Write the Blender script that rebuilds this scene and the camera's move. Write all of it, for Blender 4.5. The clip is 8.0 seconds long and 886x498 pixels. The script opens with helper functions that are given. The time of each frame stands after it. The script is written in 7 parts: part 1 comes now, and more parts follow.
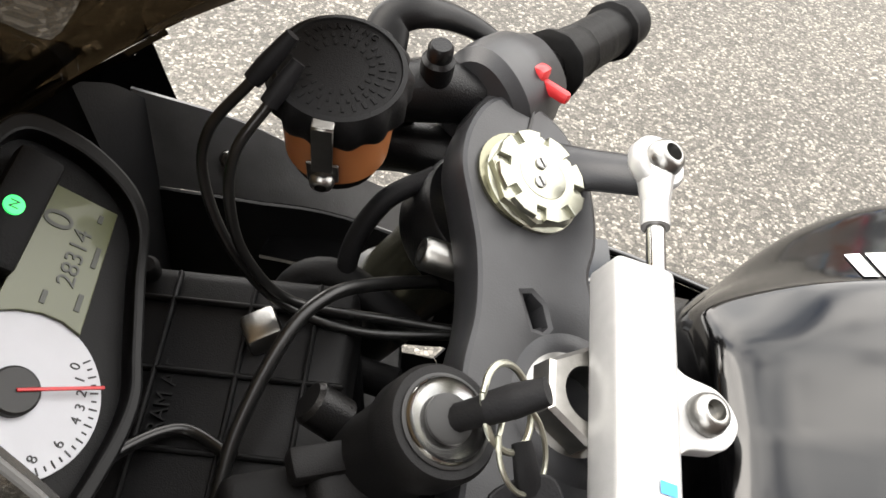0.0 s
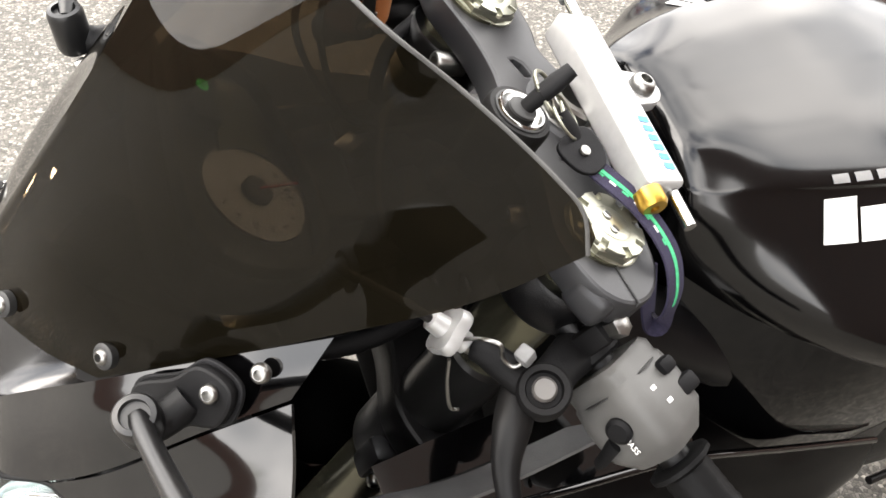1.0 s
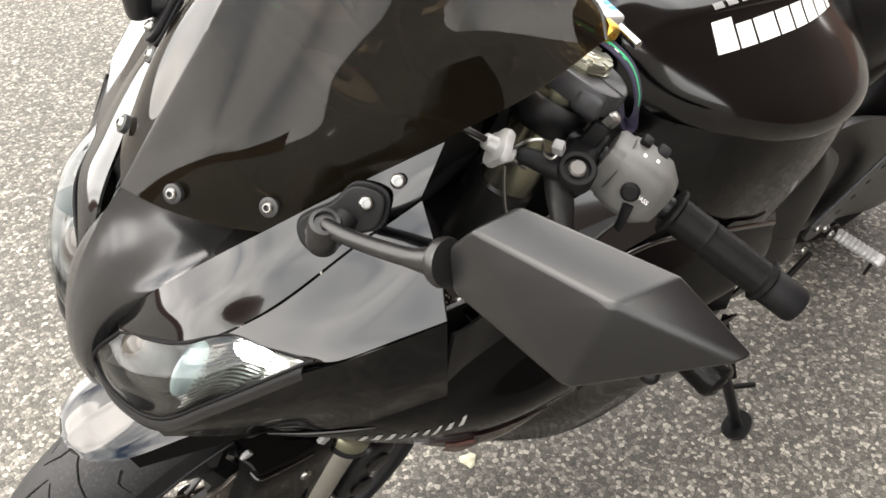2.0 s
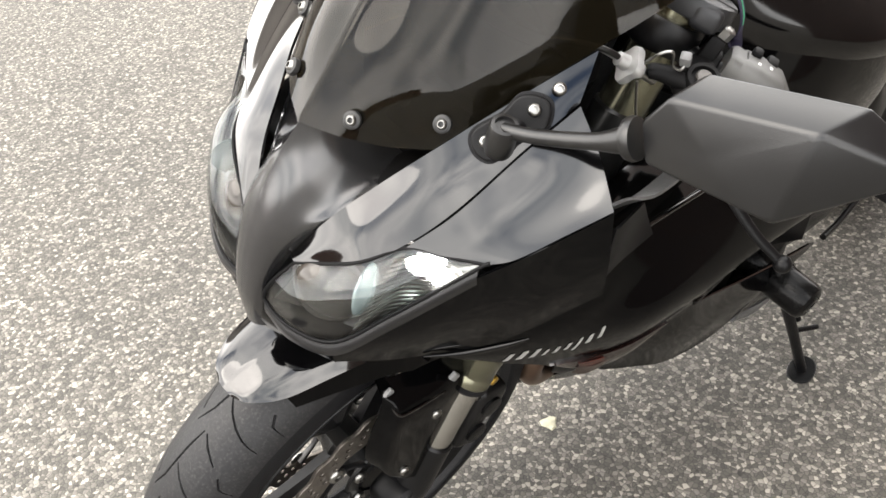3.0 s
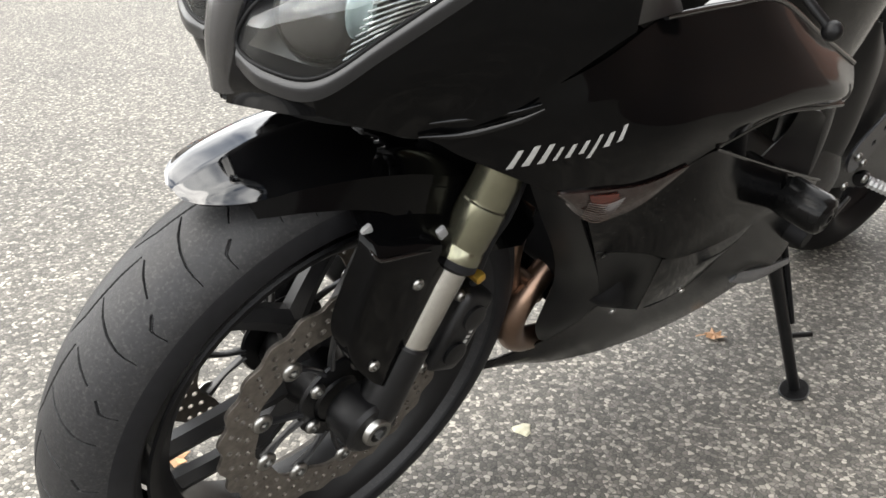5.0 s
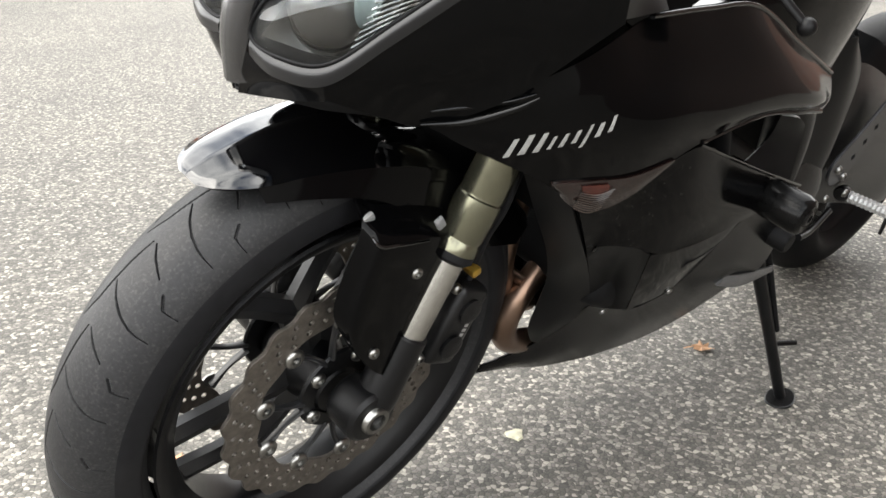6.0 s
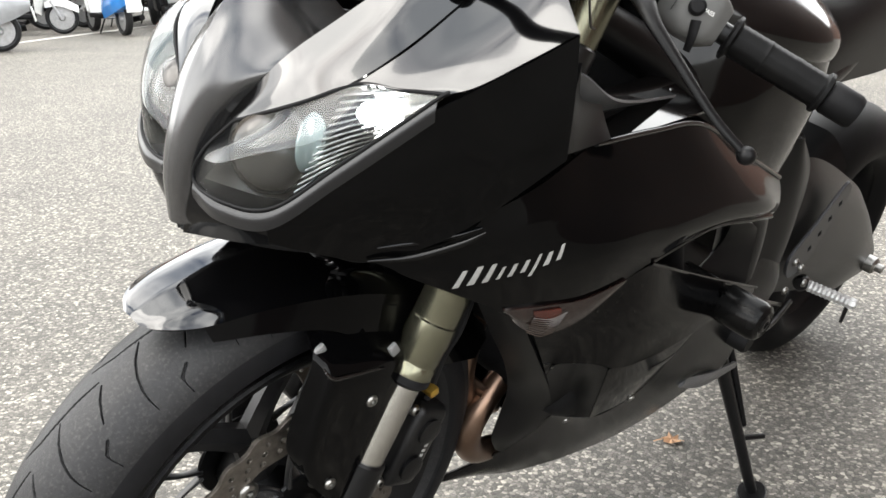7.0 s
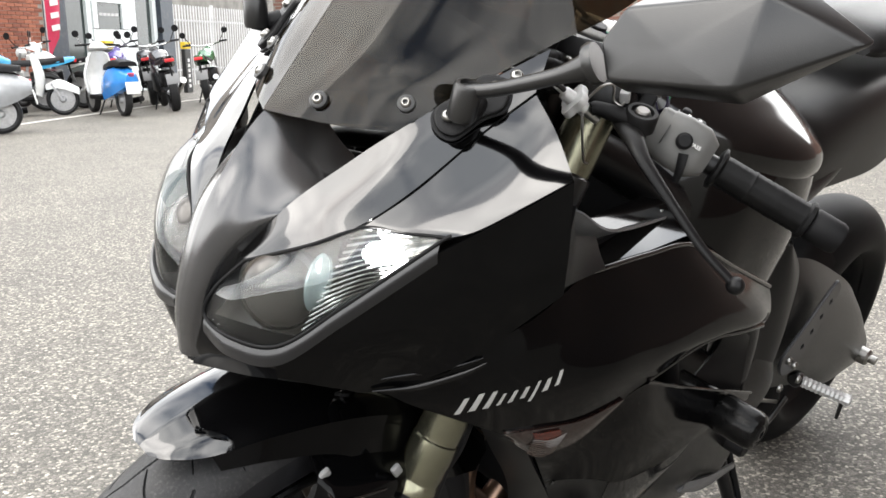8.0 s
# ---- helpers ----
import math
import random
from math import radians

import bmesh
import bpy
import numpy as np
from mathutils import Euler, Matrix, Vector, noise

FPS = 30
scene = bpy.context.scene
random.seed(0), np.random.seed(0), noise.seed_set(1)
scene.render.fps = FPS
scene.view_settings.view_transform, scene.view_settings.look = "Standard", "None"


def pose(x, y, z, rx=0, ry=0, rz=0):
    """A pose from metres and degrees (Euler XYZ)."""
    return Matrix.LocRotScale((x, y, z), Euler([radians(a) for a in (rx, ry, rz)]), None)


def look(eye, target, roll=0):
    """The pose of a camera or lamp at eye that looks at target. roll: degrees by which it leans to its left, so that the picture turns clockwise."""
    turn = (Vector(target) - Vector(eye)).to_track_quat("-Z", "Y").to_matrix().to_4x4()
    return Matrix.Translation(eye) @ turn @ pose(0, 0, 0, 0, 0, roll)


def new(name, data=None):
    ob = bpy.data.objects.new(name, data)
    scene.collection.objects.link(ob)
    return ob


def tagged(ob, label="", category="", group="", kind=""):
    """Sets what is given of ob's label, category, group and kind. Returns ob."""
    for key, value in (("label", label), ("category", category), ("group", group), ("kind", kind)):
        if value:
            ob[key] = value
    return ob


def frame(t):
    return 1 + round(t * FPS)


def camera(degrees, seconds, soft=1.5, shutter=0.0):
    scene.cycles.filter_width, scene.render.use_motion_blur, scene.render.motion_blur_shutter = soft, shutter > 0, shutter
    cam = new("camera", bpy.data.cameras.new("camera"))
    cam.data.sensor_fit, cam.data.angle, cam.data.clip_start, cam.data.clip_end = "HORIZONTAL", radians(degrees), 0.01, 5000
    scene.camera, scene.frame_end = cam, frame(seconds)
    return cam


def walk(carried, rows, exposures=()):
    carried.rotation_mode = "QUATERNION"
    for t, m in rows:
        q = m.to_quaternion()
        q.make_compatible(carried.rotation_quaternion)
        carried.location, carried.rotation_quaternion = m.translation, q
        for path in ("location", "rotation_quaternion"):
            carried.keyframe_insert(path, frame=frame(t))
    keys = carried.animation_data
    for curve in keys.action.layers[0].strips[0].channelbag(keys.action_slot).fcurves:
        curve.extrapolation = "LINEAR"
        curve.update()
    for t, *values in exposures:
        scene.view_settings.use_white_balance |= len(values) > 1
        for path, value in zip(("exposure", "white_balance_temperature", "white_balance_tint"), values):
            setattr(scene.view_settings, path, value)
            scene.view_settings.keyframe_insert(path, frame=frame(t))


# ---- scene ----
cam = camera(53.0, 8.0, soft=1.6)
PATH = [
    (0.0, (-0.272, 0.251, 1.287), (-0.436, -1.221, -0.057), 13.4),
    (0.2, (-0.247, 0.304, 1.296), (-0.522, -1.172, -0.026), 11.7),
    (0.3, (-0.235, 0.333, 1.293), (-0.539, -1.144, -0.021), 10.1),
    (0.5, (-0.198, 0.384, 1.304), (-0.592, -1.051, -0.032), 8.4),
    (0.7, (-0.153, 0.428, 1.312), (-0.657, -0.979, -0.018), 7.9),
    (1.0, (-0.080, 0.469, 1.313), (-0.702, -0.918, 0.013), 4.8),
    (1.5, (0.0597, 0.5043, 1.3227), (-0.5771, -0.4692, 0.3756), 0.4),
    (2.0, (0.1764, 0.5978, 1.314), (-0.5411, -0.3382, 0.387), -0.55),
    (2.2, (0.2261, 0.6328, 1.306), (-0.5008, -0.2987, 0.3818), -1.13),
    (3.3, (0.365, 0.5632, 1.2476), (-0.3864, -0.4054, 0.3832), -5.77),
    (3.5, (0.3579, 0.547, 1.1912), (-0.4215, -0.4341, 0.3667), -3.36),
    (4.0, (0.3704, 0.5441, 1.0552), (-0.5323, -0.4065, 0.3262), -0.29),
    (4.5, (0.4171, 0.5796, 0.969), (-0.5092, -0.3852, 0.29), 0.31),
    (4.7, (0.4295, 0.5913, 0.936), (-0.4982, -0.3906, 0.2838), 0.29),
    (5.8, (0.4971, 0.6387, 0.8667), (-0.4616, -0.3625, 0.2935), 0.81),
    (6.0, (0.4971, 0.6413, 0.8701), (-0.4671, -0.3609, 0.3079), 0.83),
    (6.5, (0.4803, 0.6392, 0.8876), (-0.5086, -0.3621, 0.3684), 0.52),
    (7.0, (0.4623, 0.6388, 0.923), (-0.559, -0.3624, 0.4706), -0.21),
    (7.5, (0.468, 0.6456, 0.9556), (-0.5721, -0.3631, 0.5675), -0.75),
    (8.0, (0.4768, 0.6454, 0.9829), (-0.5733, -0.3717, 0.6472), -0.57),
]
walk(cam, [(t, look(eye, target, roll)) for t, eye, target, roll in PATH],
     ((0.0, 1.00, 6900.0, 11.0), (0.5, 1.00, 6900.0, 11.0), (1.0, 1.30, 6850.0, 12.0), (1.5, 1.15, 6900.0, 12.0), (2.0, 1.08, 6950.0, 11.0), (3.5, 1.05, 6750.0, 11.0), (4.5, 1.00, 6650.0, 10.0),
      (6.0, 1.05, 6650.0, 9.0), (7.0, 1.05, 6600.0, 9.0), (8.0, 0.94, 6600.0, 10.0)))

# ---- light ----
world = bpy.data.worlds.new("sky")
scene.world = world
world.use_nodes = True
wn, wl = world.node_tree.nodes, world.node_tree.links
sky = wn.new("ShaderNodeTexSky")
sky.sky_type, sky.sun_disc = "NISHITA", False
SUN_EL, SUN_AZ = 48.0, 105.0
sky.sun_elevation, sky.sun_rotation = radians(SUN_EL), radians(SUN_AZ)
coord = wn.new("ShaderNodeTexCoord")
cloud = wn.new("ShaderNodeTexNoise")
cloud.inputs["Scale"].default_value, cloud.inputs["Detail"].default_value = 2.6, 4.0
cloud.inputs["Distortion"].default_value = 0.6
ramp = wn.new("ShaderNodeValToRGB")
ramp.color_ramp.elements[0].position, ramp.color_ramp.elements[1].position = 0.30, 0.47
shade = wn.new("ShaderNodeTexNoise")
shade.inputs["Scale"].default_value, shade.inputs["Detail"].default_value = 3.0, 2.5
shade_ramp = wn.new("ShaderNodeValToRGB")
shade_ramp.color_ramp.elements[0].position, shade_ramp.color_ramp.elements[1].position = 0.32, 0.70
shade_ramp.color_ramp.elements[0].color = (11.4, 12.1, 13.0, 1)
shade_ramp.color_ramp.elements[1].color = (30.0, 29.8, 29.4, 1)
mix = wn.new("ShaderNodeMix")
mix.data_type = "RGBA"
wl.new(coord.outputs["Generated"], cloud.inputs["Vector"])
wl.new(coord.outputs["Generated"], shade.inputs["Vector"])
wl.new(cloud.outputs["Fac"], ramp.inputs["Fac"])
wl.new(shade.outputs["Fac"], shade_ramp.inputs["Fac"])
wl.new(ramp.outputs["Color"], mix.inputs[0])
wl.new(sky.outputs["Color"], mix.inputs[6])
wl.new(shade_ramp.outputs["Color"], mix.inputs[7])
wl.new(mix.outputs[2], wn["Background"].inputs["Color"])
wn["Background"].inputs["Strength"].default_value = 0.15

sun_data = bpy.data.lights.new("sun", "SUN")
sun_data.energy, sun_data.angle, sun_data.color = 2.0, radians(50), (1.0, 0.96, 0.9)
sun = new("sun", sun_data)
az, el = radians(SUN_AZ), radians(SUN_EL)
# the veiled sun stands ahead, on the far side of the motorcycle
sun.matrix_world = look((0, 0, 0), (-math.sin(az) * math.cos(el), -math.cos(az) * math.cos(el), -math.sin(el)))


# ---- materials ----
def material(name, color=(0.5, 0.5, 0.5), rough=0.5, metal=0.0, coat=0.0, grain=0.0, scale=40.0, bump=0.0, bump_scale=400.0, dirt=0.0, dirt_scale=9.0,
             dirt_color=(0.25, 0.23, 0.2), spec=0.5, rough_var=0.0, dirt_from=0.52):
    """A surface with grain in its colour, uneven gloss, fine relief and, with dirt, dusty patches."""
    color, dirt_color, spec = tuple(c * 0.72 for c in color), tuple(c * 0.72 for c in dirt_color), spec * 0.75
    m = bpy.data.materials.new(name)
    m.use_nodes = True
    n, l = m.node_tree.nodes, m.node_tree.links
    b = n["Principled BSDF"]
    b.inputs["Roughness"].default_value, b.inputs["Metallic"].default_value = rough, metal
    b.inputs["Coat Weight"].default_value, b.inputs["Coat Roughness"].default_value = coat, 0.03
    b.inputs["Specular IOR Level"].default_value = spec
    tc = n.new("ShaderNodeTexCoord")
    small = n.new("ShaderNodeTexNoise")
    small.inputs["Scale"].default_value, small.inputs["Detail"].default_value = scale, 4.0
    big = n.new("ShaderNodeTexNoise")
    big.inputs["Scale"].default_value, big.inputs["Detail"].default_value = dirt_scale, 6.0
    l.new(tc.outputs["Object"], small.inputs["Vector"])
    l.new(tc.outputs["Object"], big.inputs["Vector"])
    r = n.new("ShaderNodeValToRGB")
    r.color_ramp.elements[0].position, r.color_ramp.elements[1].position = 0.3, 0.7
    r.color_ramp.elements[0].color = (*[c * (1 - grain) for c in color], 1)
    r.color_ramp.elements[1].color = (*[min(1, c * (1 + grain)) for c in color], 1)
    l.new(small.outputs["Fac"], r.inputs["Fac"])
    out = r.outputs["Color"]
    if dirt:
        dr = n.new("ShaderNodeValToRGB")
        dr.color_ramp.elements[0].position, dr.color_ramp.elements[1].position = dirt_from, dirt_from + 0.28
        dr.color_ramp.elements[1].color = (dirt, dirt, dirt, 1)
        l.new(big.outputs["Fac"], dr.inputs["Fac"])
        mx = n.new("ShaderNodeMix")
        mx.data_type = "RGBA"
        mx.inputs[7].default_value = (*dirt_color, 1)
        l.new(dr.outputs["Color"], mx.inputs[0])
        l.new(out, mx.inputs[6])
        out = mx.outputs[2]
    l.new(out, b.inputs["Base Color"])
    if rough_var:
        mr = n.new("ShaderNodeMapRange")
        mr.inputs["To Min"].default_value, mr.inputs["To Max"].default_value = max(0.02, rough - rough_var), rough + rough_var
        l.new(big.outputs["Fac"], mr.inputs["Value"])
        l.new(mr.outputs["Result"], b.inputs["Roughness"])
    if bump:
        bn = n.new("ShaderNodeTexNoise")
        bn.inputs["Scale"].default_value, bn.inputs["Detail"].default_value = bump_scale, 3.0
        l.new(tc.outputs["Object"], bn.inputs["Vector"])
        bp = n.new("ShaderNodeBump")
        bp.inputs["Strength"].default_value, bp.inputs["Distance"].default_value = bump, 0.001
        l.new(bn.outputs["Fac"], bp.inputs["Height"])
        l.new(bp.outputs["Normal"], b.inputs["Normal"])
    return m


def glow(name, color, strength):
    m = bpy.data.materials.new(name)
    m.use_nodes = True
    b = m.node_tree.nodes["Principled BSDF"]
    b.inputs["Base Color"].default_value = (*color, 1)
    b.inputs["Emission Color"].default_value, b.inputs["Emission Strength"].default_value = (*color, 1), strength
    return m


def glass(name, color=(1, 1, 1), rough=0.0, clear=1.0, ior=1.45, haze=None):
    """Thin clear plastic: a tinted see-through sheet with a glossy face; haze is the colour of a faint film on it."""
    m = bpy.data.materials.new(name)
    m.use_nodes = True
    n, l = m.node_tree.nodes, m.node_tree.links
    n.remove(n["Principled BSDF"])
    see = n.new("ShaderNodeBsdfTransparent")
    see.inputs["Color"].default_value = (*[c * clear for c in color], 1)
    shine = n.new("ShaderNodeBsdfGlossy")
    shine.inputs["Roughness"].default_value = rough
    facing, steep, f = n.new("ShaderNodeLayerWeight"), n.new("ShaderNodeMath"), n.new("ShaderNodeMapRange")
    facing.inputs["Blend"].default_value = 0.5
    steep.operation = "POWER"
    steep.inputs[1].default_value = 5.0
    f.inputs["To Min"].default_value = ((ior - 1) / (ior + 1)) ** 2
    l.new(facing.outputs["Facing"], steep.inputs[0])
    l.new(steep.outputs["Value"], f.inputs["Value"])
    mx = n.new("ShaderNodeMixShader")
    base = see
    if haze:
        tc, dust = n.new("ShaderNodeTexCoord"), n.new("ShaderNodeTexNoise")
        dust.inputs["Scale"].default_value, dust.inputs["Detail"].default_value = 26.0, 5.0
        span = n.new("ShaderNodeMapRange")
        span.inputs["To Min"].default_value, span.inputs["To Max"].default_value = 0.03, 0.10
        film, base = n.new("ShaderNodeBsdfDiffuse"), n.new("ShaderNodeMixShader")
        film.inputs["Color"].default_value = (*haze, 1)
        l.new(tc.outputs["Object"], dust.inputs["Vector"])
        l.new(dust.outputs["Fac"], span.inputs["Value"])
        l.new(span.outputs["Result"], base.inputs[0])
        l.new(see.outputs["BSDF"], base.inputs[1])
        l.new(film.outputs["BSDF"], base.inputs[2])
    l.new(f.outputs["Result"], mx.inputs[0])
    l.new(base.outputs[0], mx.inputs[1])
    l.new(shine.outputs["BSDF"], mx.inputs[2])
    l.new(mx.outputs["Shader"], n["Material Output"].inputs["Surface"])
    return m


GLOSS = material("gloss_black_paint", (0.0012, 0.0012, 0.0014), 0.075, spec=0.34, grain=0.15, scale=900, rough_var=0.02, dirt=0.006, dirt_scale=30)
# gloss black again, coated to brighten the sky's reflection on top panels
BRIGHTBLACK = material("brightened_gloss_black", (0.0012, 0.0012, 0.0014), 0.07, coat=0.6, spec=0.5, grain=0.15, scale=900, rough_var=0.02, dirt=0.006, dirt_scale=30)
# gloss black once more, reflection raised so the tank's top shows paler
TANK = material("tank_reflective_black", (0.0012, 0.0012, 0.0014), 0.12, spec=0.62, grain=0.15, scale=900, rough_var=0.04, dirt=0.006, dirt_scale=30)
MIRROR = material("black_mirror_plastic", (0.006, 0.006, 0.0064), 0.30, spec=0.58, grain=0.1, scale=60, bump=0.1, bump_scale=1200, rough_var=0.06, dirt=0.04)
NYLON = material("black_nylon", (0.004, 0.004, 0.004), 0.2, spec=0.14, grain=0.2, scale=80, dirt=0.08)
# dust specks over gloss black whose reflection is cut to look shaded
DUSTY = material("dusty_dimmed_black_paint", (0.0015, 0.0015, 0.0017), 0.10, spec=0.13, grain=0.15, scale=900, rough_var=0.03, dirt=0.30, dirt_from=0.635, dirt_scale=300, dirt_color=(0.22, 0.20, 0.17))
BELLY = material("scuffed_black_belly_paint", (0.003, 0.003, 0.0032), 0.22, spec=0.16, grain=0.15, scale=200, rough_var=0.05, dirt=0.25, dirt_from=0.58, dirt_scale=160, dirt_color=(0.12, 0.11, 0.10))
# gloss black with its reflection cut, so side panels look shaded
DIMBLACK = material("dimmed_gloss_black", (0.0014, 0.0014, 0.0016), 0.09, spec=0.14, grain=0.15, scale=900, rough_var=0.03, dirt=0.004)
SHROUD = material("dull_black_shroud", (0.0035, 0.0035, 0.0038), 0.42, spec=0.16, grain=0.12, scale=60, bump=0.08, bump_scale=900, dirt=0.03)
SPOKE = material("satin_black_wheel_paint", (0.013, 0.013, 0.014), 0.30, spec=0.5, grain=0.15, scale=90, bump=0.1, bump_scale=900, dirt=0.06)
NOSE = material("satin_dark_grey_plastic", (0.014, 0.014, 0.015), 0.20, spec=1.2, grain=0.1, scale=60, bump=0.03, bump_scale=900, rough_var=0.04, dirt=0.06)
TRIM = material("satin_grey_trim", (0.010, 0.010, 0.011), 0.3, spec=0.5, grain=0.1, scale=60, bump=0.05, bump_scale=900)
MATTE = material("satin_black_plastic", (0.004, 0.004, 0.0044), 0.38, spec=0.2, grain=0.12, scale=60, bump=0.08, bump_scale=900, rough_var=0.06, dirt=0.03)
PLASTIC = material("grained_black_plastic", (0.005, 0.005, 0.0055), 0.5, spec=0.2, grain=0.2, scale=90, bump=0.25, bump_scale=1500, rough_var=0.08, dirt=0.08, dirt_color=(0.08, 0.075, 0.07))
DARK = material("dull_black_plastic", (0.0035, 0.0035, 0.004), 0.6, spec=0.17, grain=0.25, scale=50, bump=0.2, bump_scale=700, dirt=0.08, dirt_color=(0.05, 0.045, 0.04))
GRIP = material("worn_grip_rubber", (0.004, 0.004, 0.0042), 0.5, spec=0.12, grain=0.2, scale=120, bump=0.3, bump_scale=1400, dirt=0.04)
RUBBER = material("black_rubber", (0.008, 0.008, 0.009), 0.55, spec=0.18, grain=0.2, scale=80, bump=0.2, bump_scale=900, dirt=0.10, dirt_color=(0.07, 0.065, 0.06))
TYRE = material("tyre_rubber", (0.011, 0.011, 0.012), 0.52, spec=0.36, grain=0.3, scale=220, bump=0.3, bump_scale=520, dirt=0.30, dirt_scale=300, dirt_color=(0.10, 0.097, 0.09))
CLAMP = material("dark_grey_painted_alloy", (0.026, 0.0265, 0.029), 0.38, metal=0.25, grain=0.12, scale=70, bump=0.12, bump_scale=1200, dirt=0.12, dirt_color=(0.12, 0.12, 0.12))
HOUSING = material("grey_switch_plastic", (0.080, 0.079, 0.076), 0.48, grain=0.1, scale=60, bump=0.2, bump_scale=1400, dirt=0.1)
STEEL = material("zinc_plated_steel", (0.34, 0.335, 0.32), 0.30, metal=1.0, grain=0.12, scale=120, bump=0.1, bump_scale=900, rough_var=0.08)
CHROME = material("bright_metal", (0.50, 0.50, 0.49), 0.14, metal=1.0, grain=0.05, scale=120, rough_var=0.05)
CAPNUT = material("pale_anodised_alloy", (0.40, 0.40, 0.33), 0.30, metal=0.9, grain=0.08, scale=90, bump=0.1, bump_scale=800, rough_var=0.06)
ALLOY = material("silver_alloy", (0.55, 0.55, 0.545), 0.38, metal=0.45, grain=0.05, scale=150, bump=0.06, bump_scale=1300, rough_var=0.06)
FORK = material("olive_gold_anodised_tube", (0.22, 0.215, 0.155), 0.24, metal=0.9, grain=0.1, scale=60, rough_var=0.06, bump=0.04)
SLIDER = material("polished_fork_slider", (0.6, 0.59, 0.56), 0.2, metal=1.0, grain=0.06, scale=120, rough_var=0.06)
CASTING = material("black_cast_alloy", (0.0045, 0.0045, 0.005), 0.30, metal=0.1, spec=0.32, grain=0.2, scale=90, bump=0.3, bump_scale=1100, dirt=0.12, dirt_color=(0.09, 0.085, 0.08))
DISC = material("worn_brake_disc_steel", (0.175, 0.155, 0.135), 0.42, metal=0.8, grain=0.25, scale=130, bump=0.15, bump_scale=700, dirt=0.3, dirt_color=(0.1, 0.085, 0.07))
COPPER = material("heat_tinted_exhaust_pipe", (0.25, 0.165, 0.12), 0.33, metal=0.95, grain=0.3, scale=18, rough_var=0.1, dirt=0.35, dirt_scale=16, dirt_color=(0.2, 0.17, 0.16))
BRASS = material("gold_anodised_alloy", (0.62, 0.38, 0.07), 0.32, metal=0.85, grain=0.08, scale=80)
RED = material("red_plastic", (0.62, 0.03, 0.035), 0.35, grain=0.05)
FLUID = material("amber_fluid_reservoir", (0.50, 0.19, 0.07), 0.3, grain=0.1, scale=25, coat=0.4)
WHITE = material("white_print", (0.72, 0.72, 0.7), 0.45, grain=0.06, scale=90)
SILVER = material("silver_print", (0.42, 0.42, 0.41), 0.4, metal=0.3, grain=0.1, scale=300)
GREYPRINT = material("grey_print", (0.2, 0.2, 0.2), 0.5, grain=0.1, scale=200)
BLUE = material("blue_print", (0.04, 0.33, 0.75), 0.45, grain=0.05)
DIAL = material("white_dial_face", (0.55, 0.56, 0.60), 0.45, grain=0.03, scale=50)
INK = material("black_print", (0.012, 0.012, 0.012), 0.5, grain=0.05)
LCD = material("pale_green_display", (0.062, 0.072, 0.018), 0.3, grain=0.06, scale=30, coat=0.2)
SEGMENT = material("dark_display_segment", (0.035, 0.04, 0.03), 0.4, grain=0.05)
FABRIC = material("navy_woven_strap", (0.022, 0.018, 0.045), 0.85, grain=0.35, scale=700, bump=0.6, bump_scale=1800)
GREENTHREAD = material("green_woven_stripe", (0.05, 0.45, 0.2), 0.8, grain=0.3, scale=700, bump=0.5, bump_scale=1800)
SCREEN = glass("smoked_screen", (0.31, 0.262, 0.20), 0.0, 0.66, ior=1.34, haze=(0.040, 0.033, 0.020))
LENS = glass("clear_headlight_lens", (0.93, 0.95, 0.96), 0.01, 0.95, ior=1.36)
REFLECTOR = material("headlight_reflector", (0.34, 0.33, 0.31), 0.2, metal=1.0, grain=0.06, scale=40, rough_var=0.08)
BULB = material("projector_glass", (0.34, 0.41, 0.40), 0.08, metal=0.4, coat=1.0, grain=0.1, scale=20)
LIT = glow("lit_lamp", (0.97, 0.98, 1.0), 45.0)
HOUSE = material("dark_headlight_interior", (0.045, 0.040, 0.034), 0.3, metal=0.2, grain=0.2, scale=40)
GREENLAMP = glow("green_neutral_lamp", (0.03, 0.75, 0.16), 0.9)
SIGNALRIB = material("smoked_lens_rib", (0.045, 0.034, 0.028), 0.2, grain=0.2, scale=60, coat=0.3)
SIGNALCORE = material("orange_signal_bulb", (0.050, 0.010, 0.006), 0.2, grain=0.3, scale=60, coat=0.3)
SIGNAL = material("clear_red_signal_lens", (0.012, 0.006, 0.005), 0.10, grain=0.4, scale=60, coat=0.4)
INBEZEL = material("headlight_inner_bezel", (0.14, 0.133, 0.126), 0.38, metal=0.7, grain=0.1, scale=40)
VINYL = material("black_seat_vinyl", (0.005, 0.005, 0.0053), 0.42, spec=0.22, grain=0.15, scale=60, bump=0.15, bump_scale=900)
LEDGE = material("grey_inner_plastic", (0.090, 0.090, 0.092), 0.30, spec=0.6, grain=0.15, scale=60, bump=0.2, bump_scale=900, dirt=0.08)
CABLE = material("glossy_black_cable", (0.008, 0.008, 0.008), 0.28, grain=0.2, scale=120)
DOME = material("dark_projector_glass", (0.050, 0.044, 0.038), 0.12, spec=0.3, grain=0.2, scale=20, coat=0.3)
LEAF = material("dry_brown_leaf", (0.42, 0.24, 0.13), 0.7, grain=0.3, scale=80, bump=0.3)


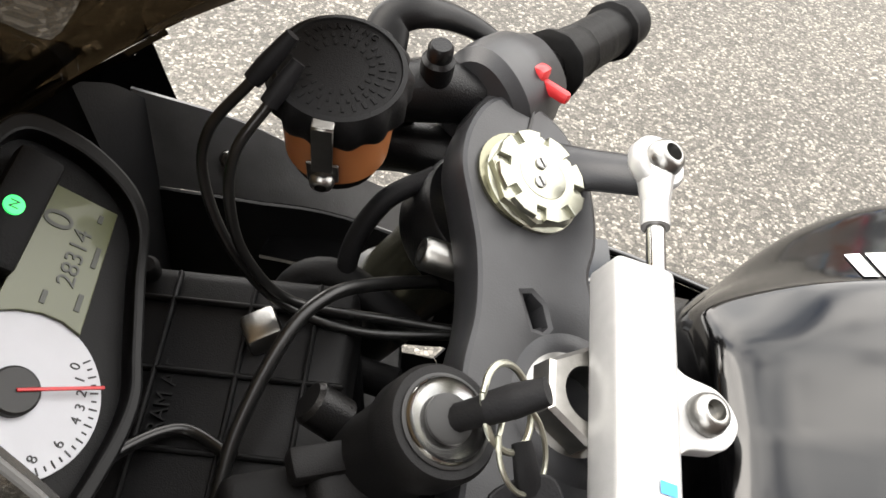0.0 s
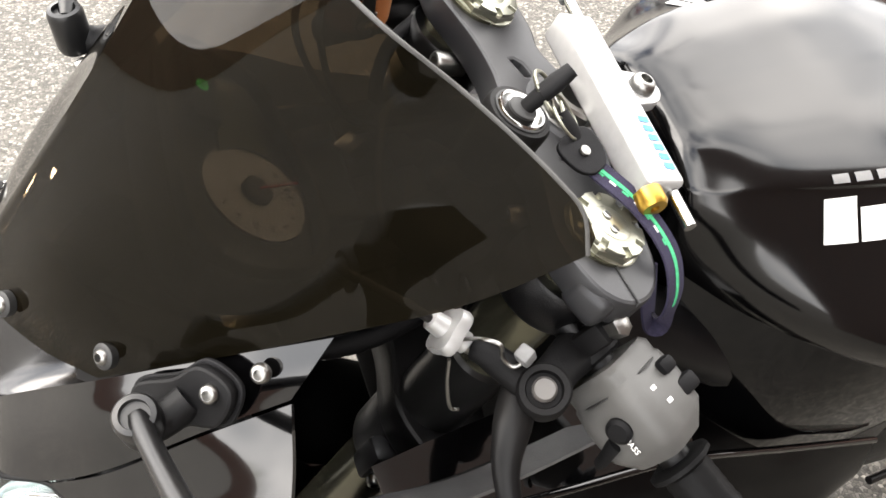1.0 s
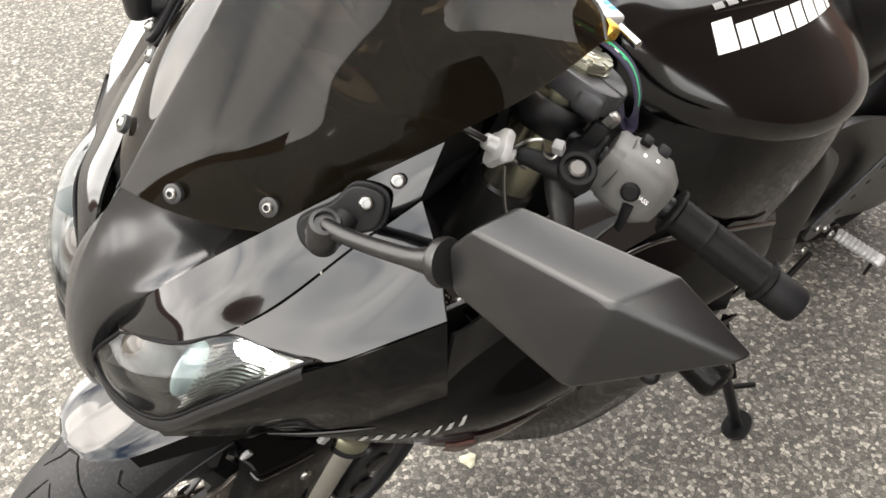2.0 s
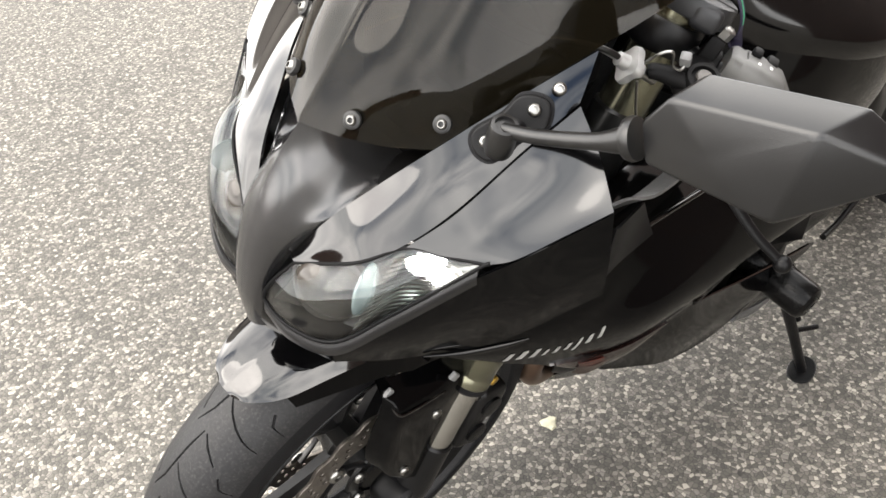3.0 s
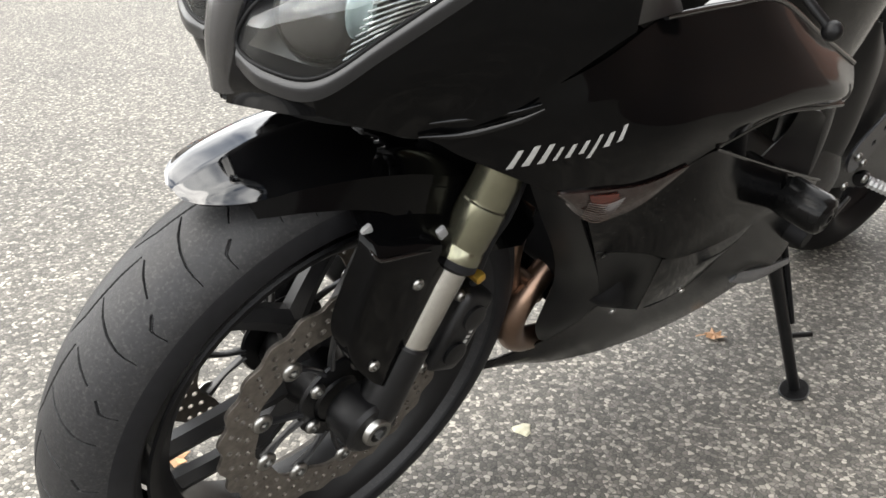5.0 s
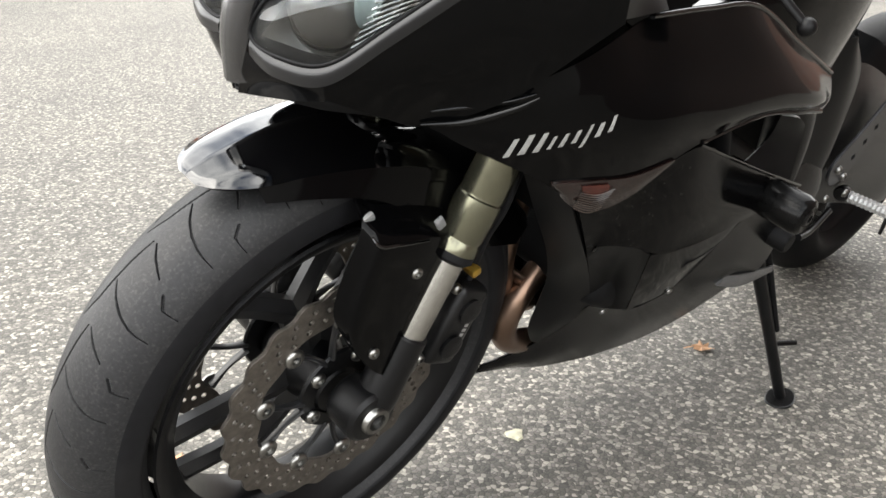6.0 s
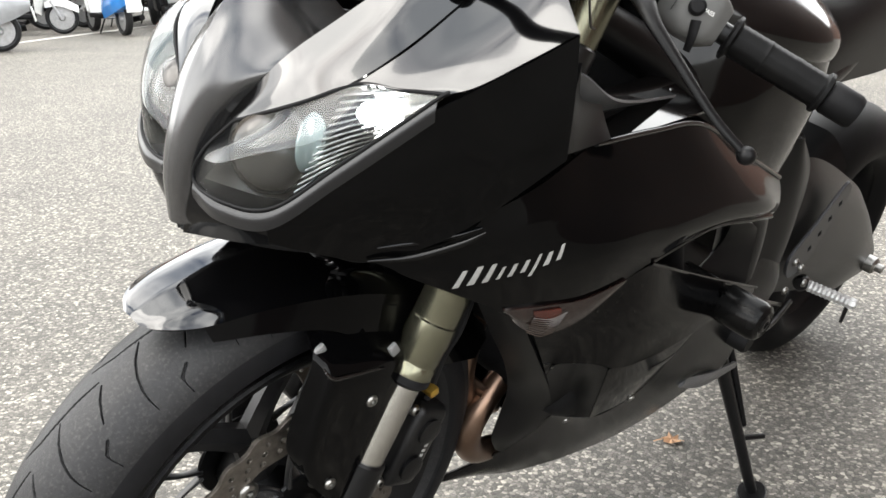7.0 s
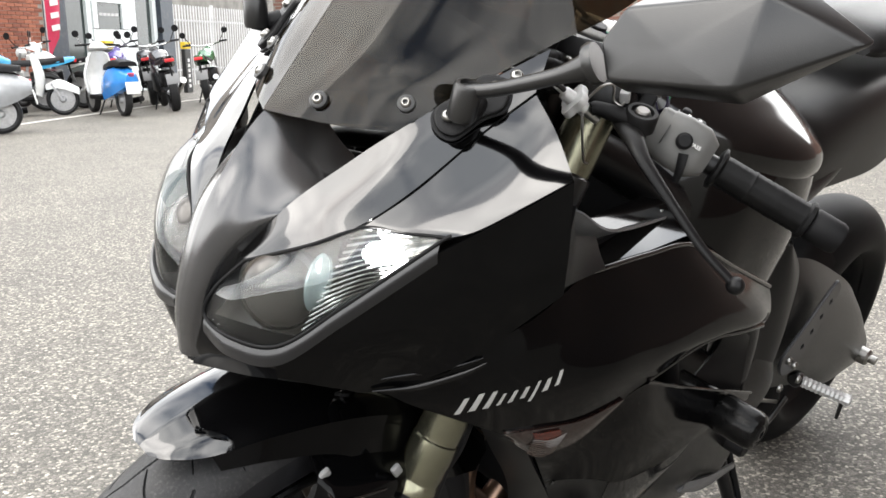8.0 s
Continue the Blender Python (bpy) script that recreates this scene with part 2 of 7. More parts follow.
# ---- building helpers ----
def mesh_from(name, verts, faces, smooth=True):
    me = bpy.data.meshes.new(name)
    me.from_pydata([tuple(v) for v in verts], [], [tuple(f) for f in faces])
    me.validate()
    bm = bmesh.new()
    bm.from_mesh(me)
    bmesh.ops.recalc_face_normals(bm, faces=bm.faces)
    bm.to_mesh(me)
    bm.free()
    if smooth:
        me.polygons.foreach_set("use_smooth", [True] * len(me.polygons))
        me.set_sharp_from_angle(angle=radians(38))
    return me


def part(name, shape, mat, parent=None, label="", place=None):
    """Links one mesh, given as (verts, faces) or a mesh, under a thing or a part."""
    me = shape if isinstance(shape, bpy.types.Mesh) else mesh_from(name, *shape)
    if not me.materials:
        me.materials.append(mat)
    ob = new(name, me)
    if parent:
        ob.parent = parent
    if place is not None:
        ob.matrix_basis = place
    return tagged(ob, label)


def thing(name, label, category, group="", place=None, kind=""):
    ob = new(name)
    ob.empty_display_size = 0.05
    if place is not None:
        ob.matrix_basis = place
    return tagged(ob, label, category, group, kind)


def flip(shape):
    verts, faces = shape
    return [(x, -y, z) for x, y, z in verts], [tuple(reversed(f)) for f in faces]


def joined(*shapes):
    verts, faces = [], []
    for v, f in shapes:
        k = len(verts)
        verts += [tuple(p) for p in v]
        faces += [tuple(i + k for i in q) for q in f]
    return verts, faces


def moved(shape, m):
    return [tuple(m @ Vector(v)) for v in shape[0]], shape[1]


def spline(points, n, closed=False):
    """n points on a smooth curve through the given ones."""
    p = [np.array(q, float) for q in points]
    if len(p) == 2 and not closed:
        return [p[0] + (p[1] - p[0]) * k / (n - 1) for k in range(n)]
    if closed:
        p = [p[-1]] + p + [p[0], p[1]]
    else:
        p = [2 * p[0] - p[1]] + p + [2 * p[-1] - p[-2]]
    spans = len(p) - 3
    out = []
    for k in range(n):
        s = k / n * spans if closed else k / (n - 1) * spans
        i = min(int(s), spans - 1)
        u = s - i
        a, b, c, d = p[i:i + 4]
        out.append(0.5 * (2 * b + (c - a) * u + (2 * a - 5 * b + 4 * c - d) * u * u + (3 * b - a - 3 * c + d) * u ** 3))
    return out


def surface(ctrl, nu, nv):
    """A grid of points on the smooth surface over a net of control points."""
    rows = [spline(r, nv) for r in ctrl]
    cols = [spline([r[j] for r in rows], nu) for j in range(nv)]
    return np.array([[cols[j][i] for j in range(nv)] for i in range(nu)])


def shell(ctrl, nu=24, nv=24, thick=0.003, out=(0, 0, 1), both=False):
    """A panel of some thickness over a control net; its outer face looks towards out. both: mirrored over the middle plane into one piece."""
    return grid_shell(surface(ctrl, nu, nv), thick, out, both)


def grid_shell(g, thick=0.003, out=(0, 0, 1), both=False):
    """The same over a ready grid of points."""
    if both:
        m = g[:, ::-1].copy()
        m[:, :, 1] *= -1
        g = np.concatenate([m[:, :-1], g], axis=1)
    a, b = g.shape[:2]
    du, dv = np.gradient(g, axis=0), np.gradient(g, axis=1)
    nrm = np.cross(du, dv)
    length = np.linalg.norm(nrm, axis=2, keepdims=True)
    nrm = nrm / np.maximum(length, 1e-9)
    if (nrm.reshape(-1, 3) @ np.array(out, float)).sum() < 0:
        nrm = -nrm
    inner = g - nrm * thick
    verts = np.concatenate([g.reshape(-1, 3), inner.reshape(-1, 3)]).tolist()
    faces, k = [], a * b
    for i in range(a - 1):
        for j in range(b - 1):
            q = (i * b + j, i * b + j + 1, (i + 1) * b + j + 1, (i + 1) * b + j)
            faces += [q, tuple(x + k for x in reversed(q))]
    rim = [j for j in range(b)] + [i * b + b - 1 for i in range(1, a)] + [(a - 1) * b + j for j in range(b - 2, -1, -1)] + [i * b for i in range(a - 2, 0, -1)]
    for i, j in zip(rim, rim[1:] + rim[:1]):
        faces.append((i, i + k, j + k, j))
    return verts, faces


def frame_along(points):
    """A frame at each point of a line, carried along it without twist."""
    t = [np.array(q, float) for q in np.gradient(np.array(points, float), axis=0)]
    t = [q / max(np.linalg.norm(q), 1e-9) for q in t]
    up = np.array((0, 0, 1.0)) if abs(t[0][2]) < 0.9 else np.array((1.0, 0, 0))
    out = []
    for d in t:
        side = np.cross(d, up)
        side /= max(np.linalg.norm(side), 1e-9)
        up = np.cross(side, d)
        out.append((side, up))
    return out


def tube(points, radius, seg=12, n=24, caps=True, squash=1.0):
    """A round bar along a smooth line; radius may be a list, spread along it."""
    line = spline(points, n) if len(points) > 2 else spline(points, max(2, min(n, 8)))
    rad = [radius] * len(line) if isinstance(radius, (int, float)) else list(np.interp(np.linspace(0, 1, len(line)), np.linspace(0, 1, len(radius)), radius))
    verts, faces = [], []
    for p, r, (s, u) in zip(line, rad, frame_along(line)):
        verts += [tuple(p + r * (math.cos(a) * s + squash * math.sin(a) * u)) for a in (2 * math.pi * k / seg for k in range(seg))]
    for i in range(len(line) - 1):
        for k in range(seg):
            faces.append((i * seg + k, i * seg + (k + 1) % seg, (i + 1) * seg + (k + 1) % seg, (i + 1) * seg + k))
    if caps:
        faces += [tuple(range(seg)), tuple(range((len(line) - 1) * seg, len(line) * seg))]
    return verts, faces


def along(origin, axis, roll=0.0):
    """A pose at origin whose z looks along axis."""
    return Matrix.Translation(origin) @ Vector(axis).to_track_quat("Z", "Y").to_matrix().to_4x4() @ Matrix.Rotation(radians(roll), 4, "Z")


def lathe(profile, origin, axis, seg=32, wave=None):
    """A turned body: profile rows are (radius, height) along the axis. wave(angle, row) scales the radius."""
    m = along(origin, axis)
    verts, faces = [], []
    for j, (r, h) in enumerate(profile):
        for k in range(seg):
            a = 2 * math.pi * k / seg
            q = r * (wave(a, j) if wave else 1)
            verts.append(tuple(m @ Vector((q * math.cos(a), q * math.sin(a), h))))
    for j in range(len(profile) - 1):
        for k in range(seg):
            faces.append((j * seg + k, j * seg + (k + 1) % seg, (j + 1) * seg + (k + 1) % seg, (j + 1) * seg + k))
    if profile[0][0] > 1e-5:
        faces.append(tuple(range(seg)))
    if profile[-1][0] > 1e-5:
        faces.append(tuple(range((len(profile) - 1) * seg, len(profile) * seg)))
    return verts, faces


def bolt(origin, axis, r=0.008, h=0.006, sunk=0.55):
    """A button-head screw with a six-sided socket."""
    m = along(origin, axis)
    prof = [(r, 0), (r, h * 0.35), (r * 0.86, h * 0.8), (r * 0.6, h)]
    verts, faces = lathe(prof + [(r * sunk, h)], origin, axis, 18)
    faces.pop()
    k0 = len(verts) - 18
    base = len(verts)
    for hh in (h, h * 0.25):
        verts += [tuple(m @ Vector((r * sunk * 0.9 * math.cos(a), r * sunk * 0.9 * math.sin(a), hh))) for a in (math.pi / 9 * k for k in range(18))]
    for k in range(18):
        j = (k + 1) % 18
        faces += [(k0 + k, k0 + j, base + j, base + k), (base + k, base + j, base + 18 + j, base + 18 + k)]
    faces.append(tuple(range(base + 18, base + 36)))
    return verts, faces


def rbox(size, m, bevel=0.003, seg=2):
    """A box with rounded edges at the pose m."""
    bm = bmesh.new()
    bmesh.ops.create_cube(bm, size=1, matrix=Matrix.Diagonal((*size, 1)))
    bmesh.ops.bevel(bm, geom=bm.edges[:], offset=min(bevel, min(size) * 0.45), segments=seg, profile=0.5, affect="EDGES")
    verts = [tuple(m @ v.co) for v in bm.verts]
    faces = [tuple(v.index for v in f.verts) for f in bm.faces]
    bm.free()
    return verts, faces


def basis(origin, x, y):
    """A pose from its origin and the directions of its x and (about) y axes."""
    x = Vector(x).normalized()
    z = x.cross(Vector(y)).normalized()
    y = z.cross(x)
    return Matrix.Translation(origin) @ Matrix((x, y, z)).transposed().to_4x4()


def plate(name, loops, depth, m, bevel=0.0008):
    """A flat plate with holes, cut from closed outlines in the plane of the pose m; returns a mesh."""
    cu = bpy.data.curves.new(name, "CURVE")
    cu.dimensions, cu.fill_mode, cu.extrude, cu.bevel_depth, cu.bevel_resolution = "2D", "BOTH", max(depth / 2 - bevel, 0.0001), bevel, 1
    for loop in loops:
        s = cu.splines.new("POLY")
        s.points.add(len(loop) - 1)
        for p, q in zip(s.points, loop):
            p.co = (q[0], q[1], 0, 1)
        s.use_cyclic_u = True
    ob = bpy.data.objects.new(name, cu)
    scene.collection.objects.link(ob)
    me = bpy.data.meshes.new_from_object(ob.evaluated_get(bpy.context.evaluated_depsgraph_get()))
    bpy.data.objects.remove(ob)
    bpy.data.curves.remove(cu)
    me.name = name
    me.transform(m)
    me.polygons.foreach_set("use_smooth", [True] * len(me.polygons))
    me.set_sharp_from_angle(angle=radians(30))
    return me


def ring(r, n=40, c=(0, 0), wave=0.0, waves=0, turn=0.0):
    return [(c[0] + r * (1 + wave * math.sin(waves * a)) * math.cos(a + turn), c[1] + r * (1 + wave * math.sin(waves * a)) * math.sin(a + turn))
            for a in (2 * math.pi * k / n for k in range(n))]


def words(name, text, size, m, mat, parent, depth=0.0004):
    """Raised lettering in the built-in font."""
    cu = bpy.data.curves.new(name, "FONT")
    cu.body, cu.size, cu.extrude, cu.align_x, cu.align_y = text, size, depth, "CENTER", "CENTER"
    ob = bpy.data.objects.new(name, cu)
    scene.collection.objects.link(ob)
    me = bpy.data.meshes.new_from_object(ob.evaluated_get(bpy.context.evaluated_depsgraph_get()))
    bpy.data.objects.remove(ob)
    bpy.data.curves.remove(cu)
    return part(name, me, mat, parent, place=m)


# ---- ground and surroundings ----
def asphalt():
    m = bpy.data.materials.new("chipped_asphalt")
    m.use_nodes = True
    n, l = m.node_tree.nodes, m.node_tree.links
    b = n["Principled BSDF"]
    b.inputs["Roughness"].default_value = 0.78
    tc = n.new("ShaderNodeTexCoord")
    vor = n.new("ShaderNodeTexVoronoi")
    vor.inputs["Scale"].default_value = 120.0
    vor.inputs["Randomness"].default_value = 1.0
    edge = n.new("ShaderNodeTexVoronoi")
    edge.feature = "DISTANCE_TO_EDGE"
    edge.inputs["Scale"].default_value = 120.0
    sep = n.new("ShaderNodeSeparateColor")
    chip = n.new("ShaderNodeValToRGB")
    e = chip.color_ramp.elements
    e[0].position, e[0].color = 0.0, (0.040, 0.0382, 0.0345, 1)
    e[1].position, e[1].color = 1.0, (0.285, 0.275, 0.252, 1)
    for at, c in ((0.35, (0.067, 0.0640, 0.0580, 1)), (0.62, (0.0960, 0.0918, 0.0846, 1)), (0.82, (0.155, 0.1487, 0.1378, 1))):
        x = e.new(at)
        x.color = c
    gap = n.new("ShaderNodeValToRGB")
    gap.color_ramp.elements[0].color, gap.color_ramp.elements[1].position = (0.28, 0.28, 0.28, 1), 0.10
    mul = n.new("ShaderNodeMix")
    mul.data_type, mul.blend_type = "RGBA", "MULTIPLY"
    mul.inputs[0].default_value = 1.0
    big = n.new("ShaderNodeTexNoise")
    big.inputs["Scale"].default_value, big.inputs["Detail"].default_value = 1.3, 6.0
    tone = n.new("ShaderNodeValToRGB")
    tone.color_ramp.elements[0].position, tone.color_ramp.elements[1].position = 0.3, 0.72
    tone.color_ramp.elements[0].color, tone.color_ramp.elements[1].color = (0.87, 0.838, 0.785, 1), (1.17, 1.122, 1.04, 1)
    mul2 = n.new("ShaderNodeMix")
    mul2.data_type, mul2.blend_type = "RGBA", "MULTIPLY"
    mul2.inputs[0].default_value = 1.0
    bump = n.new("ShaderNodeBump")
    bump.inputs["Strength"].default_value, bump.inputs["Distance"].default_value = 0.7, 0.004
    for t in (vor, edge, big):
        l.new(tc.outputs["Object"], t.inputs["Vector"])
    l.new(vor.outputs["Color"], sep.inputs["Color"])
    l.new(sep.outputs["Red"], chip.inputs["Fac"])
    l.new(edge.outputs["Distance"], gap.inputs["Fac"])
    l.new(chip.outputs["Color"], mul.inputs[6])
    l.new(gap.outputs["Color"], mul.inputs[7])
    l.new(big.outputs["Fac"], tone.inputs["Fac"])
    l.new(mul.outputs[2], mul2.inputs[6])
    l.new(tone.outputs["Color"], mul2.inputs[7])
    l.new(mul2.outputs[2], b.inputs["Base Color"])
    l.new(edge.outputs["Distance"], bump.inputs["Height"])
    l.new(bump.outputs["Normal"], b.inputs["Normal"])
    return m


ASPHALT = asphalt()


def ground_sheet():
    verts, faces = [], []
    marks = [-600, -120, -40, -12, -4, -1.5, 1.5, 4, 12, 40, 120, 600]
    n = len(marks)
    for x in marks:
        for y in marks:
            verts.append((x, y, 0.008))
    for i in range(n - 1):
        for j in range(n - 1):
            faces.append((i * n + j, (i + 1) * n + j, (i + 1) * n + j + 1, i * n + j + 1))
    return verts, faces


tagged(part("ground", ground_sheet(), ASPHALT), "pale grey chipped asphalt of the yard", "ground", kind="structure")


# the plain brick walls beside and ahead of the bike, out of view
def bricks(name, c1, c2, mortar, scale=1.0):
    m = bpy.data.materials.new(name)
    m.use_nodes = True
    n, l = m.node_tree.nodes, m.node_tree.links
    b = n["Principled BSDF"]
    b.inputs["Roughness"].default_value = 0.85
    tc, mp, t = n.new("ShaderNodeTexCoord"), n.new("ShaderNodeMapping"), n.new("ShaderNodeTexBrick")
    mp.inputs["Rotation"].default_value = (radians(90), 0, 0)
    t.inputs["Color1"].default_value, t.inputs["Color2"].default_value, t.inputs["Mortar"].default_value = (*c1, 1), (*c2, 1), (*mortar, 1)
    t.inputs["Scale"].default_value, t.inputs["Brick Width"].default_value, t.inputs["Row Height"].default_value, t.inputs["Mortar Size"].default_value = scale, 0.225, 0.075, 0.010
    bp = n.new("ShaderNodeBump")
    bp.inputs["Strength"].default_value, bp.inputs["Distance"].default_value, bp.invert = 0.5, 0.006, True
    l.new(tc.outputs["Object"], mp.inputs["Vector"])
    l.new(mp.outputs["Vector"], t.inputs["Vector"])
    l.new(t.outputs["Color"], b.inputs["Base Color"])
    l.new(t.outputs["Fac"], bp.inputs["Height"])
    l.new(bp.outputs["Normal"], b.inputs["Normal"])
    return m


# brick darkened so that it mirrors dimly in the side panels
DIMBRICK = bricks("darkened_brick_wall", (0.070, 0.034, 0.024), (0.050, 0.026, 0.020), (0.07, 0.064, 0.058))
BRICK = bricks("red_brick_wall", (0.115, 0.048, 0.031), (0.084, 0.036, 0.025), (0.115, 0.105, 0.093))
# out of view; height raised to darken what tank and panels reflect
tagged(part("wall_near", rbox((11.0, 0.3, 6.4), pose(-5.75, 2.05, 3.2), 0.01, 1), DIMBRICK), "unseen brick wall beside the yard, darkened to dim its reflection", "wall", kind="structure")
# added wall that keeps the low sky out of the windscreen's reflection
tagged(part("added_wall_ahead", rbox((0.3, 60.0, 2.4), pose(34.0, -4.0, 1.2), 0.01, 1), BRICK), "added unseen brick wall ahead, cutting low sky from reflections", "wall", kind="structure")


# ---- the motorcycle ----
# Coordinates of its parts: x ahead, y to its left, z up in its own frame, from the middle of the screen's front bolts.
BASE = Vector((-0.058, 0, -0.973))
LEAN_DEG, SCREEN_HEIGHT = 15.56, 0.9477
BIKE = Matrix.Translation((0, 0, SCREEN_HEIGHT)) @ pose(0, 0, 0, -LEAN_DEG) @ Matrix.Translation(BASE)
HOME = Matrix.Translation(-BASE)
bike = thing("motorcycle", "gloss black sport motorcycle leaning on its side stand on the asphalt", "motorcycle", place=BIKE)


def bit(name, shape, mat, parent=None, label="", place=None):
    """A part of the motorcycle, or of one of its parts."""
    if parent is None:
        return part(name, shape, mat, bike, label, HOME @ place if place is not None else HOME)
    return part(name, shape, mat, parent, label, place)


def pair(name, shape, mat, label=""):
    """The same part on both sides."""
    return bit(name, shape, mat, None, label), bit(name, flip(shape), mat, None, label)


from mathutils.bvhtree import BVHTree


def decal(name, ob, outlines, m, mat, parent, label="", lift=0.0006, cell=0.004):
    """Thin print on a curved panel: outlines in the plane of m, laid onto ob along m's -z."""
    tree = BVHTree.FromPolygons([v.co for v in ob.data.vertices], [p.vertices for p in ob.data.polygons])
    down = (m.to_3x3() @ Vector((0, 0, -1))).normalized()
    verts, faces, missed = [], [], set()
    for loop in outlines:
        (ax, ay), (bx, by), (cx, cy), (dx, dy) = loop
        n = max(2, int(max(math.hypot(bx - ax, by - ay), math.hypot(cx - bx, cy - by)) / cell) + 1)
        k = len(verts)
        for i in range(n + 1):
            for j in range(n + 1):
                u, v = i / n, j / n
                x = (ax * (1 - u) + bx * u) * (1 - v) + (dx * (1 - u) + cx * u) * v
                y = (ay * (1 - u) + by * u) * (1 - v) + (dy * (1 - u) + cy * u) * v
                p = m @ Vector((x, y, 0.1))
                hit, nrm, _, _ = tree.ray_cast(p, down)
                if hit is None:
                    missed.add(len(verts))
                    hit, nrm = p, -down
                if nrm.dot(down) > 0:
                    nrm = -nrm
                verts.append(tuple(hit + nrm * lift))
        for i in range(n):
            for j in range(n):
                a = k + i * (n + 1) + j
                faces.append((a, a + 1, a + n + 2, a + n + 1))
    faces = [f for f in faces if not missed.intersection(f)]
    return part(name, (verts, faces), mat, parent, label)


# -- windscreen --
screen_net = [
    [(0.027, 0, -0.018), (0.010, 0.036, -0.016), (-0.013, 0.069, -0.014), (-0.040, 0.096, -0.011)],
    [(-0.015, 0, 0.046), (-0.030, 0.050, 0.044), (-0.056, 0.090, 0.034), (-0.095, 0.122, 0.032)],
    [(-0.062, 0, 0.120), (-0.084, 0.060, 0.111), (-0.118, 0.108, 0.090), (-0.160, 0.147, 0.076)],
    [(-0.104, 0, 0.190), (-0.130, 0.064, 0.178), (-0.176, 0.118, 0.148), (-0.225, 0.164, 0.110)],
    [(-0.140, 0, 0.252), (-0.179, 0.082, 0.234), (-0.226, 0.1135, 0.200), (-0.292, 0.171, 0.153)],
]


def rounded_grid(ctrl, nu, nv, cut=0.06, start=0.70):
    """A grid over a net whose last row falls back towards its outer corner, which rounds that corner."""
    fine = surface(ctrl, nu * 6, nv * 2)
    g = np.zeros((nu, nv, 3))
    for j in range(nv):
        v = j / (nv - 1)
        w = max(0.0, (v - start) / (1 - start))
        top = 1 - cut * (1 - math.sqrt(max(0.0, 1 - w ** 3)))
        for i in range(nu):
            q = top * i / (nu - 1) * (nu * 6 - 1)
            k = min(int(q), nu * 6 - 2)
            g[i, j] = fine[k, round(v * (nv * 2 - 1))] * (1 - q + k) + fine[k + 1, round(v * (nv * 2 - 1))] * (q - k)
    return g


screen_grid = rounded_grid(screen_net, 40, 40)
windscreen = bit("windscreen", grid_shell(screen_grid, 0.0028, (0.6, 0, 0.8), both=True), SCREEN, None, "dark smoked see-through plastic windscreen")
rear_edge = [tuple(p) for p in screen_grid[-1][::3]]
bit("screen_edge", tube([(x, -y, z) for x, y, z in rear_edge[:0:-1]] + rear_edge, 0.0012, 8, 90), HOUSING, windscreen, "pale cut edge of the screen")
for side in (1, -1):
    for x, y, z in ((0.0, 0.042, 0.002), (-0.05, 0.096, 0.013)):
        bit("screen_bolt", bolt((x + 0.002, side * y, z), (0.75, side * 0.35, 0.55), 0.0052, 0.006), STEEL, windscreen, "bright socket screw")
        bit("screw_washer", lathe([(0.0078, -0.002), (0.0078, 0.0025), (0.0064, 0.0034), (0.004, 0.0034)], (x + 0.002, side * y, z), (0.75, side * 0.35, 0.55), 24), INK, windscreen)

# -- upper fairing --
nose_net = [
    [(-0.020, 0, 0.006), (-0.045, 0.024, -0.045), (-0.085, 0.055, -0.075), (-0.110, 0.085, -0.050), (-0.125, 0.110, 0.002)],
    [(0.006, 0, -0.006), (-0.014, 0.024, -0.050), (-0.040, 0.055, -0.080), (-0.064, 0.085, -0.058), (-0.078, 0.102, -0.012)],
    [(0.031, 0, -0.024), (0.010, 0.022, -0.050), (-0.018, 0.050, -0.078), (-0.040, 0.078, -0.064), (-0.046, 0.0935, -0.029)],
    [(0.054, 0, -0.056), (0.044, 0.020, -0.066), (0.020, 0.044, -0.086), (-0.003, 0.064, -0.078), (-0.012, 0.073, -0.062)],
    [(0.075, 0, -0.100), (0.071, 0.018, -0.102), (0.055, 0.036, -0.106), (0.034, 0.047, -0.102), (0.023, 0.053, -0.096)],
    [(0.089, 0, -0.150), (0.087, 0.012, -0.150), (0.079, 0.023, -0.149), (0.066, 0.028, -0.143), (0.055, 0.031, -0.137)],
    [(0.094, 0, -0.200), (0.093, 0.008, -0.200), (0.090, 0.015, -0.200), (0.086, 0.018, -0.199), (0.082, 0.020, -0.197)],
    [(0.088, 0, -0.248), (0.087, 0.006, -0.247), (0.085, 0.011, -0.246), (0.082, 0.016, -0.244), (0.079, 0.021, -0.241)],
]
bit("nose_cowl", shell(nose_net, 40, 24, 0.003, (1, 0, 0.2), both=True), NOSE, None, "satin dark grey centre cowl between the headlights")
upper_net = [
    [(0.056, 0.031, -0.136), (0.060, 0.036, -0.137), (0.061, 0.041, -0.137)],
    [(0.029, 0.055, -0.084), (0.033, 0.0765, -0.0925), (0.034, 0.098, -0.102)],
    [(-0.005, 0.076, -0.046), (0.0025, 0.0985, -0.0615), (0.004, 0.121, -0.079)],
    [(-0.039, 0.097, -0.011), (-0.0345, 0.118, -0.027), (-0.034, 0.138, -0.045)],
    [(-0.100, 0.123, 0.034), (-0.095, 0.137, 0.0205), (-0.090, 0.151, 0.005)],
    [(-0.161, 0.147, 0.073), (-0.148, 0.154, 0.056), (-0.136, 0.160, 0.039)],
]
pair("upper_panel", shell(upper_net, 36, 14, 0.003, (0.6, 0.4, 0.6)), BRIGHTBLACK)
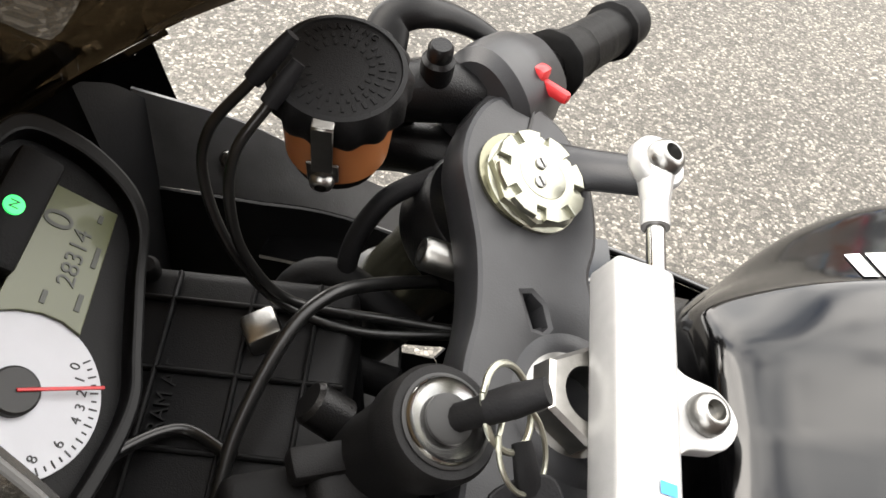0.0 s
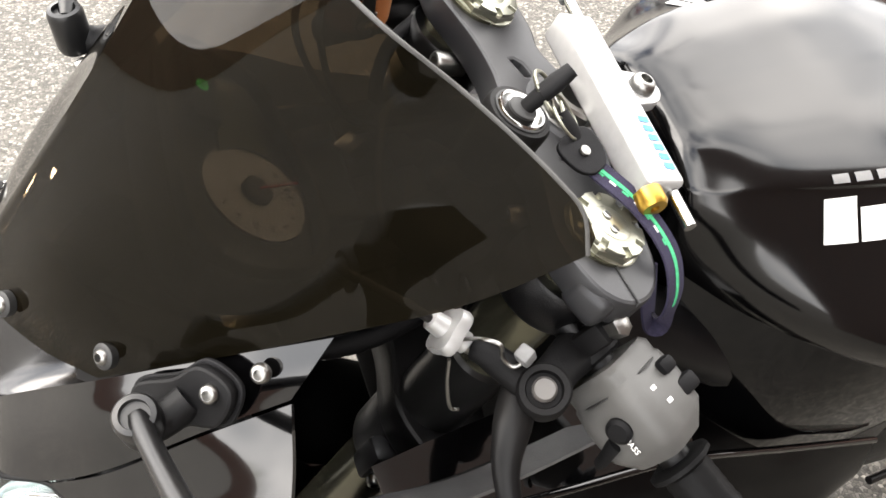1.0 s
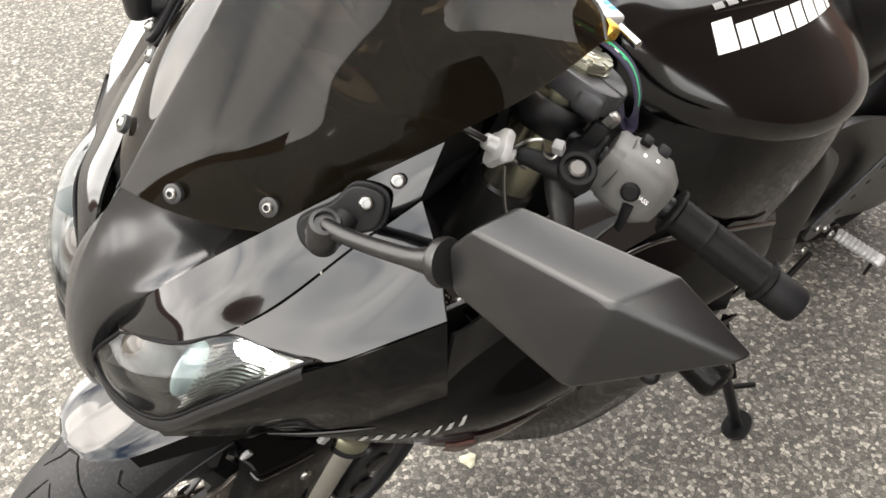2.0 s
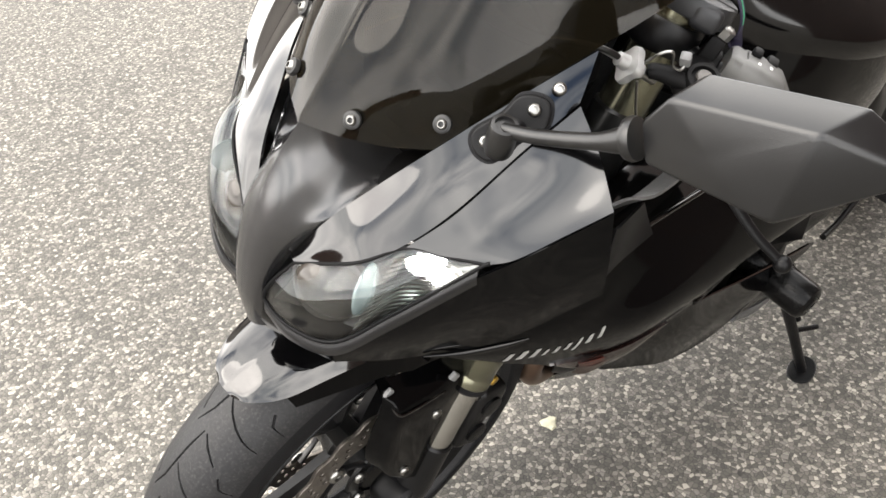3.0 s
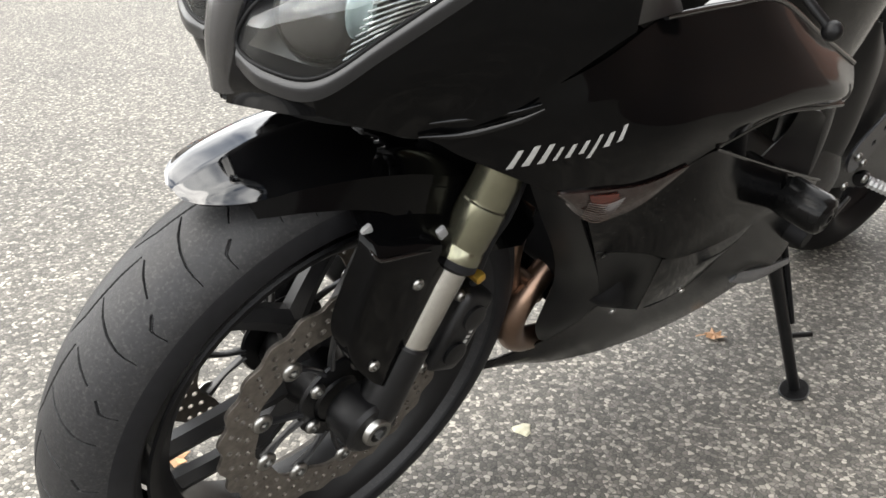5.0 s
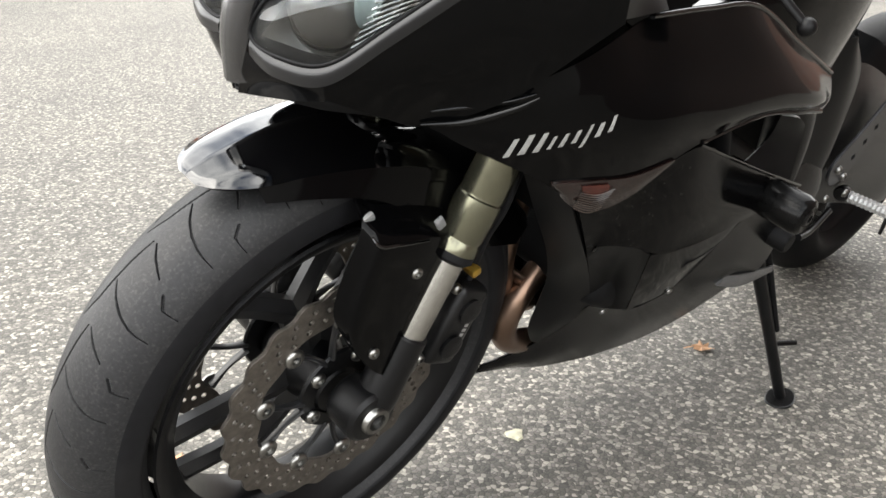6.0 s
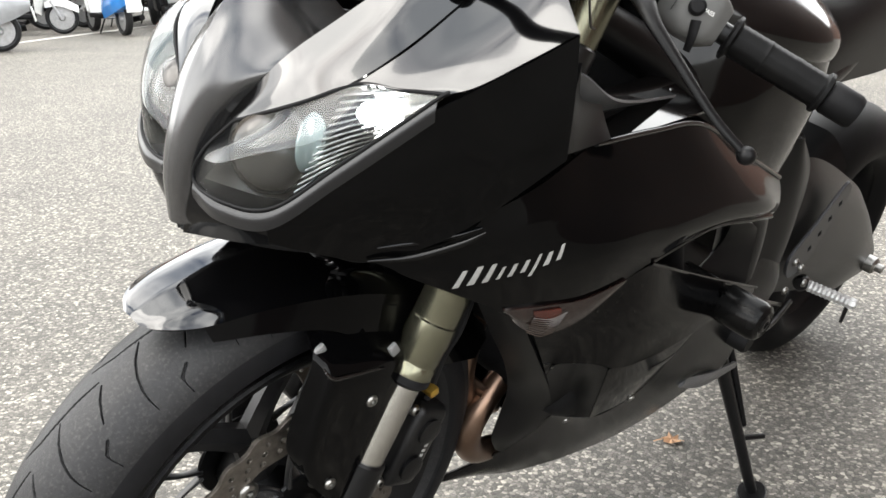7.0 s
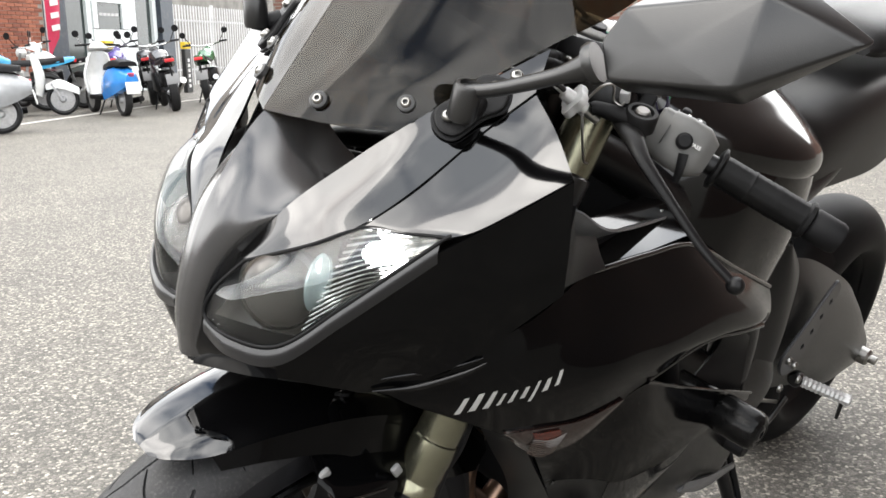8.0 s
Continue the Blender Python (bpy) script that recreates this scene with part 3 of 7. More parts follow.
cheek_net = [
    [(0.004, 0.1225, -0.081), (-0.012, 0.148, -0.078), (-0.034, 0.181, -0.073)],
    [(-0.034, 0.1395, -0.047), (-0.045, 0.169, -0.054), (-0.051, 0.198, -0.061)],
    [(-0.089, 0.1525, 0.003), (-0.092, 0.185, -0.016), (-0.085, 0.217, -0.035)],
    [(-0.136, 0.1615, 0.037), (-0.128, 0.197, 0.015), (-0.114, 0.234, -0.011)],
]
pair("cheek_panel", shell(cheek_net, 28, 20, 0.003, (0.4, 0.4, 0.8)), BRIGHTBLACK)
flank_net = [
    [(0.061, 0.105, -0.190), (0.064, 0.105, -0.205), (0.060, 0.105, -0.222)],
    [(0.015, 0.145, -0.131), (0.019, 0.141, -0.180), (0.012, 0.126, -0.236)],
    [(-0.051, 0.199, -0.063), (-0.046, 0.186, -0.150), (-0.031, 0.143, -0.243)],
    [(-0.085, 0.218, -0.037), (-0.088, 0.219, -0.120), (-0.075, 0.192, -0.200)],
    [(-0.114, 0.235, -0.012), (-0.119, 0.243, -0.065), (-0.129, 0.244, -0.117)],
]
pair("flank_panel", shell(flank_net, 32, 20, 0.003, (0.2, 1, -0.1)), DIMBLACK)
chin_net = [
    [(0.082, 0.020, -0.199), (0.085, 0.018, -0.226), (0.078, 0.004, -0.259)],
    [(0.080, 0.045, -0.203), (0.081, 0.042, -0.224), (0.070, 0.036, -0.250)],
    [(0.074, 0.075, -0.202), (0.074, 0.076, -0.215), (0.064, 0.074, -0.237)],
    [(0.061, 0.104, -0.191), (0.064, 0.105, -0.206), (0.059, 0.105, -0.224)],
]
pair("chin_panel", shell(chin_net, 20, 14, 0.003, (1, 0, 0)), DIMBLACK)
under_net = [
    [(0.078, 0, -0.258), (0.066, 0.05, -0.243), (0.058, 0.104, -0.224)],
    [(0.02, 0, -0.262), (0.02, 0.06, -0.258), (0.010, 0.124, -0.237)],
    [(-0.06, 0, -0.250), (-0.06, 0.06, -0.25), (-0.035, 0.142, -0.244)],
    [(-0.13, 0, -0.225), (-0.13, 0.08, -0.225), (-0.125, 0.2, -0.19)],
]
bit("fairing_underside", shell(under_net, 16, 12, 0.003, (0, 0, -1), both=True), DARK)

# -- headlights --
for side in (1, -1):
    def hand(shape):
        return shape if side == 1 else flip(shape)
    lens_net = [
        [(0.060, 0.041, -0.139), (0.078, 0.028, -0.168), (0.082, 0.022, -0.197)],
        [(0.036, 0.096, -0.104), (0.076, 0.078, -0.150), (0.080, 0.060, -0.200)],
        [(0.003, 0.122, -0.082), (0.042, 0.128, -0.122), (0.061, 0.104, -0.190)],
        [(-0.016, 0.151, -0.078), (0.004, 0.150, -0.104), (0.024, 0.137, -0.143)],
        [(-0.034, 0.180, -0.073), (-0.032, 0.179, -0.075), (-0.030, 0.178, -0.077)],
    ]
    lamp = bit("headlight", hand(shell(lens_net, 30, 18, 0.0025, (1, 0.5, 0.2))), LENS, None, "clear headlight with projector and lit position lamp")
    backing_net = [
        [(0.056, 0.043, -0.140), (0.062, 0.036, -0.168), (0.074, 0.026, -0.196)],
        [(0.018, 0.088, -0.106), (0.010, 0.080, -0.150), (0.050, 0.062, -0.198)],
        [(-0.010, 0.118, -0.085), (-0.016, 0.112, -0.124), (0.038, 0.102, -0.188)],
        [(-0.024, 0.150, -0.081), (-0.020, 0.144, -0.106), (0.012, 0.136, -0.143)],
        [(-0.036, 0.178, -0.076), (-0.035, 0.177, -0.078), (-0.034, 0.176, -0.080)],
    ]
    bit("backing", hand(shell(backing_net[:3], 20, 18, 0.002, (1, 0.5, 0.2))), HOUSE, lamp, "dark headlight interior")
    bit("reflector", hand(shell(backing_net[2:], 20, 18, 0.002, (1, 0.5, 0.2))), REFLECTOR, lamp, "bright ribbed reflector beside the projector")
    bowl_axis = Vector((0.86, 0.42, 0.12))
    dome = [(0.036, -0.016), (0.036, 0.0), (0.0335, 0.008), (0.028, 0.0145), (0.020, 0.0195), (0.010, 0.0222), (0.0001, 0.023)]
    bit("projector", hand(lathe(dome, (0.044, 0.072, -0.157), bowl_axis, 48)), DOME, lamp, "dark glass projector dome")
    bit("projector_ring", hand(lathe([(0.0362, -0.014), (0.0405, -0.012), (0.0405, -0.004), (0.0362, -0.001)], (0.044, 0.072, -0.157), bowl_axis, 48)), INBEZEL, lamp)
    edge = [(0.0255 * math.cos(a), 0.006 * math.sin(a)) for a in (k * math.pi / 2 / 6 for k in range(7))]
    bit("side_lens", hand(lathe(edge, (0.029, 0.105, -0.136), (-0.40, 0.90, 0.10), 36)), BULB, lamp, "pale bluish lens edge")
    for k in range(14):
        u = k / 13
        a = (0.016 + 0.030 * u, 0.122 - 0.010 * u, -0.090 - 0.084 * u)
        b = (-0.024 + 0.034 * u, 0.160 - 0.018 * u, -0.079 - 0.058 * u)
        mid = tuple((np.array(a) + np.array(b)) / 2 + (-0.010 + 0.004 * u, -0.004, 0))
        bit("reflector_rib", hand(tube([a, mid, b], 0.0010, 6, 12)), REFLECTOR, lamp)
    bulb = [(0.0001 + 0.0110 * math.sin(q), 0.017 * math.cos(q)) for q in (0.02 + k * (math.pi - 0.04) / 12 for k in range(13))]
    bit("position_lamp", hand(lathe(bulb, (-0.014, 0.131, -0.106), (-0.45, 0.80, 0.20), 24)), LIT, lamp, "lit white position lamp")
    rim = [r[0] for r in lens_net] + [r[-1] for r in lens_net[::-1]] + [lens_net[0][1], lens_net[0][0]]
    bit("bezel", hand(tube(rim, 0.0018, 10, 90)), DARK, lamp, "black rim round the lens")
    low = [r[-1] for r in lens_net]
    bit("lower_trim", hand(shell([[(x + 0.001, y + 0.001, z - 0.002) for x, y, z in low], [(x + 0.003, y + 0.003, z - 0.008) for x, y, z in low], [(x + 0.001, y + 0.003, z - 0.018) for x, y, z in low]], 10, 40, 0.002, (0.8, 0.5, -0.3))), TRIM, lamp, "satin grey strip under the lens")

# -- lower fairing --
lower_net = [
    [(-0.030, 0.143, -0.245), (-0.042, 0.148, -0.250), (-0.054, 0.155, -0.257), (-0.066, 0.160, -0.263)],
    [(-0.130, 0.208, -0.168), (-0.136, 0.219, -0.200), (-0.138, 0.216, -0.240), (-0.130, 0.192, -0.290)],
    [(-0.235, 0.203, -0.135), (-0.236, 0.228, -0.180), (-0.232, 0.252, -0.230), (-0.222, 0.222, -0.328)],
    [(-0.335, 0.205, -0.134), (-0.335, 0.234, -0.178), (-0.328, 0.259, -0.222), (-0.320, 0.257, -0.258)],
    [(-0.432, 0.207, -0.139), (-0.450, 0.238, -0.184), (-0.475, 0.261, -0.234), (-0.470, 0.246, -0.257)],
    [(-0.560, 0.212, -0.192), (-0.575, 0.238, -0.222), (-0.585, 0.257, -0.252), (-0.570, 0.247, -0.270)],
    [(-0.691, 0.217, -0.246), (-0.685, 0.227, -0.258), (-0.668, 0.239, -0.272), (-0.648, 0.242, -0.284)],
]
side_panel, _ = pair("side_panel", shell(lower_net, 50, 24, 0.0035, (0, 1, 0)), DIMBLACK)
pair("panel_lip", tube([r[0] for r in lower_net[2:]], 0.0034, 10, 40), BRIGHTBLACK)
pair("panel_hem", tube([r[-1] for r in lower_net[3:]], 0.0028, 8, 30), GLOSS)
lower_net2 = [
    [(-0.195, 0.213, -0.325), (-0.245, 0.203, -0.385), (-0.292, 0.191, -0.440)],
    [(-0.260, 0.238, -0.300), (-0.268, 0.228, -0.350), (-0.275, 0.210, -0.407)],
    [(-0.326, 0.255, -0.2655), (-0.318, 0.252, -0.330), (-0.310, 0.232, -0.405)],
    [(-0.410, 0.254, -0.298), (-0.385, 0.260, -0.360), (-0.360, 0.246, -0.420)],
    [(-0.500, 0.252, -0.334), (-0.470, 0.260, -0.370), (-0.430, 0.2585, -0.412)],
    [(-0.590, 0.250, -0.368), (-0.570, 0.258, -0.385), (-0.540, 0.257, -0.408)],
    [(-0.680, 0.247, -0.402), (-0.675, 0.250, -0.407), (-0.670, 0.249, -0.412)],
]
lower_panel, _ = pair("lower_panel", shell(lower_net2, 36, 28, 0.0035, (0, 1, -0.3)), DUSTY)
pair("lower_hem", tube([(-0.322, 0.256, -0.262), (-0.500, 0.254, -0.332), (-0.680, 0.249, -0.400)], 0.0022, 8, 24), GLOSS)
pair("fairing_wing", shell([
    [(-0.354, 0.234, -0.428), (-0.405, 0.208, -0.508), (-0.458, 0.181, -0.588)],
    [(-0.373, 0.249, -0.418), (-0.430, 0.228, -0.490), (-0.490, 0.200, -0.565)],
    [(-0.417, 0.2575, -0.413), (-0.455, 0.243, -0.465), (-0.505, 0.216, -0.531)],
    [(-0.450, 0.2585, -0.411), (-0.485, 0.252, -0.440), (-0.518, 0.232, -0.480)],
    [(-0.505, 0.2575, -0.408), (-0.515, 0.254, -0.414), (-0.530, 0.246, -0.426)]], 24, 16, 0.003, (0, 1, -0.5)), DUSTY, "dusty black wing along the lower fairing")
pair("fairing_recess", shell([
    [(-0.268, 0.199, -0.411), (-0.348, 0.168, -0.497), (-0.425, 0.144, -0.595)],
    [(-0.310, 0.222, -0.406), (-0.400, 0.172, -0.508), (-0.444, 0.164, -0.592)],
    [(-0.354, 0.233, -0.428), (-0.405, 0.207, -0.508), (-0.457, 0.180, -0.587)]], 16, 16, 0.003, (0, 1, -0.4)), SHROUD)
belly_net = [
    [(-0.410, 0.005, -0.808), (-0.410, 0.003, -0.817), (-0.408, 0.001, -0.827)],
    [(-0.425, 0.040, -0.765), (-0.440, 0.040, -0.792), (-0.453, 0.030, -0.813)],
    [(-0.429, 0.075, -0.716), (-0.470, 0.075, -0.765), (-0.500, 0.060, -0.806)],
    [(-0.437, 0.110, -0.657), (-0.510, 0.108, -0.720), (-0.560, 0.085, -0.797)],
    [(-0.423, 0.140, -0.597), (-0.520, 0.138, -0.680), (-0.592, 0.100, -0.786)],
    [(-0.460, 0.180, -0.588), (-0.550, 0.165, -0.665), (-0.647, 0.130, -0.756)],
    [(-0.490, 0.200, -0.566), (-0.590, 0.190, -0.630), (-0.677, 0.160, -0.710)],
    [(-0.507, 0.216, -0.532), (-0.605, 0.208, -0.590), (-0.694, 0.185, -0.663)],
    [(-0.522, 0.232, -0.480), (-0.625, 0.228, -0.540), (-0.720, 0.210, -0.610)],
    [(-0.535, 0.247, -0.425), (-0.640, 0.240, -0.490), (-0.745, 0.228, -0.575)],
    [(-0.600, 0.249, -0.410), (-0.680, 0.243, -0.450), (-0.750, 0.232, -0.520)],
]
pair("belly_pan", shell(belly_net, 60, 18, 0.0035, (0, 1, -0.6)), BELLY, "dusty black belly fairing")
pair("belly_lip", tube([r[0] for r in belly_net[:5]], 0.0022, 8, 30), GLOSS)
bit("belly_floor", shell([
    [(-0.600, 0, -0.800), (-0.600, 0.050, -0.798), (-0.594, 0.098, -0.785)],
    [(-0.690, 0, -0.745), (-0.690, 0.080, -0.735), (-0.678, 0.158, -0.709)],
    [(-0.760, 0, -0.700), (-0.760, 0.100, -0.680), (-0.744, 0.226, -0.575)]], 12, 12, 0.003, (0, 0, -1), both=True), DARK)

# -- fork, clamps and front wheel --
RAKE = Vector((0.3645, 0, -0.9312))
WHEEL = Vector((-0.060, 0, -0.650))
HUB = WHEEL + Vector((0, 0, 0.011))


def fork(s, y, ahead=0.0):
    p = Vector((-0.341, y, 0.056)) + RAKE * s + Vector((0.9312, 0, 0.3645)) * ahead
    return tuple(p)


for side in (1, -1):
    y = 0.107 * side
    leg = bit("fork_tube", lathe([(0.0262, 0.0), (0.0262, 0.455), (0.0255, 0.457), (0.0255, 0.460), (0.0272, 0.462), (0.0272, 0.486), (0.0262, 0.489), (0.0262, 0.507), (0.0252, 0.509), (0.0252, 0.512), (0.0266, 0.514), (0.0266, 0.527)], fork(0, y), RAKE, 36), FORK, None, "olive gold fork tube")
    # black length laid over the olive tube above the lower clamp
    bit("fork_band", lathe([(0.026, 0.135), (0.0295, 0.138), (0.0295, 0.232), (0.026, 0.236)], fork(0, y), RAKE, 32), CABLE, leg, "black band round the fork tube")
    ring_clamp = bit("lower_clamp", lathe([(0.030, 0.234), (0.0345, 0.236), (0.036, 0.242), (0.036, 0.280), (0.034, 0.286), (0.026, 0.287)], fork(0, y), RAKE, 36), CLAMP, leg, "grey alloy clamp round the fork tube")
    bit("clamp_ear", rbox((0.030, 0.022, 0.036), basis(fork(0.261, side * 0.128, 0.030), (0.9312, 0, 0.3645), (0, 1, 0)), 0.005, 2), CLAMP, ring_clamp)
    for s in (0.250, 0.272):
        bit("pinch_bolt", bolt(fork(s, side * 0.140, 0.034), (0.25, side, 0.1), 0.0062, 0.008), STEEL, ring_clamp)
    bit("dust_seal", lathe([(0.024, 0.524), (0.027, 0.527), (0.027, 0.535), (0.022, 0.54)], fork(0, y), RAKE, 32), RUBBER, leg)
    bit("slider", lathe([(0.0205, 0.53), (0.0205, 0.66)], fork(0, y), RAKE, 32), SLIDER, leg, "polished steel fork slider")
    bit("fork_foot", lathe([(0.022, 0.640), (0.0245, 0.643), (0.0255, 0.69), (0.027, 0.72), (0.025, 0.745), (0.018, 0.765)], fork(0, y), RAKE, 28), CASTING, leg, "black cast fork foot")
    bit("axle_clamp", lathe([(0.032, -0.03), (0.036, -0.024), (0.036, 0.014), (0.031, 0.019), (0.022, 0.020)], (HUB.x, y, HUB.z), (0, side, 0), 32), CASTING, leg)
    bit("axle_end", lathe([(0.019, 0.010), (0.019, 0.024), (0.017, 0.027), (0.0115, 0.027), (0.0105, 0.010), (0.0, 0.010)], (HUB.x, y, HUB.z), (0, side, 0), 24), STEEL, leg, "hollow steel axle end")
    guard = [[(x, side * y_, z) for x, y_, z in row] for row in (
        ((-0.020, 0.074, -0.354), (-0.029, 0.079, -0.358), (-0.037, 0.084, -0.362), (-0.060, 0.086, -0.366), (-0.100, 0.086, -0.374), (-0.145, 0.084, -0.388)),
        ((-0.014, 0.098, -0.374), (-0.021, 0.108, -0.383), (-0.027, 0.1165, -0.391), (-0.050, 0.118, -0.395), (-0.095, 0.1175, -0.403), (-0.145, 0.110, -0.416)),
        ((0.000, 0.099, -0.430), (-0.010, 0.109, -0.438), (-0.018, 0.1175, -0.445), (-0.045, 0.119, -0.450), (-0.085, 0.1185, -0.458), (-0.135, 0.112, -0.470)),
        ((0.006, 0.100, -0.475), (-0.004, 0.1095, -0.485), (-0.013, 0.1175, -0.494), (-0.040, 0.119, -0.499), (-0.078, 0.1185, -0.507), (-0.120, 0.112, -0.520)),
        ((-0.014, 0.104, -0.518), (-0.018, 0.111, -0.523), (-0.022, 0.1175, -0.528), (-0.044, 0.119, -0.537), (-0.075, 0.1185, -0.549), (-0.105, 0.112, -0.560)),
        ((-0.040, 0.109, -0.556), (-0.043, 0.1135, -0.559), (-0.046, 0.1175, -0.562), (-0.056, 0.119, -0.571), (-0.072, 0.1185, -0.584), (-0.088, 0.112, -0.598)))]
    cover = bit("fender_stay", shell(guard, 30, 31, 0.004, (0.5, side, 0.3)), DIMBLACK, None, "black moulded cover ahead of the fork leg")
    # thin tube added to draw the highlight along the top edge
    bit("stay_highlight", tube(guard[1][1:5], [0.0014, 0.0026, 0.0026, 0.0014], 8, 20), BRIGHTBLACK, cover)
    for s, a in ((0.556, 0.078), (0.660, 0.080)):
        bit("stay_bolt", bolt(fork(s, side * 0.1195, a - 0.02), (0.1, side, 0), 0.0070, 0.004), STEEL, cover)
    cal = bit("brake_caliper", rbox((0.115, 0.050, 0.056), basis((-0.186, side * 0.092, -0.560), RAKE, (0, 1, 0)), 0.012, 3), CASTING, None, "black radial brake caliper")
    for k in (-1, 1):
        bit("piston_cover", lathe([(0.017, 0), (0.017, 0.004), (0.012, 0.006)], tuple(Vector((-0.186, side * 0.117, -0.560)) + RAKE * 0.026 * k), (0, side, 0), 24), CASTING, cal)
        bit("caliper_bolt", bolt(tuple(Vector((-0.155, side * 0.105, -0.548)) + RAKE * 0.05 * k), (0, side, 0), 0.007, 0.007), STEEL, cal)
    if side == 1:
        bars = [[(-0.020 + 0.007 * k, -0.0035), (-0.0155 + 0.007 * k, -0.0035), (-0.0155 + 0.007 * k, 0.0035), (-0.020 + 0.007 * k, 0.0035)] for k in range(6)]
        decal("caliper_print", cal, bars, basis((-0.190, 0.15, -0.575), RAKE, (1, 0, 0.35)) @ Matrix.Rotation(math.pi, 4, "X"), SILVER, cal)
    bit("brake_hose", tube([(-0.200, side * 0.10, -0.500), (-0.205, side * 0.105, -0.44), (-0.215, side * 0.115, -0.38), (-0.250, side * 0.10, -0.25), (-0.27, side * 0.07, -0.15)], 0.0045, 8, 24), RUBBER)
bit("banjo_bolt", rbox((0.014, 0.02, 0.012), pose(-0.196, 0.104, -0.482, 0, 20, 0), 0.003), BRASS, None, "yellow brass hose fitting")

rim_prof = [(0.226, -0.052), (0.234, -0.054), (0.236, -0.050), (0.226, -0.046), (0.218, -0.034), (0.206, -0.022), (0.203, 0.0), (0.206, 0.022), (0.218, 0.034), (0.226, 0.046), (0.236, 0.050), (0.234, 0.054), (0.226, 0.052),
            (0.214, 0.042), (0.200, 0.030), (0.195, 0.0), (0.200, -0.030), (0.214, -0.042), (0.226, -0.052)]


def wheel_rim(centre, spokes, width=1.0, twist=0.0, scale=1.0):
    verts, faces = lathe([(r * scale, y * width) for r, y in rim_prof], centre, (0, 1, 0), 72)
    faces = faces[:-2]
    shapes = [(verts, faces), lathe([(0.030, -0.060), (0.036, -0.055), (0.036, -0.03), (0.048, 0.0), (0.036, 0.03), (0.036, 0.055), (0.030, 0.060)], centre, (0, 1, 0), 32)]
    for k in range(spokes):
        a = 2 * math.pi * k / spokes + twist

        def at(r, turn):
            return (centre[0] + r * math.cos(a + turn), centre[1], centre[2] + r * math.sin(a + turn))
        outer = 0.206 * scale
        shapes.append(tube([at(0.034, 0), at(0.075, 0), at(0.112, 0)], [0.018, 0.015, 0.015], 6, 8, squash=1.5))
        for lean in (-0.42, 0.42):
            shapes.append(tube([at(0.104, 0), at(0.150, lean * 0.60), at(outer, lean)], [0.014, 0.0115, 0.0125], 6, 8, squash=1.4))
        shapes.append(tube([at(0.034, math.pi / spokes - 0.30), at(0.12, math.pi / spokes - 0.30), at(outer, math.pi / spokes - 0.30)], [0.016, 0.012, 0.0125], 6, 8, squash=1.5))
    return shapes


def wheel(name, centre, width, twist, label):
    """A cast wheel: the rim, with its hub and spokes as parts."""
    shapes = wheel_rim(centre, 3, width, twist)
    rim = bit(name, shapes[0], CASTING, None, label)
    bit("hub", shapes[1], CASTING, rim)
    for s in shapes[2:]:
        bit("spoke", s, SPOKE, rim)
    return rim


TREAD = (  # groove lines over one pitch: (degrees round the wheel, degrees across the tread, half width in mm)
    ((0.0, -8, 0.5), (-2.3, 5.6, 1.2), (-4.0, 20, 1.2), (-5.0, 33, 1.0), (-5.3, 43, 0.5), (-5.3, 53, 0.4)),
    ((-9.0, 0, 0.6), (-10.7, 10, 1.3), (-13.0, 27, 0.5)),
    ((3.3, 39, 1.3), (1.3, 46, 1.4), (1.1, 51, 0.5), (1.2, 62, 0.4)),
    ((9.0, -5, 0.5), (4.4, -9, 1.1), (1.0, -11, 1.2), (-4.7, -15, 1.2), (-9.0, -24, 0.6)),
    ((-2.6, -42, 0.8), (-6.7, -30, 1.0)),
)


def tyre(centre, outer, half, grooves, steps):
    """A tyre whose tread grooves are pressed into the rubber."""
    if grooves:  # finer where the front of the tread can be seen
        turns = np.radians(np.concatenate([np.linspace(-15, 120, 1500, endpoint=False), np.linspace(120, 345, 300, endpoint=False)]))
        across = np.radians(np.concatenate([np.linspace(-112, -48, 30, endpoint=False), np.linspace(-48, 70, 150, endpoint=False), np.linspace(70, 112, 22)]))
    else:
        turns, across = np.arange(steps) * 2 * math.pi / steps, np.radians(np.linspace(-112, 112, 33))
    a, phi = np.meshgrid(turns, across, indexing="ij")
    sink = np.zeros_like(a)
    if grooves:
        pitch = 18.0
        for line in TREAD:
            for (a0, p0, w0), (a1, p1, w1) in zip(line, line[1:]):
                mid = (a0 + a1) / 2
                x = ((np.degrees(a) - 40.0 - mid + pitch / 2) % pitch - pitch / 2 + mid - a0) * radians(1) * outer * 1000
                y = (np.degrees(phi) - p0) * radians(1) * half * 1000
                dx, dy = radians(a1 - a0) * outer * 1000, radians(p1 - p0) * half * 1000
                u = np.clip((x * dx + y * dy) / (dx * dx + dy * dy), 0, 1)
                gap = np.hypot(x - u * dx, y - u * dy) / (w0 + (w1 - w0) * u)
                sink = np.maximum(sink, 0.0028 * (1 - np.minimum(gap, 1) ** 4))
    r, y = outer - half + half * np.cos(phi), half * np.sin(phi)
    edge = np.abs(phi) - radians(95)
    y = np.where(edge > 0, y * (1 - 0.30 * edge / radians(17)), y)
    r, y = r - sink * np.cos(phi), y - sink * np.sin(phi)
    verts = np.stack([centre[0] + r * np.cos(a), centre[1] + y, centre[2] + r * np.sin(a)], axis=-1).reshape(-1, 3).tolist()
    n, rows = a.shape
    return verts, [(k * rows + j, k * rows + j + 1, (k + 1) % n * rows + j + 1, (k + 1) % n * rows + j) for k in range(n) for j in range(rows - 1)]


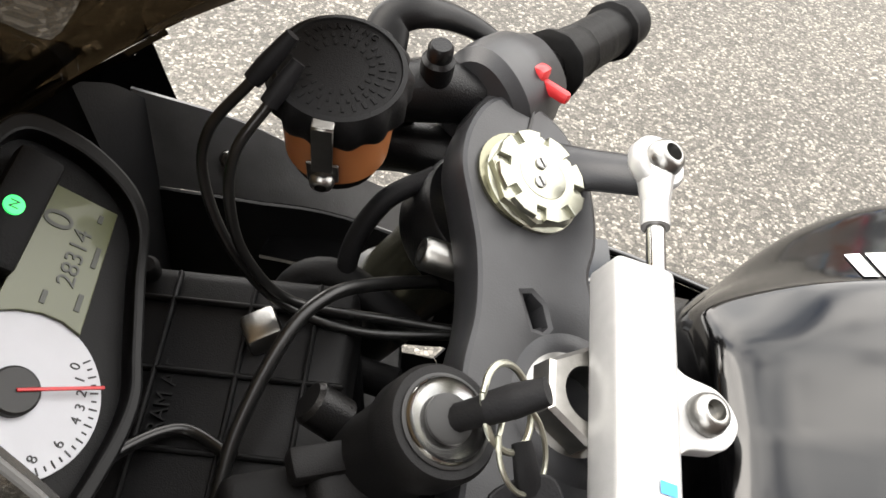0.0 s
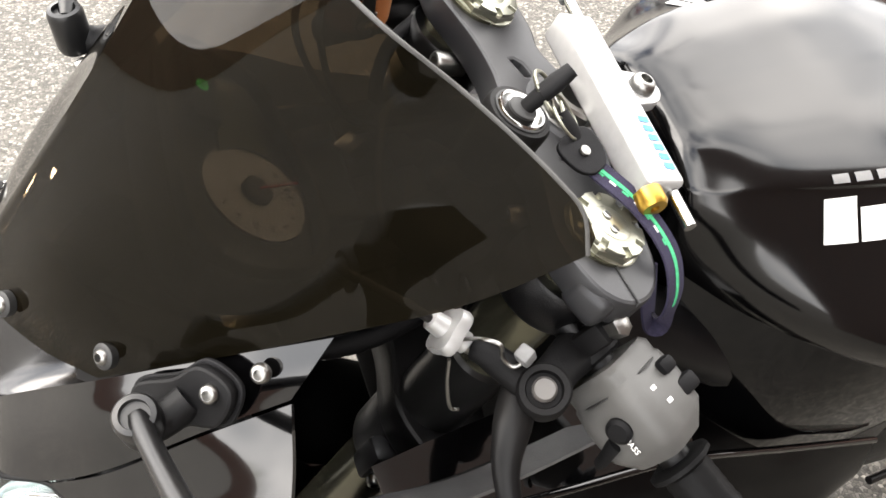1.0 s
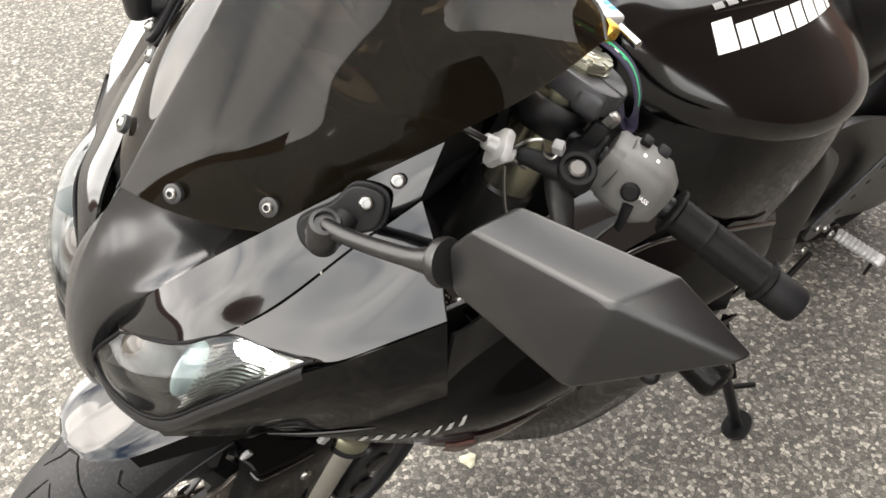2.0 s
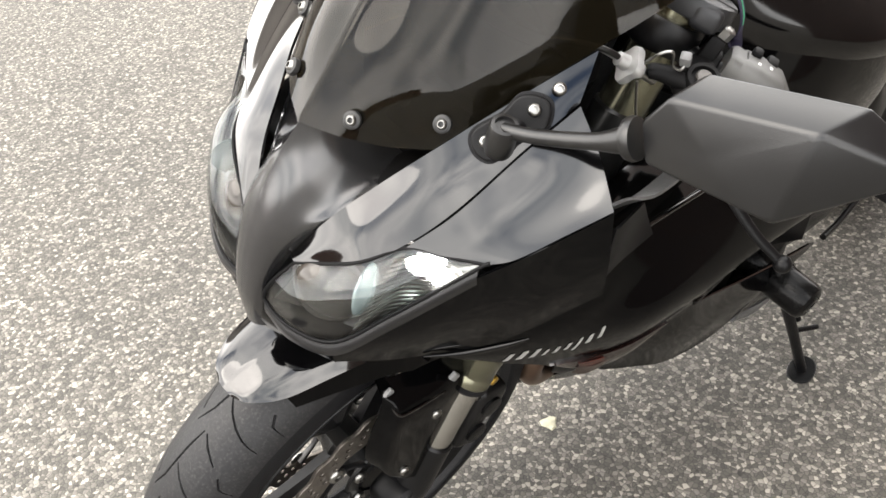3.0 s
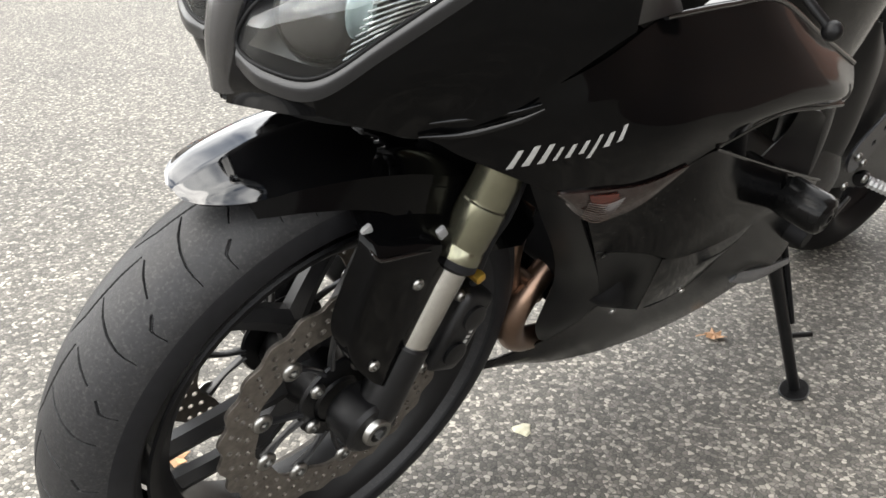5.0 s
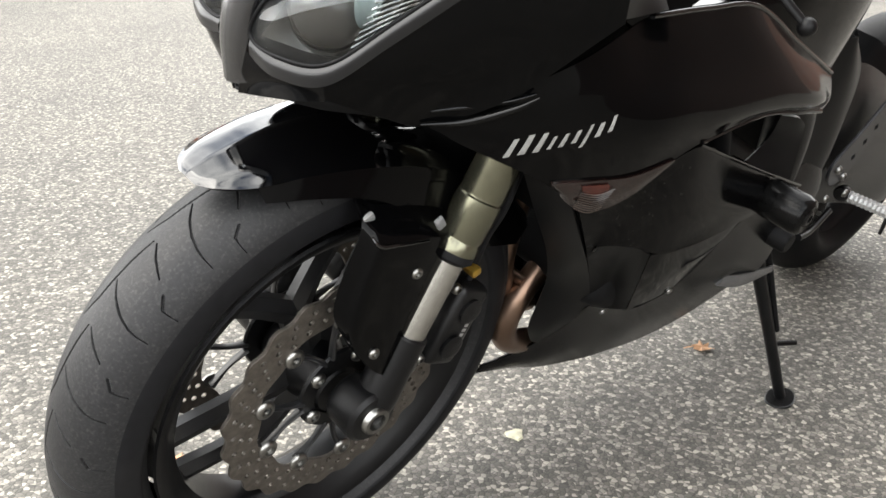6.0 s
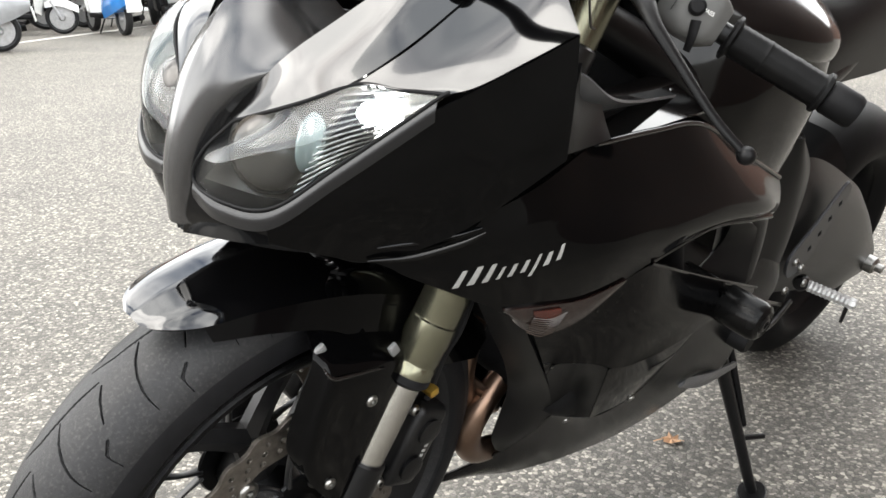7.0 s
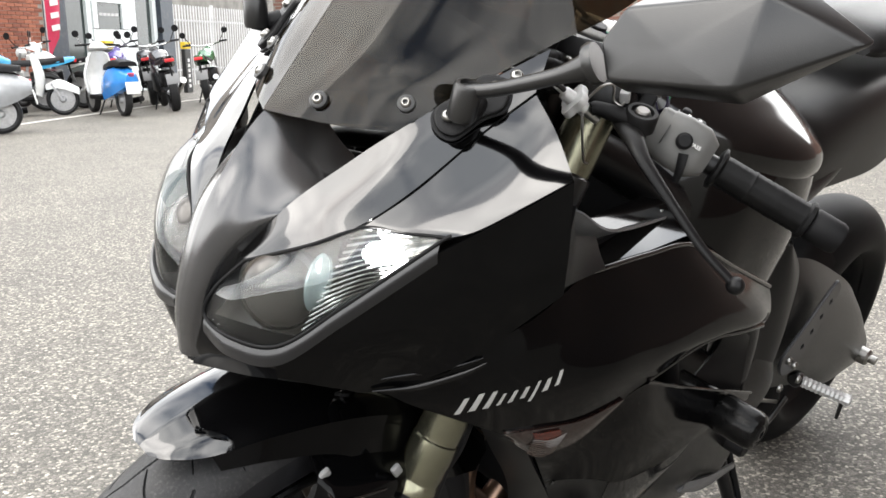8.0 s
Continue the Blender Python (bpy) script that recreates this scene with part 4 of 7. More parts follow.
front_wheel = wheel("front_wheel", WHEEL, 1.0, radians(69), "black cast alloy front wheel")
front_tyre = bit("tyre", tyre(WHEEL, 0.322, 0.062, True, 1440), TYRE, front_wheel, "dusty black tyre with swept tread grooves and clean sides")
front_tyre.data.materials.append(RUBBER)
spots = np.zeros(len(front_tyre.data.polygons) * 3)
front_tyre.data.polygons.foreach_get("center", spots)
front_tyre.data.polygons.foreach_set("material_index", (np.abs(spots[1::3]) > 0.0585).astype(np.int32))
for side in (1, -1):
    m = basis((HUB.x, side * 0.062, HUB.z), (1, 0, 0), (0, 0, 1))
    loops = [ring(0.160, 480, wave=0.021, waves=24), ring(0.117, 240, wave=0.028, waves=10, turn=0.16)]
    for k in range(36):
        for r, s, hole in ((0.127, 0.0, 0.0042), (0.1385, 0.33, 0.0043), (0.1490, 0.66, 0.0040)):
            a = 2 * math.pi * (k + s) / 36
            loops.append(ring(hole, 10, (r * math.cos(a), r * math.sin(a))))
    disc = bit("brake_disc", plate("brake_disc", loops, 0.005, m, 0.0005), DISC, None, "petal-edged drilled brake disc")
    bit("carrier_ring", lathe([(0.040, -0.003), (0.058, -0.003), (0.060, 0.0), (0.058, 0.003), (0.040, 0.003), (0.040, -0.003)], (HUB.x, side * 0.060, HUB.z), (0, 1, 0), 48), CASTING, disc, "black disc carrier")
    for k in range(10):
        a = 2 * math.pi * (k + 0.25) / 10
        b = a + (0.22 if k % 2 else -0.22)
        spots = [(HUB.x + r * math.cos(q), side * 0.060, HUB.z + r * math.sin(q)) for r, q in ((0.055, b), (0.085, (a + b) / 2), (0.113, a))]
        bit("carrier_arm", tube(spots, [0.0062, 0.0045, 0.0075], 8, 10, squash=0.6), SPOKE, disc)
    for k in range(10):
        a = 2 * math.pi * (k + 0.25) / 10
        bit("bobbin", bolt((HUB.x + 0.112 * math.cos(a), side * 0.0645, HUB.z + 0.112 * math.sin(a)), (0, side, 0), 0.0125, 0.005), STEEL, disc)
    for k in range(5):
        a = 2 * math.pi * (k + 0.5) / 5
        bit("carrier_bolt", bolt((HUB.x + 0.049 * math.cos(a), side * 0.064, HUB.z + 0.049 * math.sin(a)), (0, side, 0), 0.0100, 0.006), STEEL, disc)


def round_wheel(theta, r, y):
    a = radians(theta)
    return (-0.058 + r * math.sin(a), y, -0.660 + r * math.cos(a))


fender_rows = [(29.6, (0.371, 0.370, 0.368, 0.365), (0, 0.007, 0.014, 0.019)), (27.8, (0.372, 0.370, 0.366, 0.358), (0, 0.020, 0.034, 0.042)), (23, (0.371, 0.366, 0.356, 0.341), (0, 0.033, 0.053, 0.061)),
               (14, (0.367, 0.360, 0.345, 0.322), (0, 0.041, 0.065, 0.074)), (3, (0.362, 0.355, 0.335, 0.302), (0, 0.046, 0.075, 0.085)), (-8, (0.358, 0.350, 0.327, 0.274), (0, 0.049, 0.080, 0.092)),
               (-20, (0.355, 0.346, 0.320, 0.246), (0, 0.050, 0.081, 0.095)), (-36, (0.352, 0.344, 0.320, 0.248), (0, 0.050, 0.080, 0.093)), (-55, (0.348, 0.342, 0.325, 0.295), (0, 0.048, 0.074, 0.082))]
fender_net = [[round_wheel(t, r, y) for r, y in zip(rs, ys)] for t, rs, ys in fender_rows]
fender = bit("front_fender", shell([row[:3] for row in fender_net], 40, 16, 0.003, (0.2, 0, 1), both=True), BRIGHTBLACK, None, "gloss black front fender")
# lower fender sides split off so they take the dimmed black
for side in (1, -1):
    drop = shell([row[2:] for row in fender_net[2:]], 34, 8, 0.003, (0, 1, 0.2))
    bit("fender_side", drop if side == 1 else flip(drop), DIMBLACK, fender)

# -- tank, seat and tail --
def hull(sections, n=20, m=40):
    """A body from half sections (x, [(y, z), ...]) from its ridge to its lower edge, mirrored, smooth and closed at the ends."""
    net = [[(x, y, z) for y, z in row] for x, row in sections]
    g = surface(net, m, n)
    mir = g[:, ::-1].copy()
    mir[:, :, 1] *= -1
    g = np.concatenate([mir[:, :-1], g], axis=1)
    a, b = g.shape[:2]
    faces = [(i * b + j, i * b + j + 1, (i + 1) * b + j + 1, (i + 1) * b + j) for i in range(a - 1) for j in range(b - 1)]
    faces += [tuple(range(b)), tuple(range((a - 1) * b, a * b))]
    faces += [(i * b, (i + 1) * b, (i + 1) * b + b - 1, i * b + b - 1) for i in range(a - 1)]
    return g.reshape(-1, 3).tolist(), faces


tank = bit("fuel_tank", hull([
    (-0.436, [(0, 0.024), (0.034, 0.023), (0.056, 0.017), (0.062, 0.012), (0.068, 0.000), (0.072, -0.030), (0.070, -0.060), (0.062, -0.085)]),
    (-0.442, [(0, 0.038), (0.040, 0.036), (0.065, 0.026), (0.073, 0.019), (0.080, 0.004), (0.084, -0.030), (0.080, -0.060), (0.070, -0.085)]),
    (-0.462, [(0, 0.046), (0.045, 0.043), (0.075, 0.030), (0.084, 0.022), (0.097, 0.002), (0.106, -0.030), (0.103, -0.062), (0.088, -0.088)]),
    (-0.495, [(0, 0.049), (0.048, 0.047), (0.084, 0.038), (0.093, 0.028), (0.116, 0.002), (0.140, -0.030), (0.138, -0.064), (0.118, -0.090)]),
    (-0.540, [(0, 0.051), (0.052, 0.049), (0.094, 0.040), (0.103, 0.029), (0.138, 0.002), (0.176, -0.032), (0.176, -0.066), (0.152, -0.092)]),
    (-0.600, [(0, 0.053), (0.056, 0.051), (0.104, 0.041), (0.113, 0.029), (0.156, 0.000), (0.206, -0.036), (0.208, -0.070), (0.180, -0.098)]),
    (-0.670, [(0, 0.050), (0.060, 0.047), (0.111, 0.036), (0.121, 0.023), (0.166, -0.006), (0.216, -0.042), (0.219, -0.078), (0.190, -0.108)]),
    (-0.750, [(0, 0.036), (0.058, 0.031), (0.104, 0.012), (0.118, 0.000), (0.158, -0.022), (0.200, -0.056), (0.203, -0.090), (0.174, -0.118)]),
    (-0.830, [(0, 0.002), (0.050, -0.003), (0.088, -0.018), (0.100, -0.030), (0.128, -0.050), (0.156, -0.080), (0.158, -0.106), (0.134, -0.130)]),
    (-0.890, [(0, -0.036), (0.040, -0.040), (0.070, -0.052), (0.080, -0.063), (0.096, -0.080), (0.110, -0.100), (0.112, -0.120), (0.096, -0.140)]),
], 56, 70), TANK, None, "glossy black fuel tank with strengthened reflection")
bit("seat", hull([
    (-0.860, [(0, -0.020), (0.060, -0.030), (0.100, -0.060), (0.120, -0.120), (0.125, -0.165)]),
    (-0.950, [(0, -0.030), (0.080, -0.035), (0.125, -0.060), (0.138, -0.110), (0.135, -0.172)]),
    (-1.100, [(0, 0.000), (0.090, -0.005), (0.128, -0.030), (0.138, -0.090), (0.132, -0.174)]),
    (-1.300, [(0, 0.020), (0.080, 0.015), (0.115, -0.010), (0.125, -0.070), (0.120, -0.172)]),
    (-1.550, [(0, 0.040), (0.060, 0.035), (0.085, 0.010), (0.095, -0.050), (0.090, -0.140)]),
], 24, 34), VINYL, None, "satin black seat and tail side")
cowl = bit("tail_cowl", hull([
    (-1.110, [(0, 0.060), (0.070, 0.055), (0.095, 0.046), (0.090, 0.036)]),
    (-1.180, [(0, 0.095), (0.080, 0.086), (0.112, 0.056), (0.100, 0.036)]),
    (-1.400, [(0, 0.120), (0.070, 0.110), (0.100, 0.080), (0.090, 0.052)]),
    (-1.680, [(0, 0.130), (0.030, 0.125), (0.045, 0.110), (0.040, 0.090)]),
], 16, 30), VINYL, None, "satin black tail cowl")
script = [[(0.014 * k + 0.006 * h0_, h0_), (0.014 * k + 0.004 + 0.006 * h0_, h0_), (0.014 * k + 0.004 + 0.8 * h1_, h1_), (0.014 * k + 0.8 * h1_, h1_)] for k, (h0_, h1_) in enumerate(((0, 0.018), (0.002, 0.020), (0, 0.010), (0, 0.010), (-0.006, 0.010), (0, 0.010)))]
decal("tail_print", cowl, script, basis((-1.19, 0.30, 0.14), (-1, 0, 0.1), (0, -0.7, 1)), GREYPRINT, cowl, "dull grey slanted print")

# -- engine, frame and rear --
bit("engine", rbox((0.30, 0.34, 0.30), pose(-0.58, 0, -0.50, 0, -25, 0), 0.03, 3), DARK, None, "dark engine block behind the fairing")
bit("gearbox_cover", rbox((0.20, 0.36, 0.20), pose(-0.76, 0, -0.55, 0, 0, 0), 0.04, 3), DARK)
bit("airbox", rbox((0.28, 0.26, 0.18), pose(-0.54, 0, -0.22, 0, -20, 0), 0.03, 3), DARK)
bit("radiator", rbox((0.03, 0.26, 0.18), pose(-0.285, 0, -0.345, 0, 18, 0), 0.006), DARK, None, "black radiator core")
spar = [(-0.34, 0.070, -0.05), (-0.45, 0.115, -0.10), (-0.62, 0.150, -0.20), (-0.78, 0.150, -0.33), (-0.86, 0.140, -0.48), (-0.88, 0.130, -0.60)]
pair("frame_spar", tube(spar, [0.032, 0.034, 0.038, 0.040, 0.038, 0.03], 16, 28, squash=0.8), CASTING, "black cast frame spar")
pair("seat_subframe", tube([(-0.80, 0.13, -0.20), (-1.0, 0.12, -0.16), (-1.3, 0.09, -0.06)], 0.022, 12, 16), CASTING)
bit("shock_area", rbox((0.16, 0.20, 0.30), pose(-0.97, 0, -0.36, 0, 15, 0), 0.03), DARK, None, "dark rear shock and airbox area")
pair("tank_side_trim", shell([
    [(-0.450, 0.092, -0.050), (-0.452, 0.122, -0.100), (-0.456, 0.140, -0.160)],
    [(-0.540, 0.172, -0.045), (-0.541, 0.191, -0.120), (-0.543, 0.196, -0.210)],
    [(-0.620, 0.2075, -0.050), (-0.622, 0.2125, -0.140), (-0.625, 0.204, -0.265)],
    [(-0.695, 0.2135, -0.062), (-0.698, 0.2145, -0.160), (-0.700, 0.200, -0.300)],
    [(-0.755, 0.198, -0.085), (-0.762, 0.202, -0.150), (-0.766, 0.193, -0.235)],
    [(-0.800, 0.172, -0.100), (-0.805, 0.180, -0.140), (-0.806, 0.176, -0.180)]], 36, 18, 0.004, (0, 1, 0)), GLOSS, "gloss black side cover below the tank")
REAR = Vector((-1.600, 0, -0.648))
rear_wheel = wheel("rear_wheel", REAR, 1.5, 0.2, "black cast alloy rear wheel")
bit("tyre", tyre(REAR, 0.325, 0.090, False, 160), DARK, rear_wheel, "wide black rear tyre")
arm_net = [
    [(-0.970, 0.120, -0.310), (-0.960, 0.150, -0.400), (-0.950, 0.150, -0.500), (-0.930, 0.120, -0.580)],
    [(-1.100, 0.125, -0.325), (-1.100, 0.160, -0.400), (-1.100, 0.165, -0.520), (-1.100, 0.125, -0.610)],
    [(-1.270, 0.130, -0.385), (-1.280, 0.165, -0.450), (-1.290, 0.172, -0.560), (-1.280, 0.140, -0.645)],
    [(-1.420, 0.135, -0.455), (-1.440, 0.165, -0.510), (-1.460, 0.175, -0.610), (-1.440, 0.150, -0.690)],
    [(-1.590, 0.140, -0.585), (-1.610, 0.160, -0.620), (-1.620, 0.160, -0.670), (-1.590, 0.145, -0.705)]]
pair("swingarm", shell(arm_net, 34, 20, 0.03, (0, 1, 0)), CASTING, "deep black swingarm")

# -- cockpit: top clamp, fork caps, stem nut, ignition --
AHEAD = Vector((0.9312, 0, 0.3645))
CLAMP_POSE = basis((-0.341, 0, 0.044), (0, 1, 0), -AHEAD)  # x to the left, y backwards, z up along the fork
half = [(0.0, -0.026), (0.030, -0.022), (0.060, -0.024), (0.084, -0.030), (0.107, -0.036), (0.130, -0.033), (0.150, -0.022), (0.157, -0.004), (0.150, 0.016), (0.132, 0.031), (0.110, 0.037),
        (0.088, 0.038), (0.066, 0.034), (0.044, 0.044), (0.026, 0.060), (0.0, 0.066)]
outline = [tuple(p) for p in spline(half + [(-x, y) for x, y in half[-2:0:-1]], 130, True)]
slot = [(0.029, 0.004), (0.048, -0.004), (0.051, 0.004), (0.046, 0.012), (0.034, 0.016), (0.029, 0.012)]
top_clamp = bit("top_clamp", plate("top_clamp", [outline, [(-x, y) for x, y in slot], slot], 0.022, CLAMP_POSE @ Matrix.Translation((0, 0, -0.002)), 0.003), CLAMP, None, "dark grey cast top fork clamp")
bit("clamp_boss", lathe([(0.040, -0.022), (0.040, 0.004), (0.034, 0.010), (0.026, 0.011)], tuple(CLAMP_POSE @ Vector((0, 0.030, 0))), -RAKE, 40), CLAMP, top_clamp)
for side in (1, -1):
    arm = [CLAMP_POSE @ Vector((side * 0.128, -0.012, -0.004)), CLAMP_POSE @ Vector((side * 0.150, -0.020, -0.006)), CLAMP_POSE @ Vector((side * 0.158, -0.024, -0.008))]
    bit("pinch_lug", rbox((0.030, 0.034, 0.026), CLAMP_POSE @ pose(side * 0.142, -0.014, -0.006, 0, 0, side * 25), 0.008, 3), CLAMP, top_clamp)
    bit("pinch_bolt", bolt((-0.320, side * 0.147, 0.043), (0.55, side * 0.75, 0.25), 0.0085, 0.006), STEEL, top_clamp)
    bit("pinch_slit", rbox((0.030, 0.0016, 0.0245), CLAMP_POSE @ pose(side * 0.145, -0.002, -0.002, 0, 0, side * 8), 0.0005, 1), INK, top_clamp)
    bit("clamp_screw", lathe([(0.0085, -0.012), (0.0085, 0.010), (0.007, 0.012), (0.0045, 0.012), (0.0045, 0.006)], (-0.308, side * 0.070, 0.032), (0.93, 0, 0.30), 20), STEEL, top_clamp, "bright socket screw")
    c = CLAMP_POSE @ Vector((side * 0.107, 0, 0.012))
    cap = bit("fork_cap", lathe([(0.0285, -0.014), (0.0285, -0.006), (0.0265, -0.004), (0.0265, -0.001), (0.0245, 0.0)], tuple(c), -RAKE, 48), CAPNUT, None, "pale gold slotted fork cap")
    bit("cap_hex", lathe([(0.026, -0.002), (0.026, 0.0035), (0.0245, 0.005), (0.0150, 0.005)], tuple(c), -RAKE, 48,
                         wave=lambda a, j: 1 / max(math.cos((a % (math.pi / 4)) - math.pi / 8), 0.8) * 0.925), CAPNUT, cap)
    crown = []
    for k in range(8):
        a = 2 * math.pi * k / 8
        crown += [(r * math.cos(a + q), r * math.sin(a + q)) for r, q in ((0.0182, -0.16), (0.0182, 0.16), (0.0244, 0.125), (0.0248, 0.39), (0.0244, 0.66))]
    bit("cap_crown", plate("cap_crown", [crown], 0.0036, along(tuple(c), -RAKE) @ Matrix.Translation((0, 0, 0.0058)), 0.0004), CAPNUT, cap, "notched crown of the cap")
    bit("cap_face", lathe([(0.0132, 0.006), (0.0132, 0.0078), (0.0128, 0.0080)], tuple(c), -RAKE, 32), CAPNUT, cap)
    for k in (-1, 1):
        scr = along(tuple(c), -RAKE) @ Matrix.Translation((0.0055 * k, 0.002, 0.0078))
        bit("adjuster", moved(joined(lathe([(0.0032, 0), (0.0032, 0.0012), (0.0024, 0.0016)], (0, 0, 0), (0, 0, 1), 16)), scr), STEEL, cap)
        bit("adjuster_slot", moved(rbox((0.005, 0.0009, 0.0006), pose(0, 0, 0.0017, 0, 0, 35), 0.0001, 1), scr), INK, cap)
stem = CLAMP_POSE @ Vector((0, 0.024, 0.008))
nut = bit("stem_nut", lathe([(0.0235, -0.002), (0.0235, 0.003), (0.021, 0.004), (0.0205, 0.015), (0.0185, 0.017), (0.0125, 0.017), (0.0125, -0.02), (0.0, -0.02)], tuple(stem), -RAKE, 48,
                            wave=lambda a, j: 1 / max(math.cos((a % (math.pi / 3)) - math.pi / 6), 0.8) * 0.95 if j in (2, 3, 4) else 1.0), STEEL, None, "hollow six-sided steering stem nut")

IGN = Vector((-0.3055, 0.033, 0.0805))
IGN_AXIS = Vector((-0.33, 0.02, 0.94)).normalized()
lock = bit("ignition_lock", lathe([(0.020, -0.06), (0.0205, -0.012), (0.0228, -0.008), (0.0228, 0.008), (0.0212, 0.011), (0.0180, 0.011), (0.0172, 0.006)], tuple(IGN), IGN_AXIS, 48), PLASTIC, None, "black ignition lock with printed ring")
bit("lock_bezel", lathe([(0.0180, 0.004), (0.0180, 0.0118), (0.0170, 0.0124)], tuple(IGN), IGN_AXIS, 48), INK, lock)
bit("lock_ring", lathe([(0.0168, 0.004), (0.0168, 0.0125), (0.0158, 0.0138), (0.0140, 0.0128)], tuple(IGN), IGN_AXIS, 48), CHROME, lock, "bright lock ring")
bit("lock_face", lathe([(0.0148, 0.004), (0.0148, 0.0122), (0.0, 0.0122)], tuple(IGN), IGN_AXIS, 40), INK, lock, "black face with silver print")
bit("lock_barrel", lathe([(0.0095, 0.012), (0.0095, 0.0145), (0.0085, 0.015)], tuple(IGN), IGN_AXIS, 28), INK, lock)
for k in range(15):
    a = 2 * math.pi * k / 22 + 0.6
    bit("lock_print", rbox((0.0022, 0.0030, 0.0004), along(tuple(IGN), IGN_AXIS) @ pose(0.0118 * math.cos(a), 0.0118 * math.sin(a), 0.0124, 0, 0, math.degrees(a)), 0.0001, 1), STEEL, lock)
bit("lock_bracket", joined(rbox((0.050, 0.044, 0.040), basis((-0.286, 0.050, 0.026), (0.9, 0.35, 0.2), (-0.35, 0.9, 0)), 0.008, 3)), PLASTIC, lock)
bit("ignition_switch", rbox((0.052, 0.050, 0.034), basis((-0.258, 0.066, 0.026), (0.9, 0.35, 0.2), (-0.35, 0.9, 0)), 0.006, 3), DARK, None, "dull black ignition switch block")
bit("ignition_connector", rbox((0.030, 0.014, 0.012), basis((-0.268, 0.040, 0.046), (0.9, 0.35, 0.2), (-0.35, 0.9, 0)), 0.003, 2), PLASTIC)
bit("clamp_stud", lathe([(0.010, 0), (0.010, 0.016), (0.008, 0.018)], (-0.272, 0.018, 0.034), (0.8, -0.2, 0.5), 20), CASTING)

# -- steering damper --
D0, D1 = Vector((-0.3885, -0.0575, 0.068)), Vector((-0.3895, 0.0925, 0.061))
damp_dir = (D1 - D0).normalized()
DAMP = basis(tuple((D0 + D1) / 2), damp_dir, (1, 0, 0.3))
damper = bit("steering_damper", rbox(((D1 - D0).length, 0.0315, 0.024), DAMP, 0.004, 3), ALLOY, None, "silver alloy steering damper")
bit("damper_rod", tube([(-0.400, -0.110, 0.071), (-0.3993, 0.1195, 0.0585)], 0.0045, 16, 4), CHROME, damper, "bright steel rod")
bit("damper_sleeve", tube([(-0.3998, -0.082, 0.0695), (-0.400, -0.104, 0.071)], 0.0068, 16, 4), ALLOY, damper)
bit("damper_knob", lathe([(0.0098, 0), (0.0098, 0.010), (0.008, 0.0125), (0.003, 0.0125), (0.003, 0.010)], (-0.3785, 0.0925, 0.0655), damp_dir, 28), BRASS, damper, "gold adjuster knob")
eye = Vector((-0.4005, -0.117, 0.0715))
bit("rod_eye", joined(lathe([(0.013, -0.005), (0.0145, -0.003), (0.0145, 0.003), (0.013, 0.005)], tuple(eye), -RAKE, 32), tube([tuple(eye), (-0.3999, -0.094, 0.0705)], [0.010, 0.0068], 14, 6)), ALLOY, damper, "pale rod end")
bit("rod_bolt", bolt(tuple(eye - RAKE * 0.004), -RAKE, 0.0095, 0.009), STEEL, damper)
bit("damper_stay", tube([(-0.352, -0.128, 0.040), (-0.376, -0.126, 0.048), (-0.402, -0.118, 0.060)], [0.017, 0.012, 0.011], 14, 12, squash=0.6), CLAMP, damper, "dark grey damper arm")
lug = plate("damper_lug", [[tuple(p) for p in spline([(-0.024, -0.006), (0.024, -0.006), (0.016, 0.008), (0.012, 0.026), (0.0, 0.034), (-0.012, 0.026), (-0.016, 0.008)], 48, True)]], 0.009,
            basis((-0.4035, 0.003, 0.0605), (0, 1, 0), (-0.95, 0, -0.25)), 0.001)
bit("damper_lug", lug, ALLOY, damper)
bit("lug_bolt", bolt((-0.4215, 0.003, 0.061), (-0.25, 0, 0.97), 0.0095, 0.008), STEEL, damper)
marks = [[(-0.052 + 0.0078 * k, -0.0040), (-0.0470 + 0.0078 * k, -0.0040), (-0.0462 + 0.0078 * k, 0.0040), (-0.0512 + 0.0078 * k, 0.0040)] for k in range(6)]
decal("damper_print", damper, marks, DAMP @ pose(0.075, -0.006, 0, 0, 0, 0) if (DAMP.to_3x3() @ Vector((0, 0, 1))).z > 0 else DAMP @ pose(0.072, -0.007, 0, 180, 0, 0), BLUE, damper, "faded blue print")

# -- brake fluid reservoir --
RES = Vector((-0.2480, -0.1110, 0.0930))
res = bit("brake_reservoir", lathe([(0.019, -0.044), (0.0225, -0.040), (0.0238, -0.012), (0.0245, 0.0)], tuple(RES), (0.02, 0.05, 1), 40), FLUID, None, "amber brake fluid cup with black cap")
bit("reservoir_foot", lathe([(0.014, -0.056), (0.0195, -0.050), (0.0195, -0.042)], tuple(RES), (0.02, 0.05, 1), 24), DARK, res)
bit("reservoir_cap", lathe([(0.0275, -0.003), (0.0285, 0.0), (0.0285, 0.012), (0.0265, 0.016), (0.0245, 0.0165), (0.0240, 0.0155), (0.0, 0.0155)], tuple(RES), (0.02, 0.05, 1), 96,
                           wave=lambda a, j: 1 + (0.035 * math.cos(14 * a) if j in (0, 1, 2) else 0)), PLASTIC, res, "ribbed black screw cap with raised lettering")
RES_TOP = basis(tuple(RES), (1, 0, -0.02), (0, 1, -0.05))
for i, letter in enumerate("WARNING"):
    a = radians(-57 - 11 * i)
    words("cap_letter", letter, 0.0042, RES_TOP @ pose(0.0205 * math.cos(a), 0.0205 * math.sin(a), 0.0158, 0, 0, math.degrees(a) - 90), PLASTIC, res)
